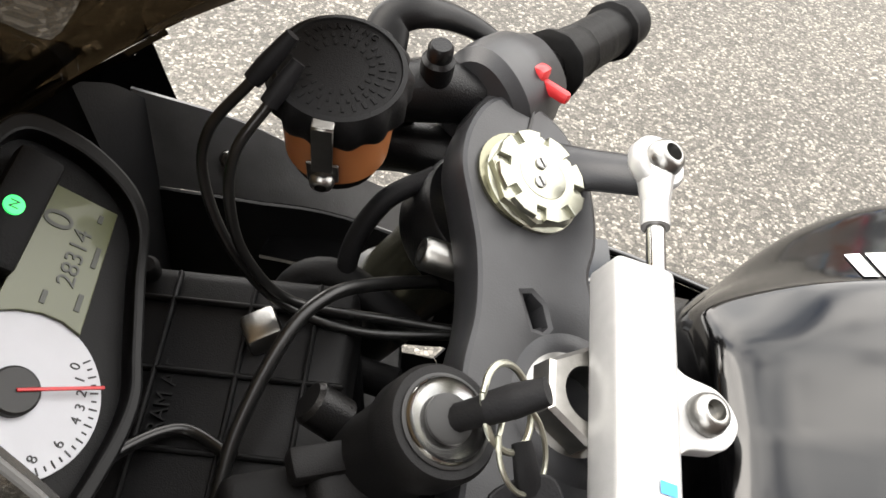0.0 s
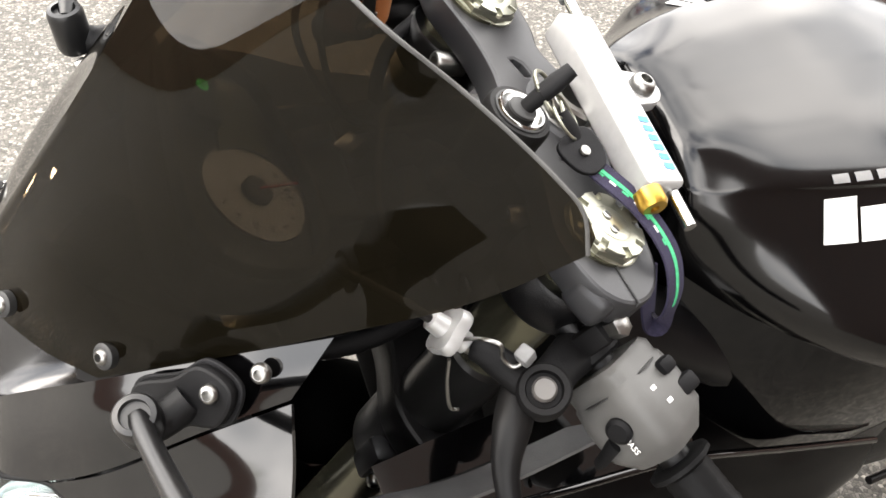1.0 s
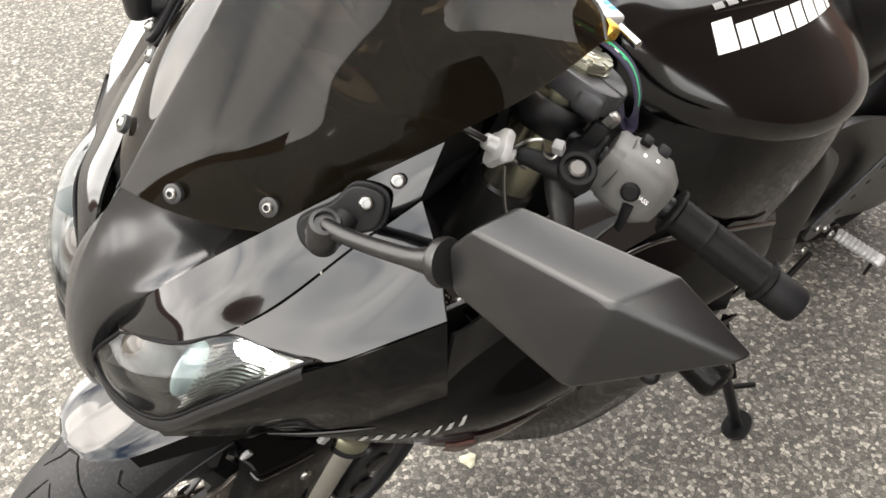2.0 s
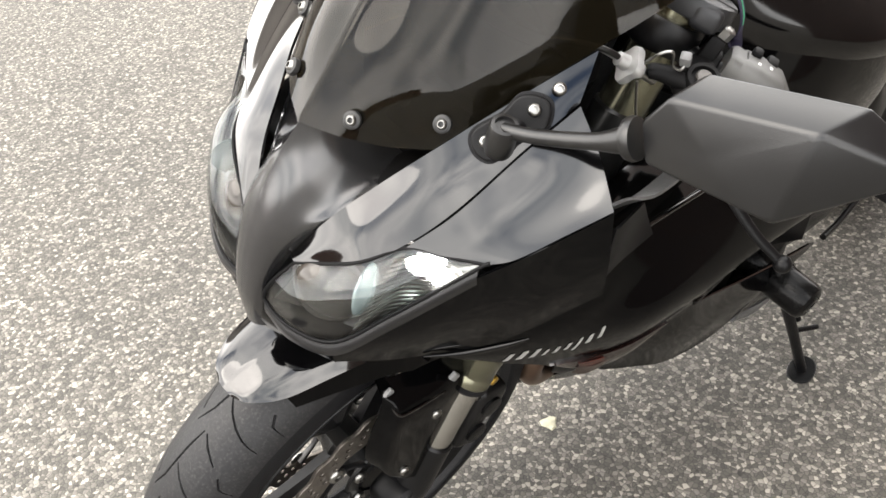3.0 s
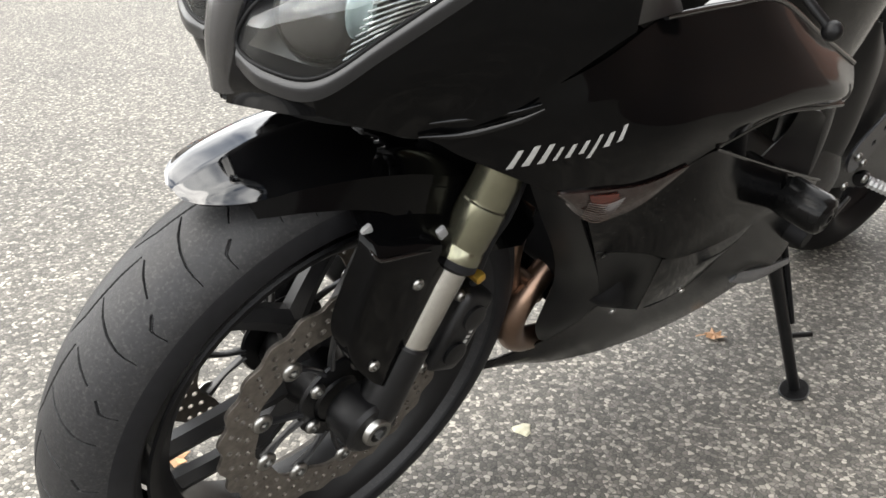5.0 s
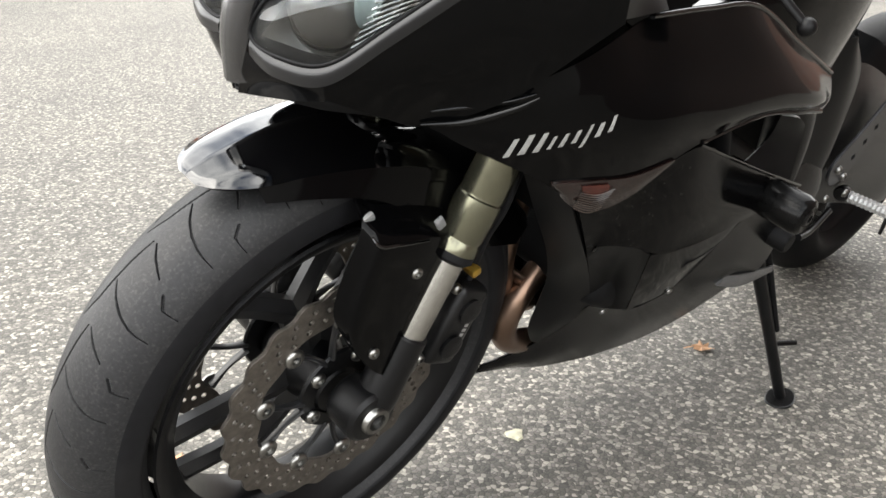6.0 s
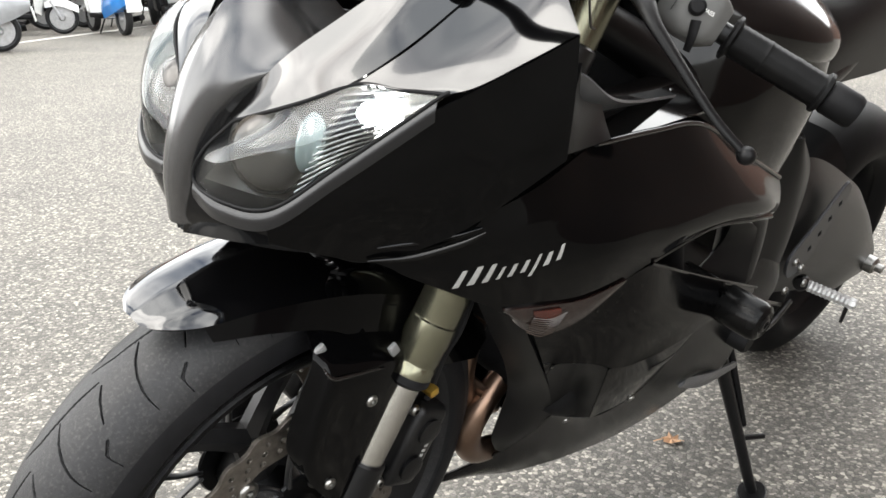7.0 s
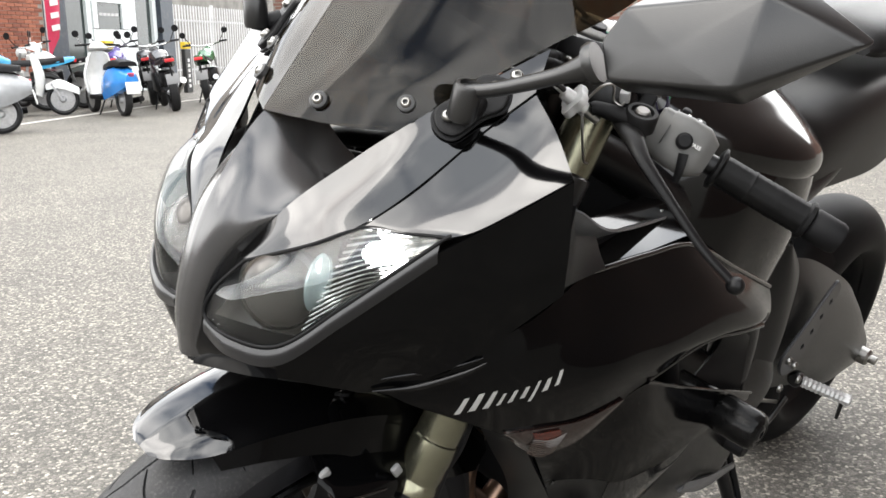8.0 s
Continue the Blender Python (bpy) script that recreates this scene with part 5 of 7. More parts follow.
for r0, r1, count, size in ((0.0205, 0.0205, 20, 0.0030), (0.0165, 0.0165, 26, 0.0024), (0.0125, 0.0125, 18, 0.0024)):
    for k in range(count):
        a = 2 * math.pi * (k + 0.5) / (count * (1.5 if r0 > 0.02 else 1.08)) - (0.85 if r0 > 0.02 else 0)
        bit("cap_bar", rbox((size * 1.0, 0.0012, 0.0006), RES_TOP @ pose(r0 * math.cos(a), r0 * math.sin(a), 0.0157, 0, 0, math.degrees(a)), 0.0001, 1), PLASTIC, res)
res.matrix_basis = HOME @ Matrix.Translation(RES) @ Matrix.Diagonal((1.10, 1.10, 0.98, 1)) @ Matrix.Translation(-RES)
clip = bit("reservoir_clip", joined(
    rbox((0.0085, 0.006, 0.0014), RES_TOP @ pose(0.002, 0.0275, 0.0150), 0.0004, 1),
    rbox((0.0085, 0.0014, 0.032), RES_TOP @ pose(0.002, 0.0302, -0.001), 0.0004, 1),
    rbox((0.013, 0.0014, 0.018), RES_TOP @ pose(0.002, 0.0275, -0.022, -10), 0.0004, 1)), STEEL, res, "bent steel cap lock")
bit("clip_screw", bolt(tuple(RES_TOP @ Vector((0.002, 0.0285, -0.026))), (0, 1, 0), 0.0052, 0.005), STEEL, res)
for cx in ([(-0.214, -0.093, 0.110), (-0.198, -0.080, 0.090), (-0.197, -0.068, 0.070), (-0.210, -0.054, 0.040), (-0.235, -0.045, 0.010), (-0.275, -0.041, 0.0), (-0.328, -0.048, 0.0)],
           [(-0.222, -0.086, 0.105), (-0.211, -0.071, 0.090), (-0.210, -0.059, 0.070), (-0.218, -0.050, 0.040), (-0.240, -0.047, 0.010), (-0.290, -0.050, 0.0), (-0.328, -0.050, 0.0)]):
    hose = bit("throttle_cable", tube(cx, 0.0025, 10, 40), CABLE, None, "thin black cable")
    bit("cable_end", tube([cx[0], tuple(np.array(cx[0]) * 1.35 - np.array(cx[1]) * 0.35), tuple(np.array(cx[0]) * 1.9 - np.array(cx[1]) * 0.9)], [0.0042, 0.0045, 0.0032], 10, 8), RUBBER, hose)
bit("clutch_cable", tube([(-0.225, 0.054, 0.010), (-0.229, 0.021, 0.020), (-0.242, -0.019, 0.030), (-0.256, -0.041, 0.030), (-0.276, -0.057, 0.020), (-0.314, -0.077, 0.0)], 0.0034, 12, 40), CABLE, None, "thick black cable")
bit("clutch_cable_run", tube([(-0.241, 0.132, 0.016), (-0.215, 0.115, 0.034), (-0.185, 0.085, 0.036), (-0.175, 0.050, 0.020), (-0.20, 0.02, 0.0), (-0.228, 0.030, 0.004)], 0.0030, 10, 40), CABLE)
bit("brake_hose_upper", tube([(-0.30, -0.12, 0.03), (-0.275, -0.105, 0.02), (-0.262, -0.085, -0.01), (-0.27, -0.06, -0.05), (-0.28, -0.03, -0.09)], 0.0055, 10, 30), RUBBER)
bit("wiring_loom", tube([(-0.30, -0.06, -0.03), (-0.26, -0.08, -0.02), (-0.235, -0.075, -0.03), (-0.23, -0.04, -0.05), (-0.25, 0.0, -0.07)], 0.010, 10, 24), DARK)

# -- instruments --
G_RIGHT, G_UP, G_OUT = Vector((0, -1, 0)), Vector((0.83, 0, 0.55)).normalized(), Vector((-0.55, 0, 0.83)).normalized()
GAUGE = basis((-0.147, 0.035, 0.055), G_RIGHT, G_UP)
case = [tuple(p) for p in spline([(-0.056, 0.0), (-0.046, -0.030), (-0.016, -0.042), (0.012, -0.046), (0.034, -0.041), (0.066, -0.033), (0.092, -0.027), (0.108, -0.013), (0.117, 0.014), (0.110, 0.040), (0.060, 0.050), (-0.03, 0.052), (-0.055, 0.035)], 90, True)]
DC = (0.0025, 0.0)
gauge = bit("instrument_panel", plate("instrument_panel", [case], 0.036, GAUGE @ Matrix.Translation((0, 0, -0.022)), 0.005), PLASTIC, None, "black instrument cluster with white dial and display")
inner = [tuple(Vector((x, y)) * 0.94 + Vector((0.0018, 0.0))) for x, y in case]
bit("cluster_rim", plate("cluster_rim", [case, inner], 0.012, GAUGE @ Matrix.Translation((0, 0, 0.000)), 0.0015), MATTE, gauge)
bit("dial", plate("dial", [ring(0.0345, 64, DC)], 0.003, GAUGE @ Matrix.Translation((0, 0, -0.003)), 0.0004), DIAL, gauge, "white tachometer face")
for k in range(33):
    a = radians(-47 - k * 6.1)
    long = k % 2 == 0
    bit("dial_tick", rbox((0.0034 if long else 0.0022, 0.0007, 0.0003), GAUGE @ pose(DC[0] + 0.0318 * math.cos(a), DC[1] + 0.0318 * math.sin(a), -0.0013, 0, 0, math.degrees(a)), 0.0001, 1), INK, gauge)
for number in ("0", "1", "2", "3", "4", "6", "8", "10", "12", "14", "16"):
    a = radians(-47 - 12.2 * int(number))
    words("dial_number", number, 0.0058, GAUGE @ pose(DC[0] + 0.0268 * math.cos(a), DC[1] + 0.0268 * math.sin(a), -0.0013), INK, gauge, 0.0002)
bit("dial_hub", lathe([(0.0098, 0), (0.0098, 0.004), (0.0088, 0.005)], tuple(GAUGE @ Vector((*DC, -0.002))), G_OUT, 36), INK, gauge)
bit("needle", rbox((0.034, 0.0015, 0.001), GAUGE @ pose(DC[0] + 0.006, DC[1] - 0.016, 0.0035, 0, 0, -69), 0.0003, 1), RED, gauge, "red needle")
bit("display", plate("display", [[(0.0335, -0.0165), (0.092, -0.0150), (0.093, 0.013), (0.030, 0.0185), (0.0345, 0.009), (0.0365, 0.0), (0.0362, -0.0085)]], 0.003, GAUGE @ Matrix.Translation((0, 0, -0.001)), 0.0003), LCD, gauge, "green grey liquid crystal display")
words("display_digits", "28314", 0.011, GAUGE @ pose(0.0643, -0.0045, 0.0008), SEGMENT, gauge, 0.0002)
words("display_digit", "0", 0.018, GAUGE @ pose(0.078, 0.0065, 0.0008), SEGMENT, gauge, 0.0002)
for x, y, w in ((0.046, -0.0120, 0.008), (0.068, -0.0125, 0.010), (0.043, 0.002, 0.006), (0.086, -0.009, 0.004)):
    bit("display_mark", rbox((w, 0.0022, 0.0003), GAUGE @ pose(x, y, 0.0008), 0.0001, 1), SEGMENT, gauge)
bit("lamp_strip", rbox((0.056, 0.020, 0.012), GAUGE @ pose(0.072, 0.025, 0.003, 0, 0, -4), 0.003), DARK, gauge, "dark warning lamp strip")
bit("neutral_lamp", lathe([(0.0042, 0), (0.0042, 0.001), (0.003, 0.0014)], tuple(GAUGE @ Vector((0.0708, 0.0268, 0.0090))), G_OUT, 24), GREENLAMP, gauge, "lit green neutral lamp")
words("neutral_letter", "N", 0.0055, GAUGE @ pose(0.0708, 0.0268, 0.0106), INK, gauge, 0.0001)

# -- air duct and inner trim --
duct = bit("air_duct", rbox((0.125, 0.150, 0.050), pose(-0.212, 0.008, -0.030, 0, 6, 0), 0.008, 3), PLASTIC, None, "ribbed black air duct moulded RAM AIR")
for k in (-0.055, -0.018, 0.020, 0.058):
    bit("duct_rib", rbox((0.118, 0.0026, 0.004), pose(-0.212, 0.008 + k, -0.0035, 0, 6, 0), 0.001, 1), PLASTIC, duct)
for k in (-0.040, -0.008, 0.030):
    bit("duct_rib", rbox((0.0026, 0.142, 0.004), pose(-0.212 + k, 0.008, -0.0035 - k * 0.105, 0, 6, 0), 0.001, 1), PLASTIC, duct)
words("raised_lettering", "RAM AIR", 0.0105, pose(-0.190, 0.002, -0.0068, 0, 6, -90), PLASTIC, duct, 0.0012)
bit("duct_stud", lathe([(0.005, 0), (0.006, 0.004), (0.006, 0.020), (0.004, 0.023)], (-0.166, -0.062, -0.022), (0, 0.1, 1), 16), PLASTIC, duct)
trim_net = [
    [(-0.112, 0.204, -0.046), (-0.118, 0.190, -0.080), (-0.124, 0.178, -0.110)],
    [(-0.181, 0.203, -0.060), (-0.185, 0.190, -0.084), (-0.189, 0.178, -0.108)],
    [(-0.260, 0.200, -0.094), (-0.262, 0.190, -0.102), (-0.264, 0.178, -0.112)],
    [(-0.430, 0.170, -0.118), (-0.430, 0.160, -0.124), (-0.430, 0.148, -0.130)]]
for side, o in zip((1, -1), pair("inner_trim", shell(trim_net, 26, 10, 0.003, (0, -0.6, 0.6)), LEDGE, "grey inner fairing ledge")):
    bit("trim_bolt", bolt((-0.174, side * 0.189, -0.082), (0, -0.8 * side, 0.6), 0.0065, 0.003), STEEL, o)
    bit("trim_bolt", bolt((-0.424, side * 0.163, -0.119), (0, side * 0.6, 0.8), 0.006, 0.004), STEEL, o)
pair("inner_liner", shell([
    [(-0.120, 0.177, -0.112), (-0.124, 0.166, -0.150), (-0.128, 0.155, -0.220)],
    [(-0.189, 0.177, -0.111), (-0.192, 0.166, -0.150), (-0.195, 0.155, -0.220)],
    [(-0.264, 0.177, -0.115), (-0.266, 0.166, -0.150), (-0.270, 0.155, -0.220)],
    [(-0.430, 0.147, -0.133), (-0.430, 0.140, -0.160), (-0.430, 0.132, -0.220)]], 20, 10, 0.003, (0, -1, 0.2)), DARK)
pair("fairing_post", shell([
    [(-0.106, 0.141, 0.028), (-0.124, 0.131, -0.080), (-0.139, 0.121, -0.235)],
    [(-0.112, 0.172, -0.006), (-0.125, 0.156, -0.092), (-0.135, 0.138, -0.228)],
    [(-0.117, 0.201, -0.050), (-0.125, 0.179, -0.108), (-0.130, 0.156, -0.220)]], 12, 12, 0.004, (0.6, -0.6, 0)), DARK, "black inner post of the fairing")
pair("inner_wall", shell([
    [(-0.070, 0.120, 0.010), (-0.090, 0.110, -0.080), (-0.10, 0.10, -0.20)],
    [(-0.095, 0.134, 0.025), (-0.108, 0.122, -0.070), (-0.12, 0.11, -0.20)],
    [(-0.108, 0.142, 0.030), (-0.124, 0.130, -0.080), (-0.14, 0.12, -0.24)]], 12, 12, 0.003, (0, -1, 0)), DARK)
bit("fairing_stay", joined(tube([(-0.02, 0, -0.06), (-0.10, 0.05, -0.07), (-0.20, 0.07, -0.09), (-0.30, 0.05, -0.08)], 0.010, 10, 20), tube([(-0.02, 0, -0.06), (-0.10, -0.05, -0.07), (-0.20, -0.07, -0.09), (-0.30, -0.05, -0.08)], 0.010, 10, 20)), DARK)
bit("headlight_back", rbox((0.10, 0.26, 0.12), pose(-0.055, 0, -0.13, 0, 20, 0), 0.03, 3), DARK, None, "black headlight backing inside the nose")
bit("steering_head", lathe([(0.032, 0.0), (0.036, 0.02), (0.036, 0.18), (0.03, 0.20)], tuple(Vector((-0.372, 0, 0.040)) + RAKE * 0.02), RAKE, 24), CASTING, None, "black steering head")
bit("lower_clamp", plate("lower_clamp", [outline], 0.030, CLAMP_POSE @ Matrix.Translation((0, 0, -0.215)), 0.004), CASTING, None, "black lower fork clamp")
bit("fairing_bracket", rbox((0.018, 0.02, 0.012), pose(-0.228, -0.034, 0.0, 20, 10, 30), 0.003), STEEL, None, "small bright bracket")

# -- handlebars --
BAR0, BAR1 = Vector((-0.318, 0.130, 0.004)), Vector((-0.424, 0.356, -0.066))
bar_dir = (BAR1 - BAR0).normalized()


def on_bar(y, ahead=0.0, up=0.0):
    k = (y - BAR0.y) / bar_dir.y
    p = BAR0 + bar_dir * k
    return Vector((p.x + ahead, p.y, p.z + up))


def bars(side):
    def hand(shape):
        return shape if side == 1 else flip(shape)
    bit("bar_clamp", hand(lathe([(0.034, -0.016), (0.036, -0.013), (0.036, 0.013), (0.034, 0.016)], fork(0.050, 0.107), RAKE, 36)), CASTING, None, "black clamp round the fork tube")
    bar = bit("handlebar", hand(tube([tuple(on_bar(0.128 if side == 1 else 0.146)), tuple(BAR1)], 0.011, 16, 6)), CASTING, None, "clip-on handlebar")
    g0 = on_bar(0.232)
    glen = (on_bar(0.325) - g0).length
    prof = [(0.0175, 0.0), (0.022, 0.002), (0.022, 0.005), (0.0165, 0.008)]
    for k in range(28):
        s = 0.010 + (glen - 0.016) * k / 27
        prof.append((0.0163 + (0.0006 if k % 2 else 0) + (0.0006 if k in (9, 18) else 0), s))
    prof += [(0.0165, glen - 0.006), (0.0205, glen - 0.004), (0.0205, glen), (0.017, glen + 0.002)]
    grip = bit("grip", hand(lathe(prof, tuple(g0), bar_dir, 40, wave=lambda a, j: 1 + 0.015 * math.sin(10 * a))), GRIP, bar, "black ribbed rubber grip")
    bit("bar_end", hand(lathe([(0.015, 0.0), (0.0172, 0.003), (0.0172, 0.030), (0.0155, 0.034)], tuple(on_bar(0.327)), bar_dir, 28)), DARK, bar, "black bar end weight")
    return bar, hand


bar, hand = bars(1)
h0 = on_bar(0.168)
sw = bit("switch_housing", lathe([(0.0245, 0.0), (0.0275, 0.004), (0.0275, 0.012), (0.029, 0.014), (0.031, 0.030), (0.030, 0.052), (0.026, 0.058), (0.020, 0.066)], tuple(h0 + Vector((0, 0, 0.003))), bar_dir, 36,
                              wave=lambda a, j: 0.93 * (abs(math.cos(a + 0.25)) ** 5 + abs(math.sin(a + 0.25)) ** 5) ** -0.2), HOUSING, bar, "grey plastic switch housing")
bit("housing_seam", lathe([(0.0290, 0.0), (0.0290, 0.0012)], tuple(h0 + Vector((0, 0, 0.003)) + bar_dir * 0.0135), bar_dir, 36), INK, sw)
up = Vector((0, 0, 1))
topdir = (up - bar_dir * up.dot(bar_dir)).normalized()
backdir = bar_dir.cross(topdir).normalized()
if backdir.x > 0:
    backdir = -backdir
fwd = -backdir
SW = h0 + Vector((0, 0, 0.003))
bit("dip_switch", rbox((0.012, 0.016, 0.012), basis(tuple(SW + bar_dir * 0.040 + topdir * 0.020 + backdir * 0.025), bar_dir, backdir), 0.003), DARK, sw)
bit("signal_switch", rbox((0.010, 0.012, 0.010), basis(tuple(SW + bar_dir * 0.022 + topdir * 0.026 + backdir * 0.018), bar_dir, backdir), 0.003), DARK, sw)
bit("pass_button", lathe([(0.0085, 0), (0.0085, 0.004), (0.006, 0.006)], tuple(SW + bar_dir * 0.034 + fwd * 0.026 + topdir * 0.010), fwd * 0.9 + topdir * 0.4, 24), DARK, sw)
bit("pass_lever", tube([tuple(SW + bar_dir * 0.040 + fwd * 0.030), tuple(SW + bar_dir * 0.045 + fwd * 0.034 - topdir * 0.014), tuple(SW + bar_dir * 0.048 + fwd * 0.033 - topdir * 0.028)], [0.006, 0.005, 0.004], 10, 8, squash=0.5), DARK, sw)
words("pass_word", "PASS", 0.0055, basis(tuple(SW + bar_dir * 0.046 + fwd * 0.0285 + topdir * 0.012), bar_dir, topdir * 0.9 - fwd * 0.4), WHITE, sw, 0.0003)
for k, (a, b) in enumerate(((0.026, 0.010), (0.038, 0.014))):
    bit("switch_mark", rbox((0.003, 0.004, 0.0006), basis(tuple(SW + bar_dir * a + topdir * 0.0300 + backdir * (b - 0.012)), bar_dir, backdir), 0.0002, 1), WHITE, sw)

# clutch lever and perch
PIV = Vector((-0.284, 0.181, 0.008))
ADJ = Vector((-0.241, 0.132, 0.016))
perch = bit("lever_perch", joined(
    lathe([(0.017, 0), (0.019, 0.002), (0.019, 0.016), (0.017, 0.018)], tuple(on_bar(0.148)), bar_dir, 24),
    tube([tuple(on_bar(0.152)), tuple(PIV + Vector((-0.016, -0.012, 0.0))), tuple(PIV)], [0.016, 0.013, 0.015], 14, 10, squash=0.7),
    tube([tuple(PIV), tuple((PIV + ADJ) / 2 + Vector((0.004, -0.006, 0.002))), tuple(ADJ + Vector((-0.012, 0.012, -0.004)))], [0.013, 0.009, 0.008], 12, 12, squash=0.8)), DARK, None, "black clutch lever perch")
bit("perch_clamp", rbox((0.016, 0.020, 0.034), basis(tuple(on_bar(0.157, 0.004, 0.018)), bar_dir, (1, 0, 0.4)), 0.004), DARK, perch)
bit("perch_bolt", lathe([(0.0075, 0), (0.0075, 0.010), (0.006, 0.011)], tuple(on_bar(0.160, -0.002, 0.034)), (-0.3, 0.3, 0.9), 6), STEEL, perch, "bright hexagon bolt")
bit("pivot_ring", lathe([(0.0165, -0.004), (0.0165, 0.012), (0.0150, 0.014), (0.0115, 0.014), (0.0105, 0.010)], tuple(PIV), (0.25, 0.2, 0.95), 32), DARK, perch)
bit("pivot_bolt", lathe([(0.0076, 0), (0.0076, 0.014), (0.0062, 0.0155)], tuple(PIV), (0.25, 0.2, 0.95), 28), INBEZEL, perch, "grey metal pivot bolt")
adj_axis = Vector((0.62, -0.45, 0.42)).normalized()
bit("cable_adjuster", lathe([(0.007, -0.012), (0.007, -0.004), (0.0155, -0.003), (0.0165, 0.0), (0.0155, 0.005), (0.0075, 0.006), (0.0065, 0.016), (0.003, 0.018), (0.003, 0.034)], tuple(ADJ), adj_axis, 48,
                               wave=lambda a, j: 1 + (0.12 * math.sin(4 * a) if 2 <= j <= 4 else 0)), ALLOY, perch, "pale four-lobed cable adjuster")
bit("adjuster_thread", lathe([(0.0052, -0.030), (0.0052, -0.012)], tuple(ADJ), adj_axis, 16), STEEL, perch)
bit("cable_clip", tube([(-0.246, 0.140, 0.02), (-0.250, 0.150, 0.036), (-0.258, 0.158, 0.040), (-0.262, 0.160, 0.026), (-0.268, 0.166, 0.022), (-0.276, 0.165, 0.028)], 0.0014, 8, 28), STEEL, perch)
bit("switch_stub", rbox((0.010, 0.010, 0.012), pose(-0.274, 0.164, 0.030, 10, 20, 30), 0.002), GREYPRINT, perch)
bit("wire_spring", tube([(-0.236, 0.146, 0.010), (-0.236, 0.152, -0.010), (-0.240, 0.158, -0.034), (-0.246, 0.160, -0.038)], 0.0013, 8, 20), STEEL, perch)
lever = bit("clutch_lever", tube([tuple(PIV + Vector((0.006, -0.014, -0.004))), (-0.262, 0.192, -0.002), (-0.252, 0.216, -0.016), (-0.254, 0.252, -0.042), (-0.266, 0.292, -0.076), (-0.280, 0.322, -0.098)],
                                  [0.0125, 0.0120, 0.0082, 0.0060, 0.0054, 0.0050], 14, 40, squash=0.6), MATTE, None, "black clutch lever with ball end")
bit("lever_ball", lathe([(0.0088 * math.sin(a), 0.0088 * math.cos(a)) for a in (0.02 + k * (math.pi - 0.04) / 12 for k in range(13))], (-0.282, 0.326, -0.101), (0, 1, -1), 24), MATTE, lever)

# right bar: brake side
bar_r, hand = bars(-1)
# the right bar sits a little higher and turned further back than the left one
right_old, right_new = Vector((bar_dir.x, -bar_dir.y, bar_dir.z)), Vector((-0.497, -0.784, -0.372)).normalized()
pivot = on_bar(0.200)
RIGHT = Matrix.Translation((-0.3424, -0.200, 0.0232)) @ right_old.rotation_difference(right_new).to_matrix().to_4x4() @ Matrix.Translation((-pivot.x, pivot.y, -pivot.z))
bar_r.matrix_basis = bar_r.matrix_basis @ RIGHT
swr = bit("switch_housing", flip(lathe([(0.026, -0.014), (0.033, -0.008), (0.0345, 0.010), (0.034, 0.026), (0.029, 0.034), (0.028, 0.048), (0.022, 0.054)], tuple(h0 - bar_dir * 0.006 + Vector((0, 0, 0.002))), bar_dir, 36, wave=lambda a, j: 0.86 + 0.05 * math.cos(3 * a))), CLAMP, bar_r, "dark grey right switch housing")
kill = RIGHT.inverted() @ Vector((-0.3535, -0.1725, 0.0550))
kill.y = -kill.y
bit("kill_switch", flip(joined(rbox((0.0065, 0.022, 0.007), basis(tuple(kill - topdir * 0.003), bar_dir, backdir), 0.0025), rbox((0.012, 0.008, 0.010), basis(tuple(kill + topdir * 0.001 - backdir * 0.009), bar_dir, backdir), 0.003))), RED, swr, "red engine stop switch")
mc = bit("master_cylinder", flip(joined(tube([tuple(on_bar(0.150, 0.012, 0.010)), tuple(on_bar(0.150, 0.050, 0.014)), tuple(on_bar(0.125, 0.085, 0.020))], [0.016, 0.015, 0.012], 16, 12), rbox((0.03, 0.03, 0.03), basis(tuple(on_bar(0.152, 0.006, 0.008)), bar_dir, topdir), 0.006))), CASTING, None, "black front brake master cylinder")
bit("mc_body", flip(tube([(-0.262, 0.148, 0.050), (-0.288, 0.158, 0.050), (-0.314, 0.164, 0.044)], [0.014, 0.017, 0.015], 16, 10)), CASTING, mc)
bit("mc_stud", flip(lathe([(0.0085, -0.02), (0.0085, 0.006), (0.0065, 0.008), (0.0065, 0.014), (0.005, 0.016)], (-0.291, 0.157, 0.068), (0, 0.05, 1), 18)), CASTING, mc)
bit("mc_screw", flip(lathe([(0.0062, 0), (0.0062, 0.010), (0.005, 0.012), (0.003, 0.012), (0.003, 0.006)], (-0.324, 0.162, 0.054), (-0.8, 0.1, 0.6), 18)), STEEL, mc, "bright socket screw")
bit("mc_bolt", flip(lathe([(0.007, 0), (0.007, 0.014), (0.0055, 0.016), (0.0035, 0.016), (0.0035, 0.010)], tuple(on_bar(0.148, 0.002, 0.028)), (-0.55, 0.2, 0.6), 20)), STEEL, mc)
bit("mc_banjo", flip(lathe([(0.0085, 0), (0.0085, 0.008), (0.006, 0.010)], tuple(on_bar(0.160, 0.055, 0.026)), topdir, 6)), DARK, mc)
bit("brake_lever", flip(tube([(-0.262, 0.176, 0.056), (-0.266, 0.190, 0.064), (-0.280, 0.196, 0.066), (-0.298, 0.206, 0.056), (-0.318, 0.212, 0.042), (-0.340, 0.206, 0.030)], [0.013, 0.011, 0.009, 0.008, 0.007, 0.0065], 14, 36, squash=0.62)), MATTE, None, "black brake lever")
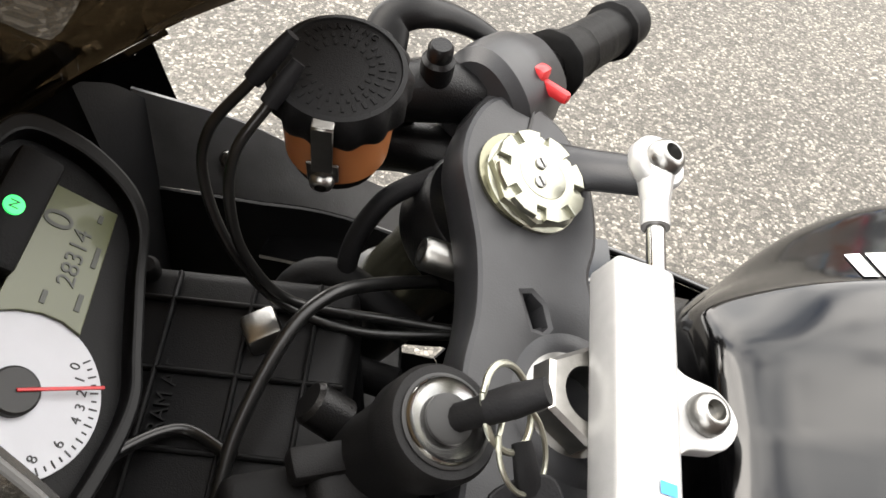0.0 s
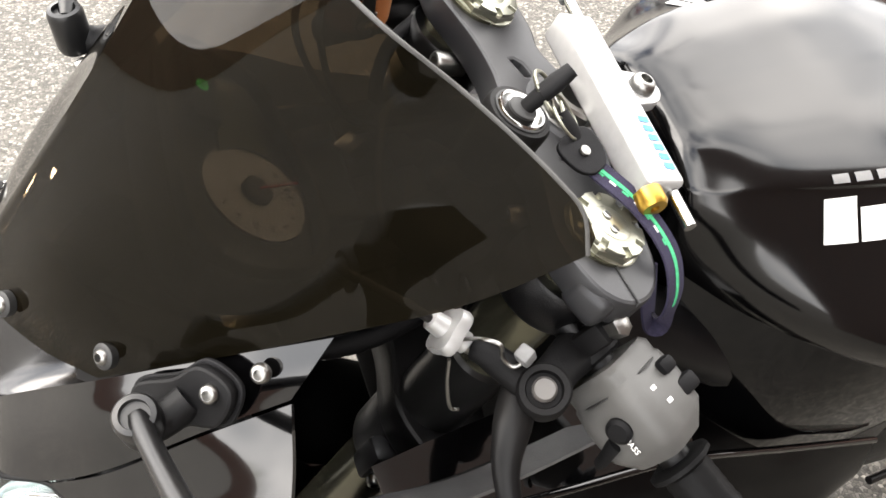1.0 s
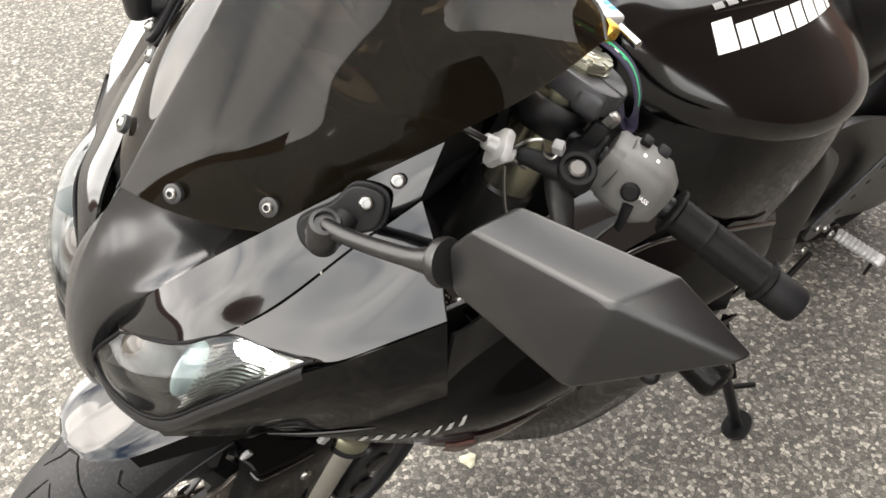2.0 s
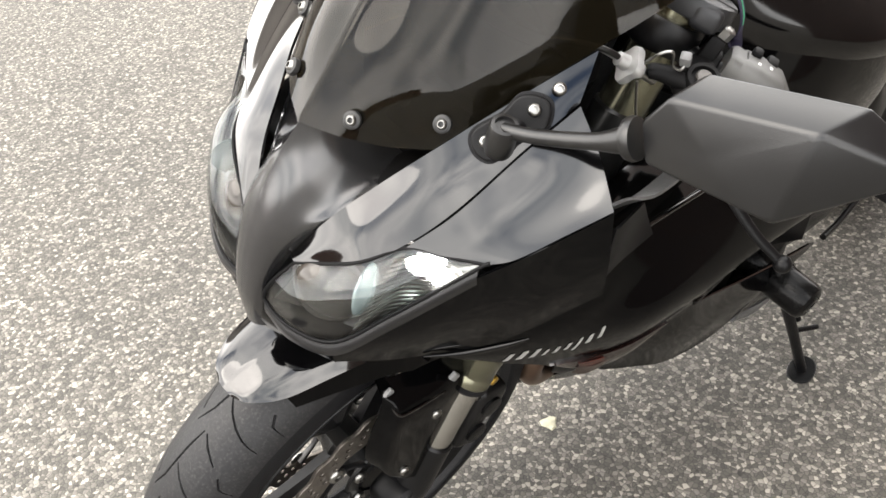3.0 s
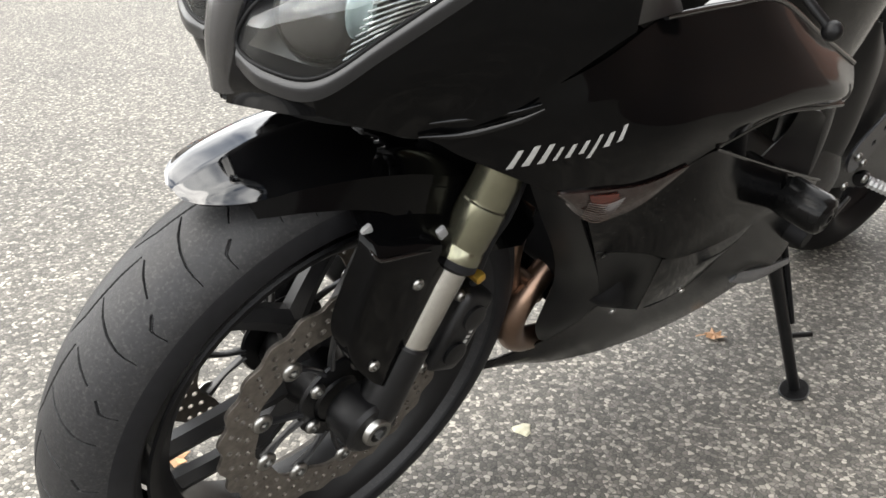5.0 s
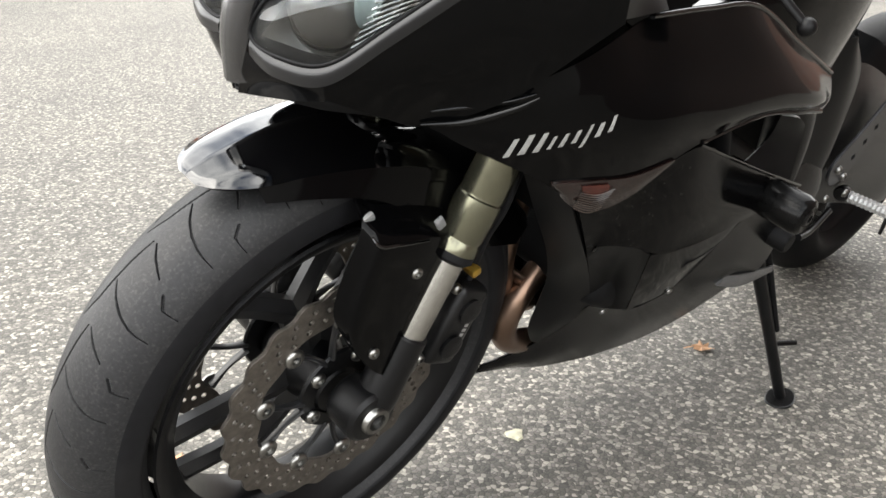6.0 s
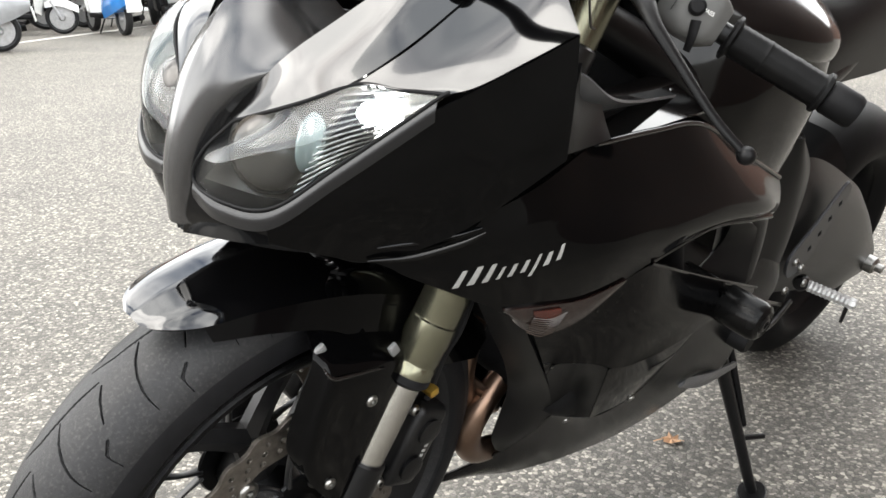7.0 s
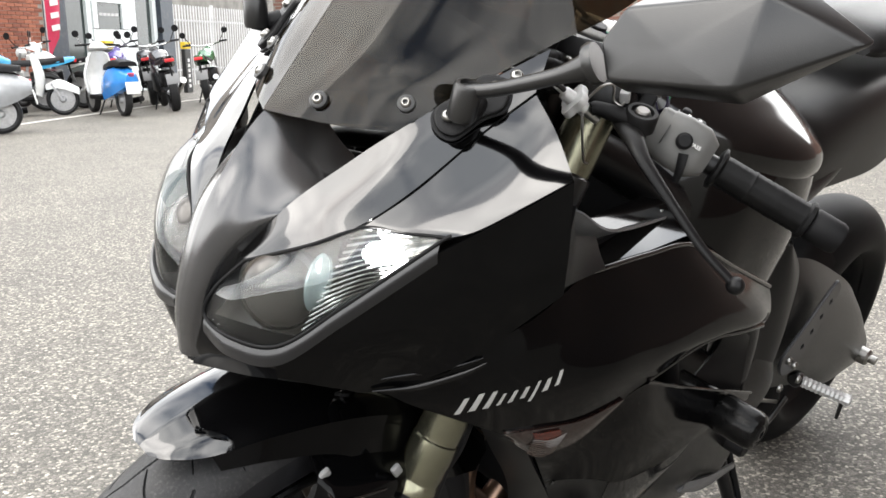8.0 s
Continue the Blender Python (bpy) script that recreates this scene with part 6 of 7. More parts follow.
bit("throttle_cable_guide", flip(tube([tuple(on_bar(0.180, 0.018, 0.0)), tuple(on_bar(0.178, 0.05, 0.012)), tuple(on_bar(0.165, 0.075, 0.02)), (-0.235, 0.118, 0.04)], [0.008, 0.0075, 0.006, 0.004], 12, 20)), RUBBER)

# -- mirrors --
def mirror_housing():
    """A six-cornered shell: its front corners, its rim corners behind them, and a crease to the outer end."""
    front = [(-0.082, 0.246, 0.106), (-0.084, 0.258, 0.134), (-0.096, 0.352, 0.166), (-0.143, 0.408, 0.146), (-0.080, 0.357, 0.103), (-0.078, 0.262, 0.082)]
    back = [(-0.108, 0.248, 0.112), (-0.112, 0.266, 0.149), (-0.136, 0.360, 0.174), (-0.154, 0.411, 0.150), (-0.116, 0.352, 0.090), (-0.108, 0.262, 0.072)]
    bm = bmesh.new()
    a, b = [bm.verts.new(p) for p in front], [bm.verts.new(p) for p in back]
    for k in range(6):
        bm.faces.new((a[k], a[(k + 1) % 6], b[(k + 1) % 6], b[k]))
    mid = bm.verts.new((-0.082, 0.300, 0.115))
    for k, n in ((0, 1), (1, 2), (2, 4), (4, 5), (5, 0)):
        bm.faces.new((a[k], a[n], mid))
    bm.faces.new((a[2], a[3], a[4]))
    bm.faces.new(b)
    bmesh.ops.recalc_face_normals(bm, faces=bm.faces)
    bmesh.ops.bevel(bm, geom=bm.edges[:], offset=0.0030, segments=3, profile=0.5, affect="EDGES", clamp_overlap=True)
    bm.verts.index_update()
    verts, faces = [tuple(v.co) for v in bm.verts], [tuple(v.index for v in f.verts) for f in bm.faces]
    bm.free()
    return verts, faces


PANEL_N = Vector((0.50, 0.52, 0.69)).normalized()
for side in (1, -1):
    def hand(shape):
        return shape if side == 1 else flip(shape)
    def across(v):
        return (v[0], v[1] * side, v[2])
    stay_pose = basis(across((-0.083, 0.1385, 0.0235)), across((-0.55, 0.25, 0.47)), across(tuple(PANEL_N.cross(Vector((-0.55, 0.25, 0.47))))))
    oval = [tuple(p) for p in spline([(-0.034, 0.0), (-0.026, -0.013), (0.0, -0.012), (0.020, -0.015), (0.034, 0.0), (0.020, 0.015), (0.0, 0.012), (-0.026, 0.013)], 48, True)]
    mirror = bit("mirror", hand(mirror_housing()), MIRROR, None, "black folding mirror on a round arm")
    bit("mirror_base", plate("mirror_base", [oval], 0.007, stay_pose, 0.002), PLASTIC, mirror)
    bit("base_gasket", plate("base_gasket", [[(x * 1.12, y * 1.2) for x, y in oval]], 0.003, stay_pose @ Matrix.Translation((0, 0, -0.004 if side == 1 else 0.004)), 0.0008), RUBBER, mirror)
    for p in ((-0.099, 0.144, 0.0375), (-0.065, 0.129, 0.010)):
        bit("base_bolt", bolt(across(tuple(Vector(p) + PANEL_N * 0.004)), across(PANEL_N), 0.0056, 0.005), STEEL, mirror)
    bit("knuckle", hand(lathe([(0.0115, -0.018), (0.0125, -0.014), (0.0122, 0.010), (0.0108, 0.013), (0.008, 0.0135), (0.0075, 0.0105), (0.0, 0.0105)], (-0.060, 0.149, 0.034), (0.1, 0.15, 1), 32)), MIRROR, mirror)
    bit("knuckle_foot", hand(tube([(-0.086, 0.140, 0.026), (-0.074, 0.145, 0.022), (-0.060, 0.149, 0.024)], [0.010, 0.010, 0.011], 12, 10)), PLASTIC, mirror)
    bit("mirror_arm", hand(tube([(-0.060, 0.150, 0.040), (-0.066, 0.180, 0.052), (-0.076, 0.222, 0.074), (-0.084, 0.246, 0.090)], [0.0062, 0.0060, 0.0066, 0.012], 16, 20)), MIRROR, mirror)
    bit("arm_collar", hand(lathe([(0.015, -0.004), (0.0165, 0.0), (0.0155, 0.004)], (-0.0835, 0.2445, 0.0895), (-0.2, 0.75, 0.5), 28)), MIRROR, mirror)
    bit("mirror_glass", hand(shell([[(-0.106, 0.268, 0.142), (-0.111, 0.268, 0.112), (-0.113, 0.268, 0.084)], [(-0.122, 0.340, 0.162), (-0.124, 0.340, 0.130), (-0.120, 0.340, 0.100)], [(-0.146, 0.392, 0.155), (-0.146, 0.392, 0.146), (-0.144, 0.392, 0.138)]], 12, 10, 0.002, (-1, -0.3, 0))), CHROME, mirror, "mirror glass")
    bit("panel_bolt", bolt(across((-0.124, 0.1455, 0.049)), across(PANEL_N), 0.0058, 0.005), STEEL, mirror)

# -- engine side: exhaust, signals, slider, stand, pegs --
for y, low in ((0.058, 0.0), (-0.058, 0.0)):
    bit("exhaust_header", tube([(-0.470, y, -0.500), (-0.436, y, -0.548), (-0.396, y, -0.590), (-0.368 + low, y, -0.632), (-0.366 + low, y * 0.95, -0.674), (-0.392, y * 0.9, -0.712), (-0.450, y * 0.8, -0.738), (-0.560, y * 0.8, -0.765)], [0.0170, 0.0185, 0.0185, 0.0195, 0.0205, 0.0190, 0.0185, 0.0185], 18, 48), COPPER, None, "heat-browned exhaust header pipe")
for y in (0.036, -0.036):
    bit("exhaust_header", tube([(-0.345, y, -0.440), (-0.343, y, -0.500), (-0.345, y, -0.560), (-0.362, y, -0.610), (-0.385, y, -0.650)], 0.0165, 16, 30), COPPER, None, "heat-browned exhaust header pipe")
bit("header_joint", tube([(-0.376, -0.06, -0.594), (-0.376, 0.062, -0.594)], 0.010, 14, 6), COPPER)
pair("radiator_shroud", shell([
    [(-0.150, 0.166, -0.298), (-0.168, 0.186, -0.308), (-0.191, 0.204, -0.322)],
    [(-0.226, 0.145, -0.385), (-0.225, 0.175, -0.375), (-0.220, 0.202, -0.360)],
    [(-0.302, 0.125, -0.471), (-0.302, 0.160, -0.462), (-0.294, 0.187, -0.443)],
    [(-0.345, 0.112, -0.538), (-0.356, 0.143, -0.532), (-0.362, 0.165, -0.517)],
    [(-0.363, 0.100, -0.601), (-0.395, 0.124, -0.604), (-0.423, 0.141, -0.597)],
    [(-0.382, 0.086, -0.659), (-0.408, 0.102, -0.660), (-0.431, 0.114, -0.652)],
    [(-0.417, 0.074, -0.706), (-0.422, 0.078, -0.709), (-0.427, 0.082, -0.709)]], 34, 16, 0.003, (0.3, 1, 0)), SHROUD, "dull black inner shroud")
signal = bit("signal_lamp", shell([
    [(-0.153, 0.2045, -0.2990), (-0.158, 0.2030, -0.3030), (-0.164, 0.2000, -0.3080)],
    [(-0.171, 0.2155, -0.2955), (-0.180, 0.2150, -0.3130), (-0.194, 0.2080, -0.3330)],
    [(-0.199, 0.2290, -0.2920), (-0.207, 0.2290, -0.3150), (-0.217, 0.2220, -0.3370)],
    [(-0.238, 0.2415, -0.2890), (-0.241, 0.2425, -0.3020), (-0.245, 0.2400, -0.3160)],
    [(-0.286, 0.2525, -0.2745), (-0.287, 0.2525, -0.2755), (-0.288, 0.2520, -0.2770)]], 30, 14, 0.005, (0, 1, 0)), SIGNAL, None, "flush dark smoked signal lamp with a reddish bulb")
bit("signal_bulb", shell([
    [(-0.180, 0.2215, -0.2985), (-0.183, 0.2222, -0.3040), (-0.187, 0.2215, -0.3095)],
    [(-0.192, 0.2278, -0.2970), (-0.195, 0.2285, -0.3050), (-0.199, 0.2272, -0.3130)],
    [(-0.208, 0.2342, -0.2955), (-0.210, 0.2350, -0.3010), (-0.212, 0.2345, -0.3070)]], 14, 10, 0.0012, (0, 1, 0)), SIGNALCORE, signal, "reddish bulb behind the lens")
for k in range(9):
    u = k / 8
    a = np.array((-0.183 - 0.004 * u, 0.2212 - 0.006 * u, -0.307 - 0.022 * u))
    b = np.array((-0.216 - 0.002 * u, 0.2372 - 0.010 * u, -0.301 - 0.031 * u))
    bit("signal_rib", tube([tuple(a), tuple((a + b) / 2 + (0.0, 0.0015, -0.004)), tuple(b)], 0.0006, 6, 10), SIGNALRIB, signal)
slid = bit("frame_slider", lathe([(0.025, 0.190), (0.025, 0.246), (0.0225, 0.250), (0.0225, 0.256), (0.0262, 0.258), (0.027, 0.264), (0.027, 0.306), (0.0245, 0.313), (0.018, 0.317), (0.014, 0.315)], (-0.562, 0, -0.384), (0, 1, 0), 40), NYLON, None, "round black crash bobbin")
bit("slider_bolt", bolt((-0.562, 0.314, -0.384), (0, 1, 0), 0.012, 0.004), CASTING, slid)
bit("slider_stub", lathe([(0.017, 0.150), (0.017, 0.262), (0.014, 0.266)], (-0.700, 0, -0.495), (0, 1, 0), 24), DARK)
FOOT = Vector((-0.938, 0.301, -0.889))
KNEE = Vector((-0.826, 0.188, -0.610))
down = (FOOT - KNEE).normalized()
stand = bit("side_stand", tube([tuple(KNEE), tuple((KNEE + FOOT) / 2), tuple(FOOT - down * 0.004)], [0.013, 0.0105, 0.010], 14, 14), CASTING, None, "black steel side stand")
ground_up = BIKE.to_3x3().inverted() @ Vector((0, 0, 1))
pad = [tuple(p) for p in spline([(-0.038, -0.012), (-0.010, -0.024), (0.026, -0.018), (0.036, 0.004), (0.020, 0.022), (-0.012, 0.022), (-0.036, 0.010)], 40, True)]
bit("stand_pad", plate("stand_pad", [pad], 0.008, Matrix.Translation(FOOT - ground_up * 0.003) @ basis((0, 0, 0), Vector((1, 0.2, 0)) - ground_up * ground_up.dot(Vector((1, 0.2, 0))), ground_up.cross(Vector((1, 0.2, 0)))), 0.002), CASTING, stand, "flat stand foot")
bit("stand_spring", tube([tuple(KNEE + Vector((-0.012, 0.006, 0.02))), tuple(KNEE + down * 0.16 + Vector((-0.016, 0.006, 0)))], 0.006, 10, 8), DARK, stand)
bit("stand_tang", tube([tuple(KNEE + down * 0.19), tuple(KNEE + down * 0.195 + Vector((-0.045, 0.022, 0.006)))], 0.005, 10, 6), CASTING, stand)
bit("stand_bracket", rbox((0.08, 0.03, 0.07), pose(-0.81, 0.165, -0.585, 0, 20, 0), 0.01), CASTING, stand)
plate_out = [tuple(p) for p in spline([(-1.000, -0.478), (-1.060, -0.424), (-1.128, -0.361), (-1.150, -0.360), (-1.166, -0.384), (-1.128, -0.446), (-1.088, -0.508), (-1.030, -0.522)], 80, True)]
holes = [[(-1.139 + 0.021 * k + dx, -0.396 - 0.026 * k + dz) for dx, dz in ((-0.010, -0.003), (-0.002, 0.008), (0.010, 0.003), (0.002, -0.008))] for k in range(4)]
carrier = bit("rearset_plate", plate("rearset_plate", [plate_out] + holes, 0.006, basis((0, 0.178, 0), (1, 0, 0), (0, 0, 1)), 0.001), CLAMP, None, "dark alloy footrest plate with slots")
peg0, peg1 = Vector((-1.150, 0.172, -0.572)), Vector((-1.172, 0.272, -0.572))
peg = bit("footpeg", lathe([(0.011, 0.0), (0.0125, 0.004)] + [(0.0118 if k % 2 else 0.0100, 0.012 + 0.0042 * k) for k in range(20)] + [(0.0105, 0.100), (0.006, 0.104)], tuple(peg0), peg1 - peg0, 24, wave=lambda a, j: 1 + 0.06 * math.cos(8 * a)), ALLOY, None, "knurled silver footpeg")
bit("peg_feeler", tube([tuple(peg1 + Vector((0, -0.014, -0.006))), tuple(peg1 + Vector((0, -0.012, -0.045)))], [0.0045, 0.0035], 10, 6), CASTING, peg)
bit("peg_hinge", lathe([(0.012, -0.012), (0.015, -0.008), (0.015, 0.008), (0.012, 0.012)], (-1.150, 0.172, -0.572), (1, 0, 0), 20), CASTING, peg)
for dx, dz in ((0.055, 0.010), (0.015, -0.012), (-0.04, -0.06), (0.05, -0.05)):
    bit("rearset_bolt", bolt((-1.085 + dx, 0.181, -0.500 + dz), (0, 1, 0), 0.008, 0.006), STEEL, carrier)
bit("gear_lever", tube([(-1.08, 0.185, -0.585), (-1.00, 0.195, -0.600), (-0.94, 0.20, -0.595)], 0.006, 10, 12), CASTING)
bit("shift_rod", tube([(-1.06, 0.178, -0.59), (-0.92, 0.172, -0.54)], 0.004, 8, 6), STEEL)
bit("drive_chain", tube([(-0.93, 0.118, -0.535), (-1.2, 0.118, -0.575), (-1.50, 0.118, -0.60)], 0.008, 8, 20), DARK)
bit("sprocket_cover", shell([[(-0.86, 0.17, -0.46), (-0.85, 0.185, -0.52), (-0.86, 0.17, -0.60)], [(-0.94, 0.17, -0.44), (-0.95, 0.19, -0.52), (-0.94, 0.17, -0.61)], [(-1.00, 0.15, -0.47), (-1.02, 0.165, -0.52), (-1.00, 0.15, -0.59)]], 16, 14, 0.004, (0, 1, 0)), CASTING)
bit("axle_nut", lathe([(0.02, 0.14), (0.02, 0.185), (0.016, 0.19), (0.010, 0.19), (0.010, 0.205)], (-1.565, 0, -0.640), (0, 1, 0), 24), STEEL, None, "steel rear axle nut")
bit("rear_hugger", shell([[(-1.22, 0, -0.46), (-1.225, 0.06, -0.47), (-1.24, 0.10, -0.52)], [(-1.27, 0, -0.39), (-1.28, 0.06, -0.40), (-1.30, 0.10, -0.45)], [(-1.34, 0, -0.335), (-1.345, 0.06, -0.345), (-1.37, 0.10, -0.40)]], 16, 14, 0.003, (0, 0, 1), both=True), MATTE)
pair("frame_end", shell([
    [(-0.818, 0.165, -0.230), (-0.835, 0.180, -0.226), (-0.852, 0.168, -0.222)],
    [(-0.811, 0.170, -0.320), (-0.880, 0.187, -0.312), (-0.946, 0.170, -0.303)],
    [(-0.870, 0.170, -0.430), (-0.930, 0.184, -0.420), (-0.985, 0.168, -0.410)],
    [(-0.930, 0.160, -0.535), (-0.975, 0.172, -0.525), (-1.015, 0.160, -0.510)]], 24, 14, 0.02, (0, 1, 0)), MATTE, "satin black frame end")
pair("panel_inner_strut", shell([
    [(-0.60, 0.215, -0.295), (-0.635, 0.225, -0.300), (-0.665, 0.225, -0.315)],
    [(-0.625, 0.200, -0.345), (-0.655, 0.215, -0.345), (-0.680, 0.225, -0.350)],
    [(-0.560, 0.200, -0.385), (-0.620, 0.215, -0.395), (-0.675, 0.235, -0.400)]], 16, 12, 0.004, (0, 1, 0)), MATTE)
bit("cooling_pipe", tube([(-0.40, 0.150, -0.16), (-0.46, 0.19, -0.27), (-0.52, 0.19, -0.36)], 0.018, 12, 14), DARK)
# pale pieces stand in for bright reflections where fender and cover meet
for size, at, tilt in (((0.013, 0.006, 0.010), (-0.024, 0.095, -0.369), 30), ((0.024, 0.004, 0.004), (-0.051, 0.101, -0.385), -8), ((0.011, 0.006, 0.015), (-0.107, 0.116, -0.385), 35)):
    pair("fender_glint", rbox(size, pose(*at, 0, tilt, 0), 0.002), GREYPRINT, "small pale piece imitating a reflection under the fender")

# panel fins and edge blades below the flank
pair("fairing_fin", tube([(-0.022, 0.141, -0.242), (-0.052, 0.166, -0.232), (-0.080, 0.192, -0.212), (-0.093, 0.207, -0.196)], [0.0012, 0.0034, 0.0032, 0.001], 10, 24), GLOSS)
pair("fairing_fin", tube([(-0.026, 0.146, -0.227), (-0.056, 0.167, -0.217), (-0.082, 0.184, -0.208), (-0.100, 0.197, -0.198)], [0.0012, 0.0032, 0.0030, 0.001], 10, 24), GLOSS)
# glossy floor of the inner duct between the cheek and the side panel
pair("duct_floor", shell([
    [(-0.200, 0.150, -0.130), (-0.204, 0.176, -0.137), (-0.210, 0.2015, -0.144)],
    [(-0.270, 0.142, -0.122), (-0.270, 0.172, -0.130), (-0.270, 0.2015, -0.138)],
    [(-0.350, 0.136, -0.113), (-0.350, 0.170, -0.122), (-0.350, 0.2030, -0.131)],
    [(-0.440, 0.134, -0.106), (-0.440, 0.170, -0.115), (-0.440, 0.2040, -0.125)]], 24, 10, 0.003, (0, 0.1, 1)), BRIGHTBLACK)
# inner side sheet behind the cheek panel, up to the frame
bit("side_infill", shell([
    [(-0.125, 0.236, -0.035), (-0.130, 0.235, -0.080), (-0.132, 0.235, -0.118)],
    [(-0.165, 0.218, -0.075), (-0.168, 0.222, -0.100), (-0.170, 0.226, -0.122)],
    [(-0.230, 0.200, -0.096), (-0.230, 0.208, -0.108), (-0.230, 0.220, -0.122)]], 16, 10, 0.003, (0, 1, 0.3)), MATTE)

for at in ((-0.437, 0.158, -0.598), (-0.500, 0.209, -0.550)):
    bit("belly_screw", bolt(at, (0, 0.9, -0.4), 0.005, 0.003), STEEL)

pair("belly_fin", shell([
    [(-0.628, 0.220, -0.578), (-0.634, 0.222, -0.571), (-0.640, 0.220, -0.564)],
    [(-0.700, 0.226, -0.600), (-0.704, 0.228, -0.589), (-0.708, 0.226, -0.578)],
    [(-0.835, 0.218, -0.622), (-0.834, 0.219, -0.616), (-0.832, 0.218, -0.609)]], 16, 8, 0.004, (0, 1, 0)), LEDGE, "pale grey blade at the fairing's lower end")

# prints: plain slanted strokes in the place of the lettering
SIDE_PRINT = basis((-0.142 + 0.045, 0.2115 + 0.0854, -0.238 - 0.0068), (-0.80, 0.45, 0.36), (0.15, 0, 1))
if (SIDE_PRINT.to_3x3() @ Vector((0, 0, 1))).y < 0:
    SIDE_PRINT = SIDE_PRINT @ Matrix.Rotation(math.pi, 4, "Y")
strokes = []
x = -0.056
for w, h0_, h1_ in ((0.006, -0.011, 0.011), (0.007, -0.010, 0.013), (0.006, -0.010, 0.012), (0.004, -0.009, 0.006), (0.005, -0.009, 0.006), (0.005, -0.008, 0.006), (0.004, -0.016, 0.008), (0.006, -0.008, 0.006), (0.005, -0.007, 0.008)):
    strokes.append([(x + 0.55 * h0_, h0_), (x + w + 0.55 * h0_, h0_), (x + w * 0.8 + 0.55 * h1_, h1_), (x + 0.55 * h1_, h1_)])
    x += w + 0.0068
SX = 1 if (SIDE_PRINT.to_3x3() @ Vector((1, 0, 0))).x < 0 else -1
strokes = [[(SX * a, b) for a, b in loop] for loop in strokes]
decal("side_print", side_panel, strokes, SIDE_PRINT, SILVER, side_panel, "silver brush-style print", lift=0.0008)

for side in (1, -1):
    tp = basis((-0.60, side * 0.40, 0.130), (-side, 0, 0), (0, side * -0.45, 1))
    letters, x = [], 0.0
    for w, tall in (((0.026, 1.0), (0.021, 0.74), (0.030, 0.74), (0.021, 0.74), (0.019, 0.74), (0.021, 0.74), (0.024, 1.0), (0.009, 1.0))):
        h = 0.029 * tall
        lean = h * 0.14
        letters.append([(x, 0), (x + w, 0), (x + w + lean, h), (x + lean, h)])
        x += w + 0.003
    decal("tank_print", tank, [[(a - (0.070 if side == 1 else x - 0.070), b) for a, b in loop] for loop in letters], tp, WHITE, tank, "white block print", lift=0.0008)
    grey = [[(-0.06 + 0.018 * k, 0.040), (-0.047 + 0.018 * k, 0.040), (-0.047 + 0.018 * k, 0.045), (-0.06 + 0.018 * k, 0.045)] for k in range(5)]
    if side == -1:
        grey = [[(-a, b) for a, b in reversed(loop)] for loop in grey]
    decal("tank_print_fine", tank, grey, tp, GREYPRINT, tank, lift=0.0008)

# ---- key, ring and strap hanging from the ignition lock ----
def place_thing(name, label, category, at):
    """A thing that hangs on the motorcycle, built in the motorcycle's frame about the point at."""
    return thing(name, label, category, place=BIKE @ HOME @ Matrix.Translation(at)), Matrix.Translation(-Vector(at))


key, off = place_thing("ignition_key", "black-headed key standing in the ignition lock", "key", tuple(IGN + IGN_AXIS * 0.014))
K0 = IGN + IGN_AXIS * 0.010
K1 = Vector((-0.341, 0.026, 0.114))
part("blade", moved(tube([tuple(K0), tuple(K0 + (K1 - K0) * 0.45)], [0.0055, 0.0060], 12, 5, squash=0.7), off), DARK, key)
part("head", moved(tube([tuple(K0 + (K1 - K0) * 0.42), tuple(K0 + (K1 - K0) * 0.7), tuple(K1)], [0.0062, 0.0066, 0.0052], 14, 10, squash=0.8), off), RUBBER, key)
ringkey, off = place_thing("key_ring", "split steel ring through the key head", "key ring", (-0.331, 0.026, 0.092))
loop = [(-0.331 + 0.013 * math.cos(a) * 0.85, 0.026 + 0.015 * math.sin(a), 0.094 + 0.010 * math.cos(a) - 0.004 * math.sin(a)) for a in (2 * math.pi * k / 12 for k in range(13))]
part("ring", moved(tube(loop, 0.0014, 8, 60), off), CAPNUT, ringkey)
part("ring", moved(tube([(x - 0.008, y + 0.012, z - 0.008) for x, y, z in loop], 0.0011, 8, 60), off), CAPNUT, ringkey)
strap, off = place_thing("key_strap", "navy woven wrist strap with a green stripe hanging from the key", "strap", (-0.345, 0.060, 0.074))
ribbon = spline([(-0.344, 0.054, 0.074), (-0.352, 0.070, 0.070), (-0.372, 0.098, 0.062), (-0.384, 0.128, 0.050), (-0.388, 0.146, 0.028), (-0.386, 0.152, 0.006), (-0.380, 0.150, -0.002), (-0.376, 0.143, 0.012), (-0.374, 0.130, 0.036)], 60)


def band(line, w0, w1, thick, lift=0.0, twist=None):
    """A flat woven band along a line, between the widths w0 and w1 to its side."""
    verts, faces = [], []
    t = np.gradient(np.array(line), axis=0)
    for p, d in zip(line, t):
        d = d / np.linalg.norm(d)
        nrm = np.array((-0.30, 0.35, 0.88))
        nrm = nrm - d * (nrm @ d)
        nrm /= np.linalg.norm(nrm)
        side = np.cross(d, nrm)
        for w, h in ((w0, lift), (w1, lift), (w1, lift - thick), (w0, lift - thick)):
            verts.append(tuple(p + side * w + nrm * h))
    n = len(line)
    for i in range(n - 1):
        for k in range(4):
            faces.append((i * 4 + k, i * 4 + (k + 1) % 4, (i + 1) * 4 + (k + 1) % 4, (i + 1) * 4 + k))
    faces += [(0, 1, 2, 3), tuple(range((n - 1) * 4, n * 4))]
    return verts, faces


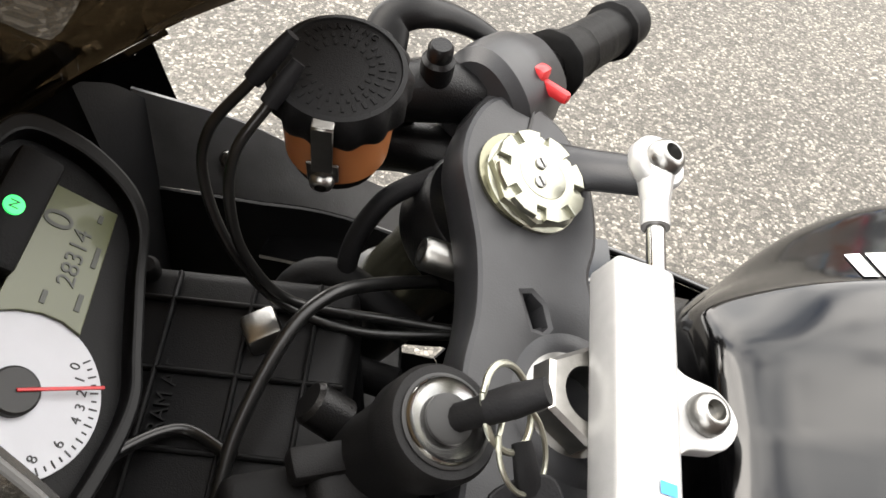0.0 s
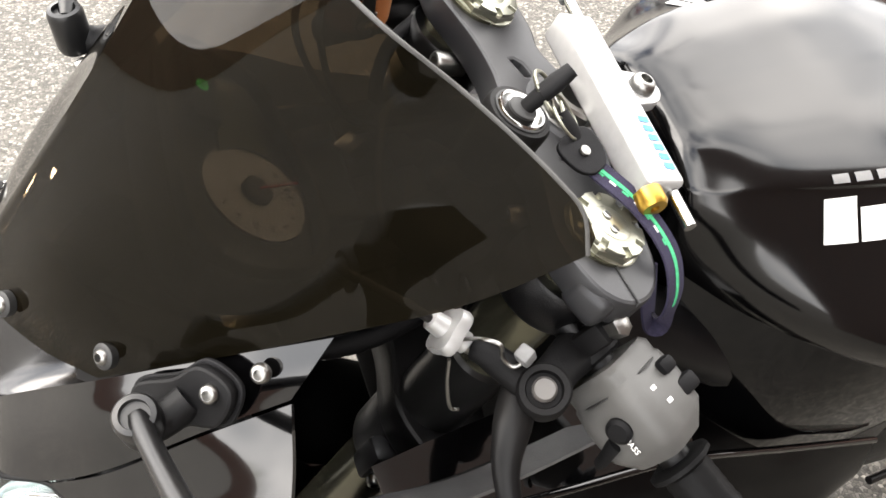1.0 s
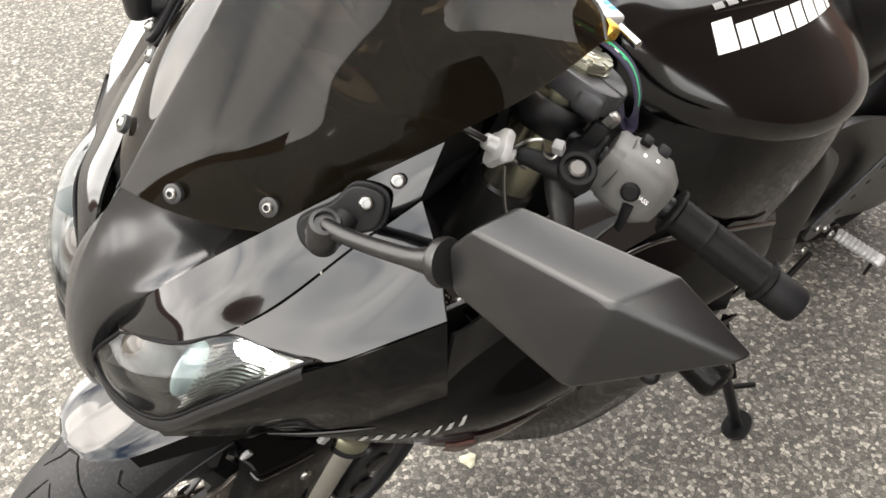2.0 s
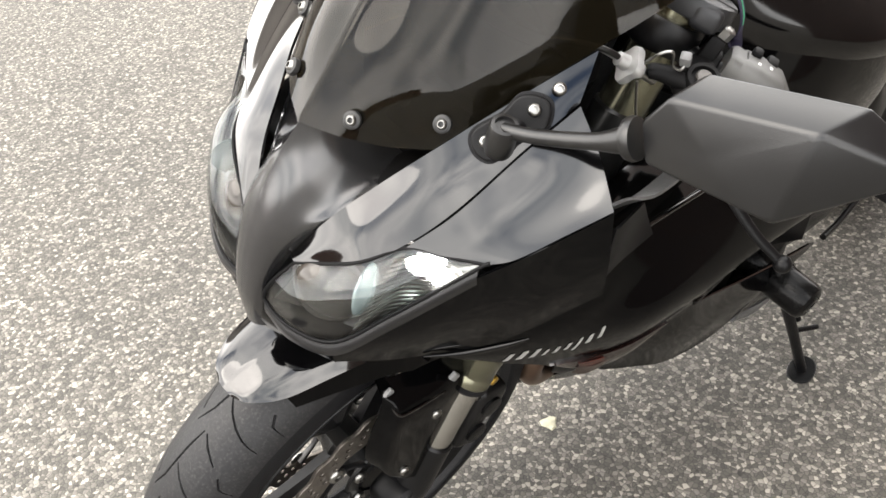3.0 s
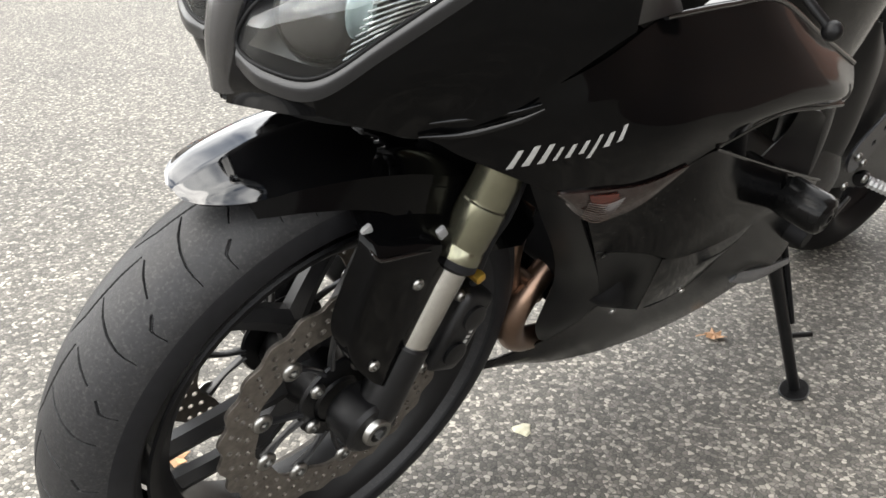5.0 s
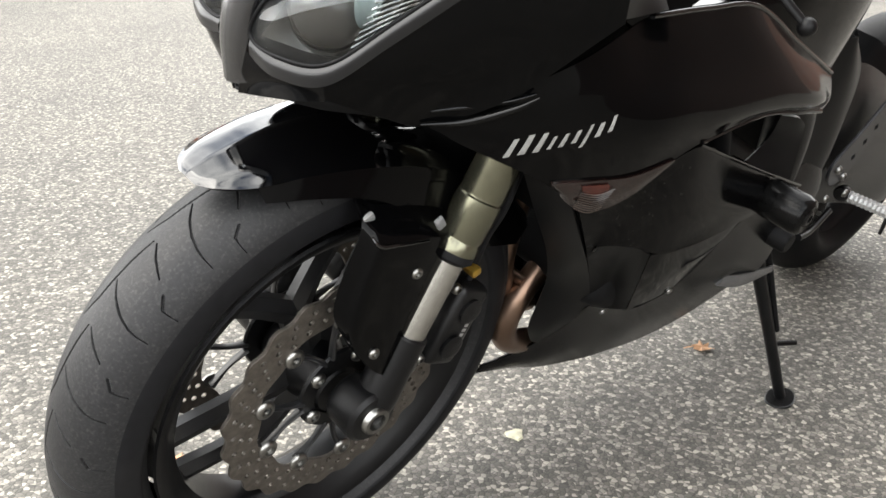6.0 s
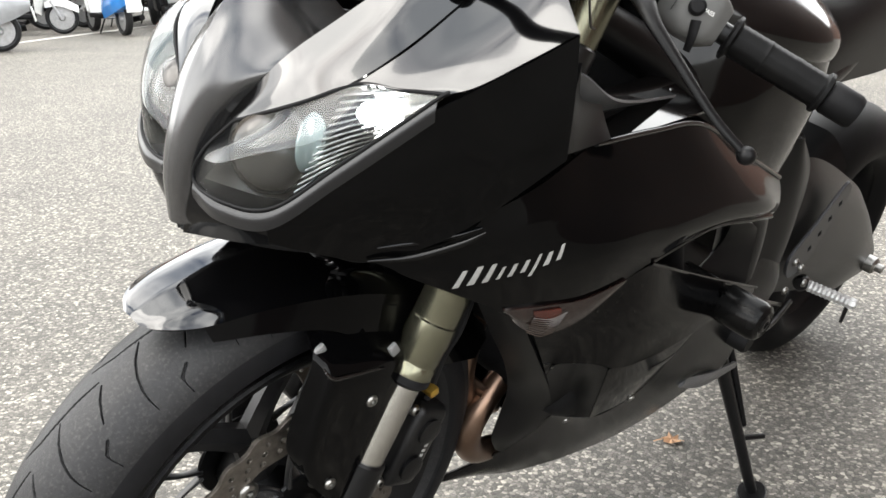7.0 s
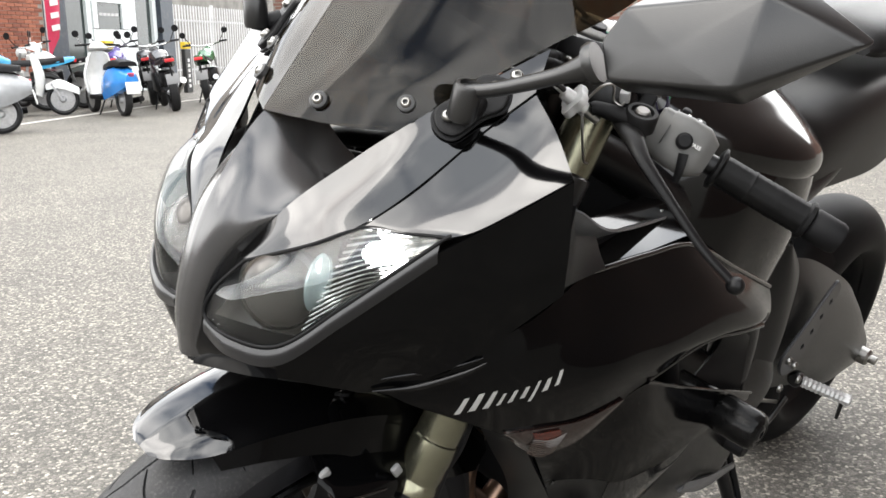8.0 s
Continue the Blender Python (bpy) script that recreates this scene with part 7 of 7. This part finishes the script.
part("webbing", moved(band(ribbon, -0.0085, 0.0085, 0.0016), off), FABRIC, strap)
part("stripe", moved(band(ribbon[8:34], -0.0022, 0.0006, 0.0004, 0.0004), off), GREENTHREAD, strap, "green stripe")
for k in range(7):
    part("stitch", moved(band(ribbon[8 + 2 * k:10 + 2 * k], 0.0012, 0.0026, 0.0004, 0.0004), off), WHITE if k % 2 else GREENTHREAD, strap)
tab = [tuple(p) for p in spline([(-0.011, -0.012), (0.011, -0.012), (0.0125, 0.004), (0.006, 0.014), (-0.006, 0.014), (-0.0125, 0.004)], 40, True)]
part("leather_tab", plate("leather_tab", [tab], 0.004, off @ basis((-0.345, 0.060, 0.0755), (-0.88, -0.40, 0.1), (-0.40, 0.85, -0.25)), 0.001), RUBBER, strap, "black leather tab")
part("rivet", moved(lathe([(0.0038, 0), (0.0034, 0.0016), (0.0, 0.0022)], (-0.3452, 0.0612, 0.0775), (-0.2, 0.2, 0.95), 18), off), STEEL, strap)
part("clasp", moved(tube([(-0.338, 0.036, 0.088), (-0.341, 0.044, 0.084), (-0.344, 0.052, 0.078)], [0.004, 0.005, 0.0055], 10, 10, squash=0.4), off), DARK, strap, "dark folded clasp")

# ---- loose things on the ground ----
def dry_leaf(x, y, turn, size, label):
    leaf = thing("fallen_leaf", label, "leaf", "fallen leaves", pose(x, y, 0.010, 0, 0, turn))
    pts = [(0, 1.0), (0.18, 0.55), (0.62, 0.62), (0.42, 0.2), (0.85, -0.1), (0.40, -0.25), (0.45, -0.7), (0.1, -0.5), (0, -0.75)]
    rim = pts + [(-a * 0.9, b) for a, b in pts[-2:0:-1]]
    verts = [(0, 0, 0.006)] + [(a * size, b * size, 0.002 + 0.010 * ((k * 7) % 5) / 5) for k, (a, b) in enumerate(rim)]
    n = len(rim)
    faces = [(0, 1 + k, 1 + (k + 1) % n) for k in range(n)]
    low = [(x_, y_, z_ - 0.0012) for x_, y_, z_ in verts]
    faces += [tuple(i + n + 1 for i in reversed(f)) for f in faces] + [(1 + k, n + 2 + k, n + 2 + (k + 1) % n, 1 + (k + 1) % n) for k in range(n)]
    part("blade", (verts + low, faces), LEAF, leaf)
    part("stalk", tube([(0, -0.7 * size, 0.004), (0.1 * size, -1.1 * size, 0.003), (0.3 * size, -1.4 * size, 0.003)], 0.0012, 6, 8), LEAF, leaf)


dry_leaf(-0.998, -0.149, 40, 0.026, "curled dry brown leaf lying on the asphalt")
dry_leaf(-0.020, -0.515, 120, 0.030, "dry orange-brown leaf lying on the asphalt")
tagged(part("pale_fleck", lathe([(0.0, 0.0), (0.016, 0.0), (0.014, 0.004), (0.006, 0.006), (0.0, 0.0065)], (-0.489, -0.199, 0.008), (0, 0, 1), 9, wave=lambda a, j: 1 + 0.25 * math.sin(3 * a + 1)), material("pale_lime_stain", (0.50, 0.48, 0.36), 0.8, grain=0.2, scale=90)), "flat pale chip pressed into the asphalt", "stone")

# painted bay line
LINE = material("worn_white_line_paint", (0.55, 0.53, 0.49), 0.75, grain=0.3, scale=30, dirt=0.6, dirt_scale=5, dirt_color=(0.2, 0.19, 0.18))
tagged(part("bay_line", rbox((16.0, 0.11, 0.004), pose(-6.5, -13.25, 0.0115, 0, 0, 34.5), 0.001, 1), LINE), "worn white painted bay line", "road marking", kind="structure")

# ---- shop front across the yard ----
FAC = pose(-3.771, -15.291, 0, 0, 0, 212.1)  # x along the front, y into the building


def fac_box(name, x0, x1, z0, z1, y0, y1, mat, parent=None, label="", bevel=0.006):
    m = pose((x0 + x1) / 2, (y0 + y1) / 2, (z0 + z1) / 2)
    return part(name, rbox((x1 - x0, y1 - y0, z1 - z0), m if parent else FAC @ m, bevel, 1), mat, parent, label)


NAVY = material("dark_navy_cladding", (0.030, 0.040, 0.055), 0.45, grain=0.15, scale=8, dirt=0.2)
PALE = material("pale_painted_frame", (0.68, 0.72, 0.72), 0.45, grain=0.06, scale=20, dirt=0.12)
SHOPGLASS = material("dark_shop_glass", (0.030, 0.040, 0.038), 0.06, grain=0.2, scale=3)
GALV = material("galvanised_steel", (0.46, 0.46, 0.46), 0.45, metal=0.5, grain=0.12, scale=30)
MORTAR = material("grey_mortar", (0.34, 0.31, 0.28), 0.9, grain=0.2, scale=60)
YELLOW = material("yellow_sign_face", (0.75, 0.52, 0.02), 0.5, grain=0.05)
MAGENTA = material("crimson_banner_cloth", (0.50, 0.02, 0.07), 0.7, grain=0.1, scale=30)
BRICKFACE = bpy.data.materials.new("single_red_brick")
BRICKFACE.use_nodes = True
bn_, bl_ = BRICKFACE.node_tree.nodes, BRICKFACE.node_tree.links
info, rr = bn_.new("ShaderNodeObjectInfo"), bn_.new("ShaderNodeValToRGB")
rr.color_ramp.elements[0].color, rr.color_ramp.elements[1].color = (0.17, 0.054, 0.033, 1), (0.30, 0.108, 0.062, 1)
bl_.new(info.outputs["Random"], rr.inputs["Fac"])
bl_.new(rr.outputs["Color"], bn_["Principled BSDF"].inputs["Base Color"])
bn_["Principled BSDF"].inputs["Roughness"].default_value = 0.85

wall_shop = tagged(part("wall_shop", rbox((9.8, 0.3, 5.0), pose(-1.1, 0.16, 2.5), 0.01, 1), MORTAR, place=FAC), "red brick wall of the shop", "wall", kind="structure")
tagged(part("wall_over_shop", rbox((4.9, 0.3, 2.0), FAC @ pose(6.24, 0.16, 4.0), 0.01, 1), NAVY), "dark cladding over the shop front", "wall", kind="structure")
for a, b in ((3.80, 4.33), (8.08, 8.67)):
    tagged(fac_box("pillar", a, b, 0, 3.2, -0.12, 0.25, NAVY), "dark navy clad pillar of the shop front", "pillar", "shop pillars", "structure")


def shop_window(x0, x1, label):
    w = tagged(fac_box("window_frame_sill", x0, x1, 0.0, 0.25, 0.0, 0.12, PALE), label, "window", "shop windows", "structure")
    w.name = "window_1"
    for a, b in ((x0, x0 + 0.16), (x1 - 0.16, x1)):
        part("window_frame", rbox((b - a, 0.12, 2.8), FAC @ pose((a + b) / 2, 0.06, 1.65), 0.006, 1), PALE, w)
    part("window_frame", rbox((x1 - x0 - 0.33, 0.10, 0.12), FAC @ pose((x0 + x1) / 2, 0.06, 2.95), 0.006, 1), PALE, w)
    part("pane", rbox((x1 - x0 - 0.33, 0.02, 2.63), FAC @ pose((x0 + x1) / 2, 0.08, 1.57), 0.002, 1), SHOPGLASS, w)


shop_window(4.34, 5.38, "dark shop window in a pale frame")
shop_window(6.98, 8.07, "dark shop window in a pale frame")
door = tagged(fac_box("door_1", 5.40, 6.96, 0.02, 1.38, -0.02, 0.05, PALE), "white shop door with a small window", "door", kind="structure")
part("door_frame", rbox((0.18, 0.09, 1.6), FAC @ pose(5.49, 0.02, 2.20), 0.006, 1), PALE, door)
part("door_frame", rbox((0.42, 0.09, 1.6), FAC @ pose(6.75, 0.02, 2.20), 0.006, 1), PALE, door)
part("door_head", rbox((0.95, 0.08, 1.05), FAC @ pose(6.06, 0.02, 2.47), 0.006, 1), PALE, door)
part("door_pane", rbox((0.95, 0.02, 0.55), FAC @ pose(6.06, 0.03, 1.665), 0.002, 1), SHOPGLASS, door)
for k in range(5):
    part("pane_print", rbox((0.13, 0.006, 0.06), FAC @ pose(5.75 + 0.155 * k, 0.014, 1.70), 0.002, 1), GALV, door)
tagged(part("shop_canopy", rbox((13.0, 0.5, 0.4), FAC @ pose(2.2, -0.1, 3.4), 0.02, 1), NAVY), "dark fascia over the shop front", "fascia", kind="structure")

fence = thing("palisade_fence", "galvanised steel palisade fence beside the shop", "fence", place=FAC @ pose(8.7, 0.1, 0), kind="structure")
pale_mesh = mesh_from("pale", *rbox((0.068, 0.012, 2.02), pose(0, 0, 1.03), 0.004, 1), smooth=False)
pale_mesh.materials.append(GALV)
for k in range(34):
    part("pale", pale_mesh, GALV, fence, place=pose(0.06 + 0.155 * k, 0, 0))
for z in (0.42, 1.66):
    part("rail", rbox((5.4, 0.05, 0.05), pose(2.7, 0.035, z), 0.004, 1), GALV, fence)
for x in (0.0, 2.7, 5.3):
    part("post", rbox((0.10, 0.06, 2.1), pose(x, 0.09, 1.05), 0.006, 1), GALV, fence)
tagged(part("wall_beyond", rbox((20.0, 0.3, 2.9), FAC @ pose(18.9, 2.6, 1.45), 0.01, 1), material("weathered_grey_render", (0.20, 0.19, 0.175), 0.85, grain=0.3, scale=2.5, dirt=0.5, dirt_scale=1.2, dirt_color=(0.07, 0.065, 0.06))), "weathered grey rendered wall behind the fence", "wall", kind="structure")
tagged(part("wall_yard", rbox((26, 0.3, 4.2), pose(-16.5, -4.5, 2.1, 0, 0, 110), 0.01, 1), BRICK), "far red brick wall along the yard", "wall", kind="structure")


def sign_post(x, y, high):
    s = thing("sign_board", "black board stand with a yellow head", "sign", "sign boards", FAC @ pose(x, y, 0.008))
    part("board", rbox((0.26, 0.10, high - 0.16), pose(0, 0, (high - 0.16) / 2), 0.01, 1), INK, s)
    part("head", rbox((0.28, 0.11, 0.15), pose(0, 0, high - 0.08), 0.01, 1), YELLOW, s)
    for k in range(3):
        part("print_bar", rbox((0.05, 0.004, 0.06), pose(-0.08 + 0.075 * k, -0.058, high - 0.08), 0.002, 1), INK, s)
    for k in range(6):
        part("print_bar", rbox((0.09, 0.004, 0.07), pose(0, -0.053, 0.15 + 0.11 * k), 0.002, 1), WHITE, s)


sign_post(3.95, -1.2, 1.12)
sign_post(6.35, -1.6, 1.10)
flag = thing("feather_banner", "crimson feather banner with white lettering bars", "banner", place=FAC @ pose(2.55, -0.9, 0.008))
part("pole", tube([(0, 0, 0), (0, 0, 1.6), (0.02, 0, 2.6), (0.18, 0, 3.1)], 0.014, 8, 20), GALV, flag)
part("foot", rbox((0.4, 0.4, 0.05), pose(0, 0, 0.026), 0.01, 1), INK, flag)
part("cloth", shell([[(0.02, 0, 0.75), (0.20, 0.03, 0.95), (0.36, 0.0, 1.18)], [(0.02, 0, 1.5), (0.26, -0.03, 1.55), (0.48, 0.02, 1.7)], [(0.03, 0, 2.4), (0.26, 0.03, 2.45), (0.46, 0.0, 2.4)], [(0.18, 0, 3.08), (0.26, 0.0, 3.0), (0.34, 0.0, 2.85)]], 20, 12, 0.004, (0, -1, 0)), MAGENTA, flag)
for k in range(3):
    part("print_bar", rbox((0.24, 0.006, 0.10), pose(0.24, -0.035, 1.35 + 0.22 * k, 0, -8, 0), 0.002, 1), WHITE, flag)

# ---- parked two-wheelers across the yard ----
TW = {name: material(name, c, 0.25, coat=0.6, grain=0.08, scale=10) for name, c in (
    ("white_scooter_paint", (0.72, 0.72, 0.70)), ("blue_scooter_paint", (0.03, 0.22, 0.62)), ("grey_scooter_paint", (0.32, 0.33, 0.34)), ("black_bike_paint", (0.012, 0.012, 0.014)),
    ("green_bike_paint", (0.03, 0.12, 0.05)), ("purple_bike_paint", (0.07, 0.05, 0.22)), ("cyan_bike_paint", (0.05, 0.35, 0.60)), ("dark_red_seat_vinyl", (0.24, 0.03, 0.035)))}
SEATBLACK = RUBBER


def small_wheel(parent, x, r, half):
    prof = [(r - half * 1.2, -half * 0.6), (r - half * 0.7, -half), (r - half * 0.1, -half * 0.7), (r, 0.0), (r - half * 0.1, half * 0.7), (r - half * 0.7, half), (r - half * 1.2, half * 0.6)]
    w = part("wheel", lathe([(0.03, -half * 1.1), (0.05, -half * 0.5), (r - half * 1.2, -half * 0.35), (r - half * 1.15, half * 0.35), (0.05, half * 0.5), (0.03, half * 1.1)], (x, 0, r), (0, 1, 0), 24), GALV, parent)
    v, f = lathe(prof, (x, 0, r), (0, 1, 0), 28)
    part("tyre", (v, f[:-2]), TYRE, w)


def scooter(label, paint, seat_mat, m, trim=None):
    """Wheels at x = 0 (rear) and 1.28 (front), built about its rear wheel."""
    s = thing("scooter", label, "scooter", "parked scooters", m)
    small_wheel(s, 0.0, 0.235, 0.055)
    small_wheel(s, 1.28, 0.235, 0.052)
    part("rear_cowl", hull([(-0.36, [(0, 0.62), (0.06, 0.60), (0.09, 0.52), (0.06, 0.46)]), (-0.10, [(0, 0.72), (0.13, 0.68), (0.19, 0.50), (0.15, 0.34)]), (0.25, [(0, 0.70), (0.14, 0.66), (0.18, 0.48), (0.14, 0.26)]), (0.50, [(0, 0.60), (0.12, 0.52), (0.14, 0.36), (0.12, 0.22)])], 12, 20), trim or paint, s)
    part("floorboard", rbox((0.46, 0.36, 0.07), pose(0.70, 0, 0.26), 0.02), DARK, s)
    part("leg_shield", shell([[(1.02, 0, 0.26), (1.0, 0.14, 0.28), (0.94, 0.20, 0.32)], [(1.06, 0, 0.60), (1.02, 0.17, 0.60), (0.94, 0.23, 0.60)], [(0.96, 0, 0.94), (0.94, 0.10, 0.93), (0.90, 0.15, 0.90)]], 14, 12, 0.03, (1, 0, 0), both=True), paint, s)
    part("front_fender", hull([(1.06, [(0, 0.46), (0.05, 0.45), (0.08, 0.38)]), (1.26, [(0, 0.53), (0.06, 0.51), (0.085, 0.40)]), (1.52, [(0, 0.40), (0.05, 0.38), (0.07, 0.30)])], 8, 14), paint, s)
    part("fork", tube([(1.26, 0.075, 0.24), (1.14, 0.07, 0.48)], 0.020, 8, 5), GALV, s)
    part("fork", tube([(1.26, -0.075, 0.24), (1.14, -0.07, 0.48)], 0.020, 8, 5), GALV, s)
    head = part("headset", hull([(0.86, [(0, 1.04), (0.10, 1.03), (0.15, 0.98)]), (0.96, [(0, 1.08), (0.10, 1.05), (0.13, 0.95)]), (1.04, [(0, 1.02), (0.06, 1.0), (0.08, 0.93)])], 8, 10), paint, s)
    part("headlight", lathe([(0.07, 0.0), (0.065, 0.02), (0.03, 0.035)], (1.03, 0, 0.985), (1, 0, 0), 20), BULB, head)
    part("handlebar", tube([(0.86, -0.34, 1.02), (0.92, 0, 1.04), (0.86, 0.34, 1.02)], 0.016, 8, 14), DARK, s)
    for side in (1, -1):
        mir = part("mirror_stem", tube([(0.90, side * 0.24, 1.03), (0.91, side * 0.30, 1.16)], 0.006, 6, 4), CHROME, s)
        part("mirror", lathe([(0.05, 0), (0.05, 0.012), (0.03, 0.02)], (0.90, side * 0.31, 1.19), (1, 0, 0), 18), DARK, mir)
    part("seat", hull([(-0.26, [(0, 0.79), (0.11, 0.78), (0.14, 0.72)]), (0.05, [(0, 0.82), (0.13, 0.80), (0.16, 0.72)]), (0.42, [(0, 0.76), (0.10, 0.74), (0.12, 0.66)])], 10, 16), seat_mat, s)
    part("tail_lamp", rbox((0.03, 0.10, 0.06), pose(-0.345, 0, 0.60), 0.01), RED, s)
    part("number_plate", rbox((0.012, 0.20, 0.17), pose(-0.385, 0, 0.42, 0, 12, 0), 0.004), WHITE, s)
    part("exhaust", tube([(0.30, -0.13, 0.22), (0.05, -0.15, 0.22), (-0.28, -0.16, 0.26)], [0.02, 0.045, 0.04], 10, 10), DARK, s)
    part("stand", tube([(0.45, 0.12, 0.22), (0.42, 0.22, 0.012)], 0.012, 8, 4), DARK, s)


def street_bike(label, paint, m):
    """A naked motorcycle about its rear wheel's foot, front wheel at x = 1.42."""
    s = thing("parked_motorcycle", label, "motorcycle", "parked motorcycles", m)
    small_wheel(s, 0.0, 0.31, 0.075)
    small_wheel(s, 1.42, 0.30, 0.058)
    part("tank", hull([(0.52, [(0, 0.84), (0.09, 0.82), (0.11, 0.72)]), (0.78, [(0, 0.96), (0.13, 0.92), (0.16, 0.78)]), (1.02, [(0, 0.92), (0.10, 0.88), (0.12, 0.76)])], 10, 18), paint, s)
    part("seat", hull([(-0.28, [(0, 0.86), (0.08, 0.85), (0.10, 0.78)]), (0.10, [(0, 0.82), (0.11, 0.80), (0.13, 0.74)]), (0.56, [(0, 0.80), (0.10, 0.78), (0.12, 0.72)])], 8, 16), SEATBLACK, s)
    part("tail", hull([(-0.46, [(0, 0.86), (0.04, 0.85), (0.05, 0.80)]), (-0.20, [(0, 0.85), (0.09, 0.83), (0.11, 0.74)]), (0.10, [(0, 0.80), (0.11, 0.76), (0.12, 0.68)])], 8, 12), paint, s)
    part("engine", rbox((0.46, 0.34, 0.34), pose(0.74, 0, 0.46), 0.05, 3), CASTING, s)
    part("frame", tube([(1.12, 0, 0.86), (0.88, 0.12, 0.74), (0.44, 0.12, 0.60), (0.36, 0.1, 0.40)], 0.025, 8, 14), CASTING, s)
    part("swingarm", rbox((0.46, 0.24, 0.07), pose(0.20, 0, 0.34), 0.02), CASTING, s)
    for side in (1, -1):
        part("fork_leg", tube([(1.42, side * 0.10, 0.30), (1.14, side * 0.09, 0.94)], 0.024, 10, 6), GALV, s)
        part("grip", tube([(0.98, side * 0.26, 1.06), (0.94, side * 0.40, 1.06)], 0.017, 8, 4), RUBBER, s)
        stem = part("mirror_stem", tube([(1.0, side * 0.27, 1.07), (1.04, side * 0.36, 1.22)], 0.007, 6, 4), DARK, s)
        part("mirror", lathe([(0.055, 0), (0.055, 0.015), (0.03, 0.03)], (1.03, side * 0.38, 1.25), (1, 0, 0), 16), DARK, stem)
    part("handlebar", tube([(0.97, -0.30, 1.06), (1.06, -0.12, 1.02), (1.06, 0.12, 1.02), (0.97, 0.30, 1.06)], 0.014, 8, 16), CHROME, s)
    lampbody = part("headlight", lathe([(0.03, -0.06), (0.085, -0.03), (0.09, 0.03), (0.085, 0.035)], (1.22, 0, 0.92), (1, 0, 0), 22), paint, s)
    part("headlight_lens", lathe([(0.083, 0.03), (0.06, 0.05), (0.0, 0.06)], (1.22, 0, 0.92), (1, 0, 0), 22), BULB, lampbody)
    part("front_fender", hull([(1.22, [(0, 0.60), (0.05, 0.59), (0.07, 0.52)]), (1.42, [(0, 0.64), (0.06, 0.62), (0.075, 0.53)]), (1.62, [(0, 0.54), (0.05, 0.53), (0.065, 0.46)])], 8, 12), paint, s)
    part("exhaust", tube([(0.96, -0.12, 0.46), (0.84, -0.14, 0.22), (0.40, -0.15, 0.26), (-0.10, -0.19, 0.46)], [0.022, 0.024, 0.03, 0.05], 10, 18), CHROME, s)
    part("tail_lamp", rbox((0.03, 0.14, 0.05), pose(-0.46, 0, 0.80), 0.01), RED, s)
    part("plate_bracket", tube([(-0.36, 0, 0.76), (-0.42, 0, 0.56)], 0.015, 8, 4), DARK, s)
    part("number_plate", rbox((0.01, 0.20, 0.16), pose(-0.43, 0, 0.52, 0, 15, 0), 0.004), GREYPRINT, s)
    part("side_stand", tube([(0.55, 0.14, 0.32), (0.50, 0.26, 0.010)], 0.012, 8, 4), DARK, s)


def park(x, y, heading, lean=0.0):
    return pose(x, y, 0.008, 0, 0, heading) @ pose(0, 0, 0, lean)


scooter("cream white scooter with a dark red seat parked across the yard", TW["white_scooter_paint"], TW["dark_red_seat_vinyl"], park(-4.12, -13.38, 156))
scooter("blue and white scooter seen from behind across the yard", TW["white_scooter_paint"], SEATBLACK, park(-5.75, -11.85, -96), TW["blue_scooter_paint"])
scooter("grey scooter at the edge of the parked row", TW["grey_scooter_paint"], SEATBLACK, park(-3.50, -10.42, -24))
street_bike("small motorcycle with a light blue tank parked in the row", TW["cyan_bike_paint"], park(-5.55, -14.10, -8, -8))
street_bike("black motorcycle seen from behind in the parked row", TW["black_bike_paint"], park(-6.78, -12.20, -112, -8))
street_bike("purple and black motorcycle parked in the row", TW["purple_bike_paint"], park(-6.55, -13.45, -120, -8))
street_bike("white motorcycle parked close to the shop door", TW["white_scooter_paint"], park(-6.20, -14.10, -70, -8))
street_bike("dark green motorcycle parked beside the fence", TW["green_bike_paint"], park(-8.05, -13.25, -128, -8))
street_bike("black motorcycle parked beside the shop window", TW["black_bike_paint"], park(-7.35, -13.90, -118, -8))

# bricks of the shop wall's open stretch
brick_mesh = mesh_from("brick", *rbox((0.215, 0.02, 0.065), Matrix(), 0.004, 1), smooth=False)
brick_mesh.materials.append(BRICKFACE)
for row in range(28):
    for k in range(8):
        x = 2.06 + 0.225 * k + (0.1125 if row % 2 else 0.0)
        if x < 3.70:
            part("brick", brick_mesh, BRICKFACE, wall_shop, place=pose(x, 0.006, 0.06 + 0.075 * row))
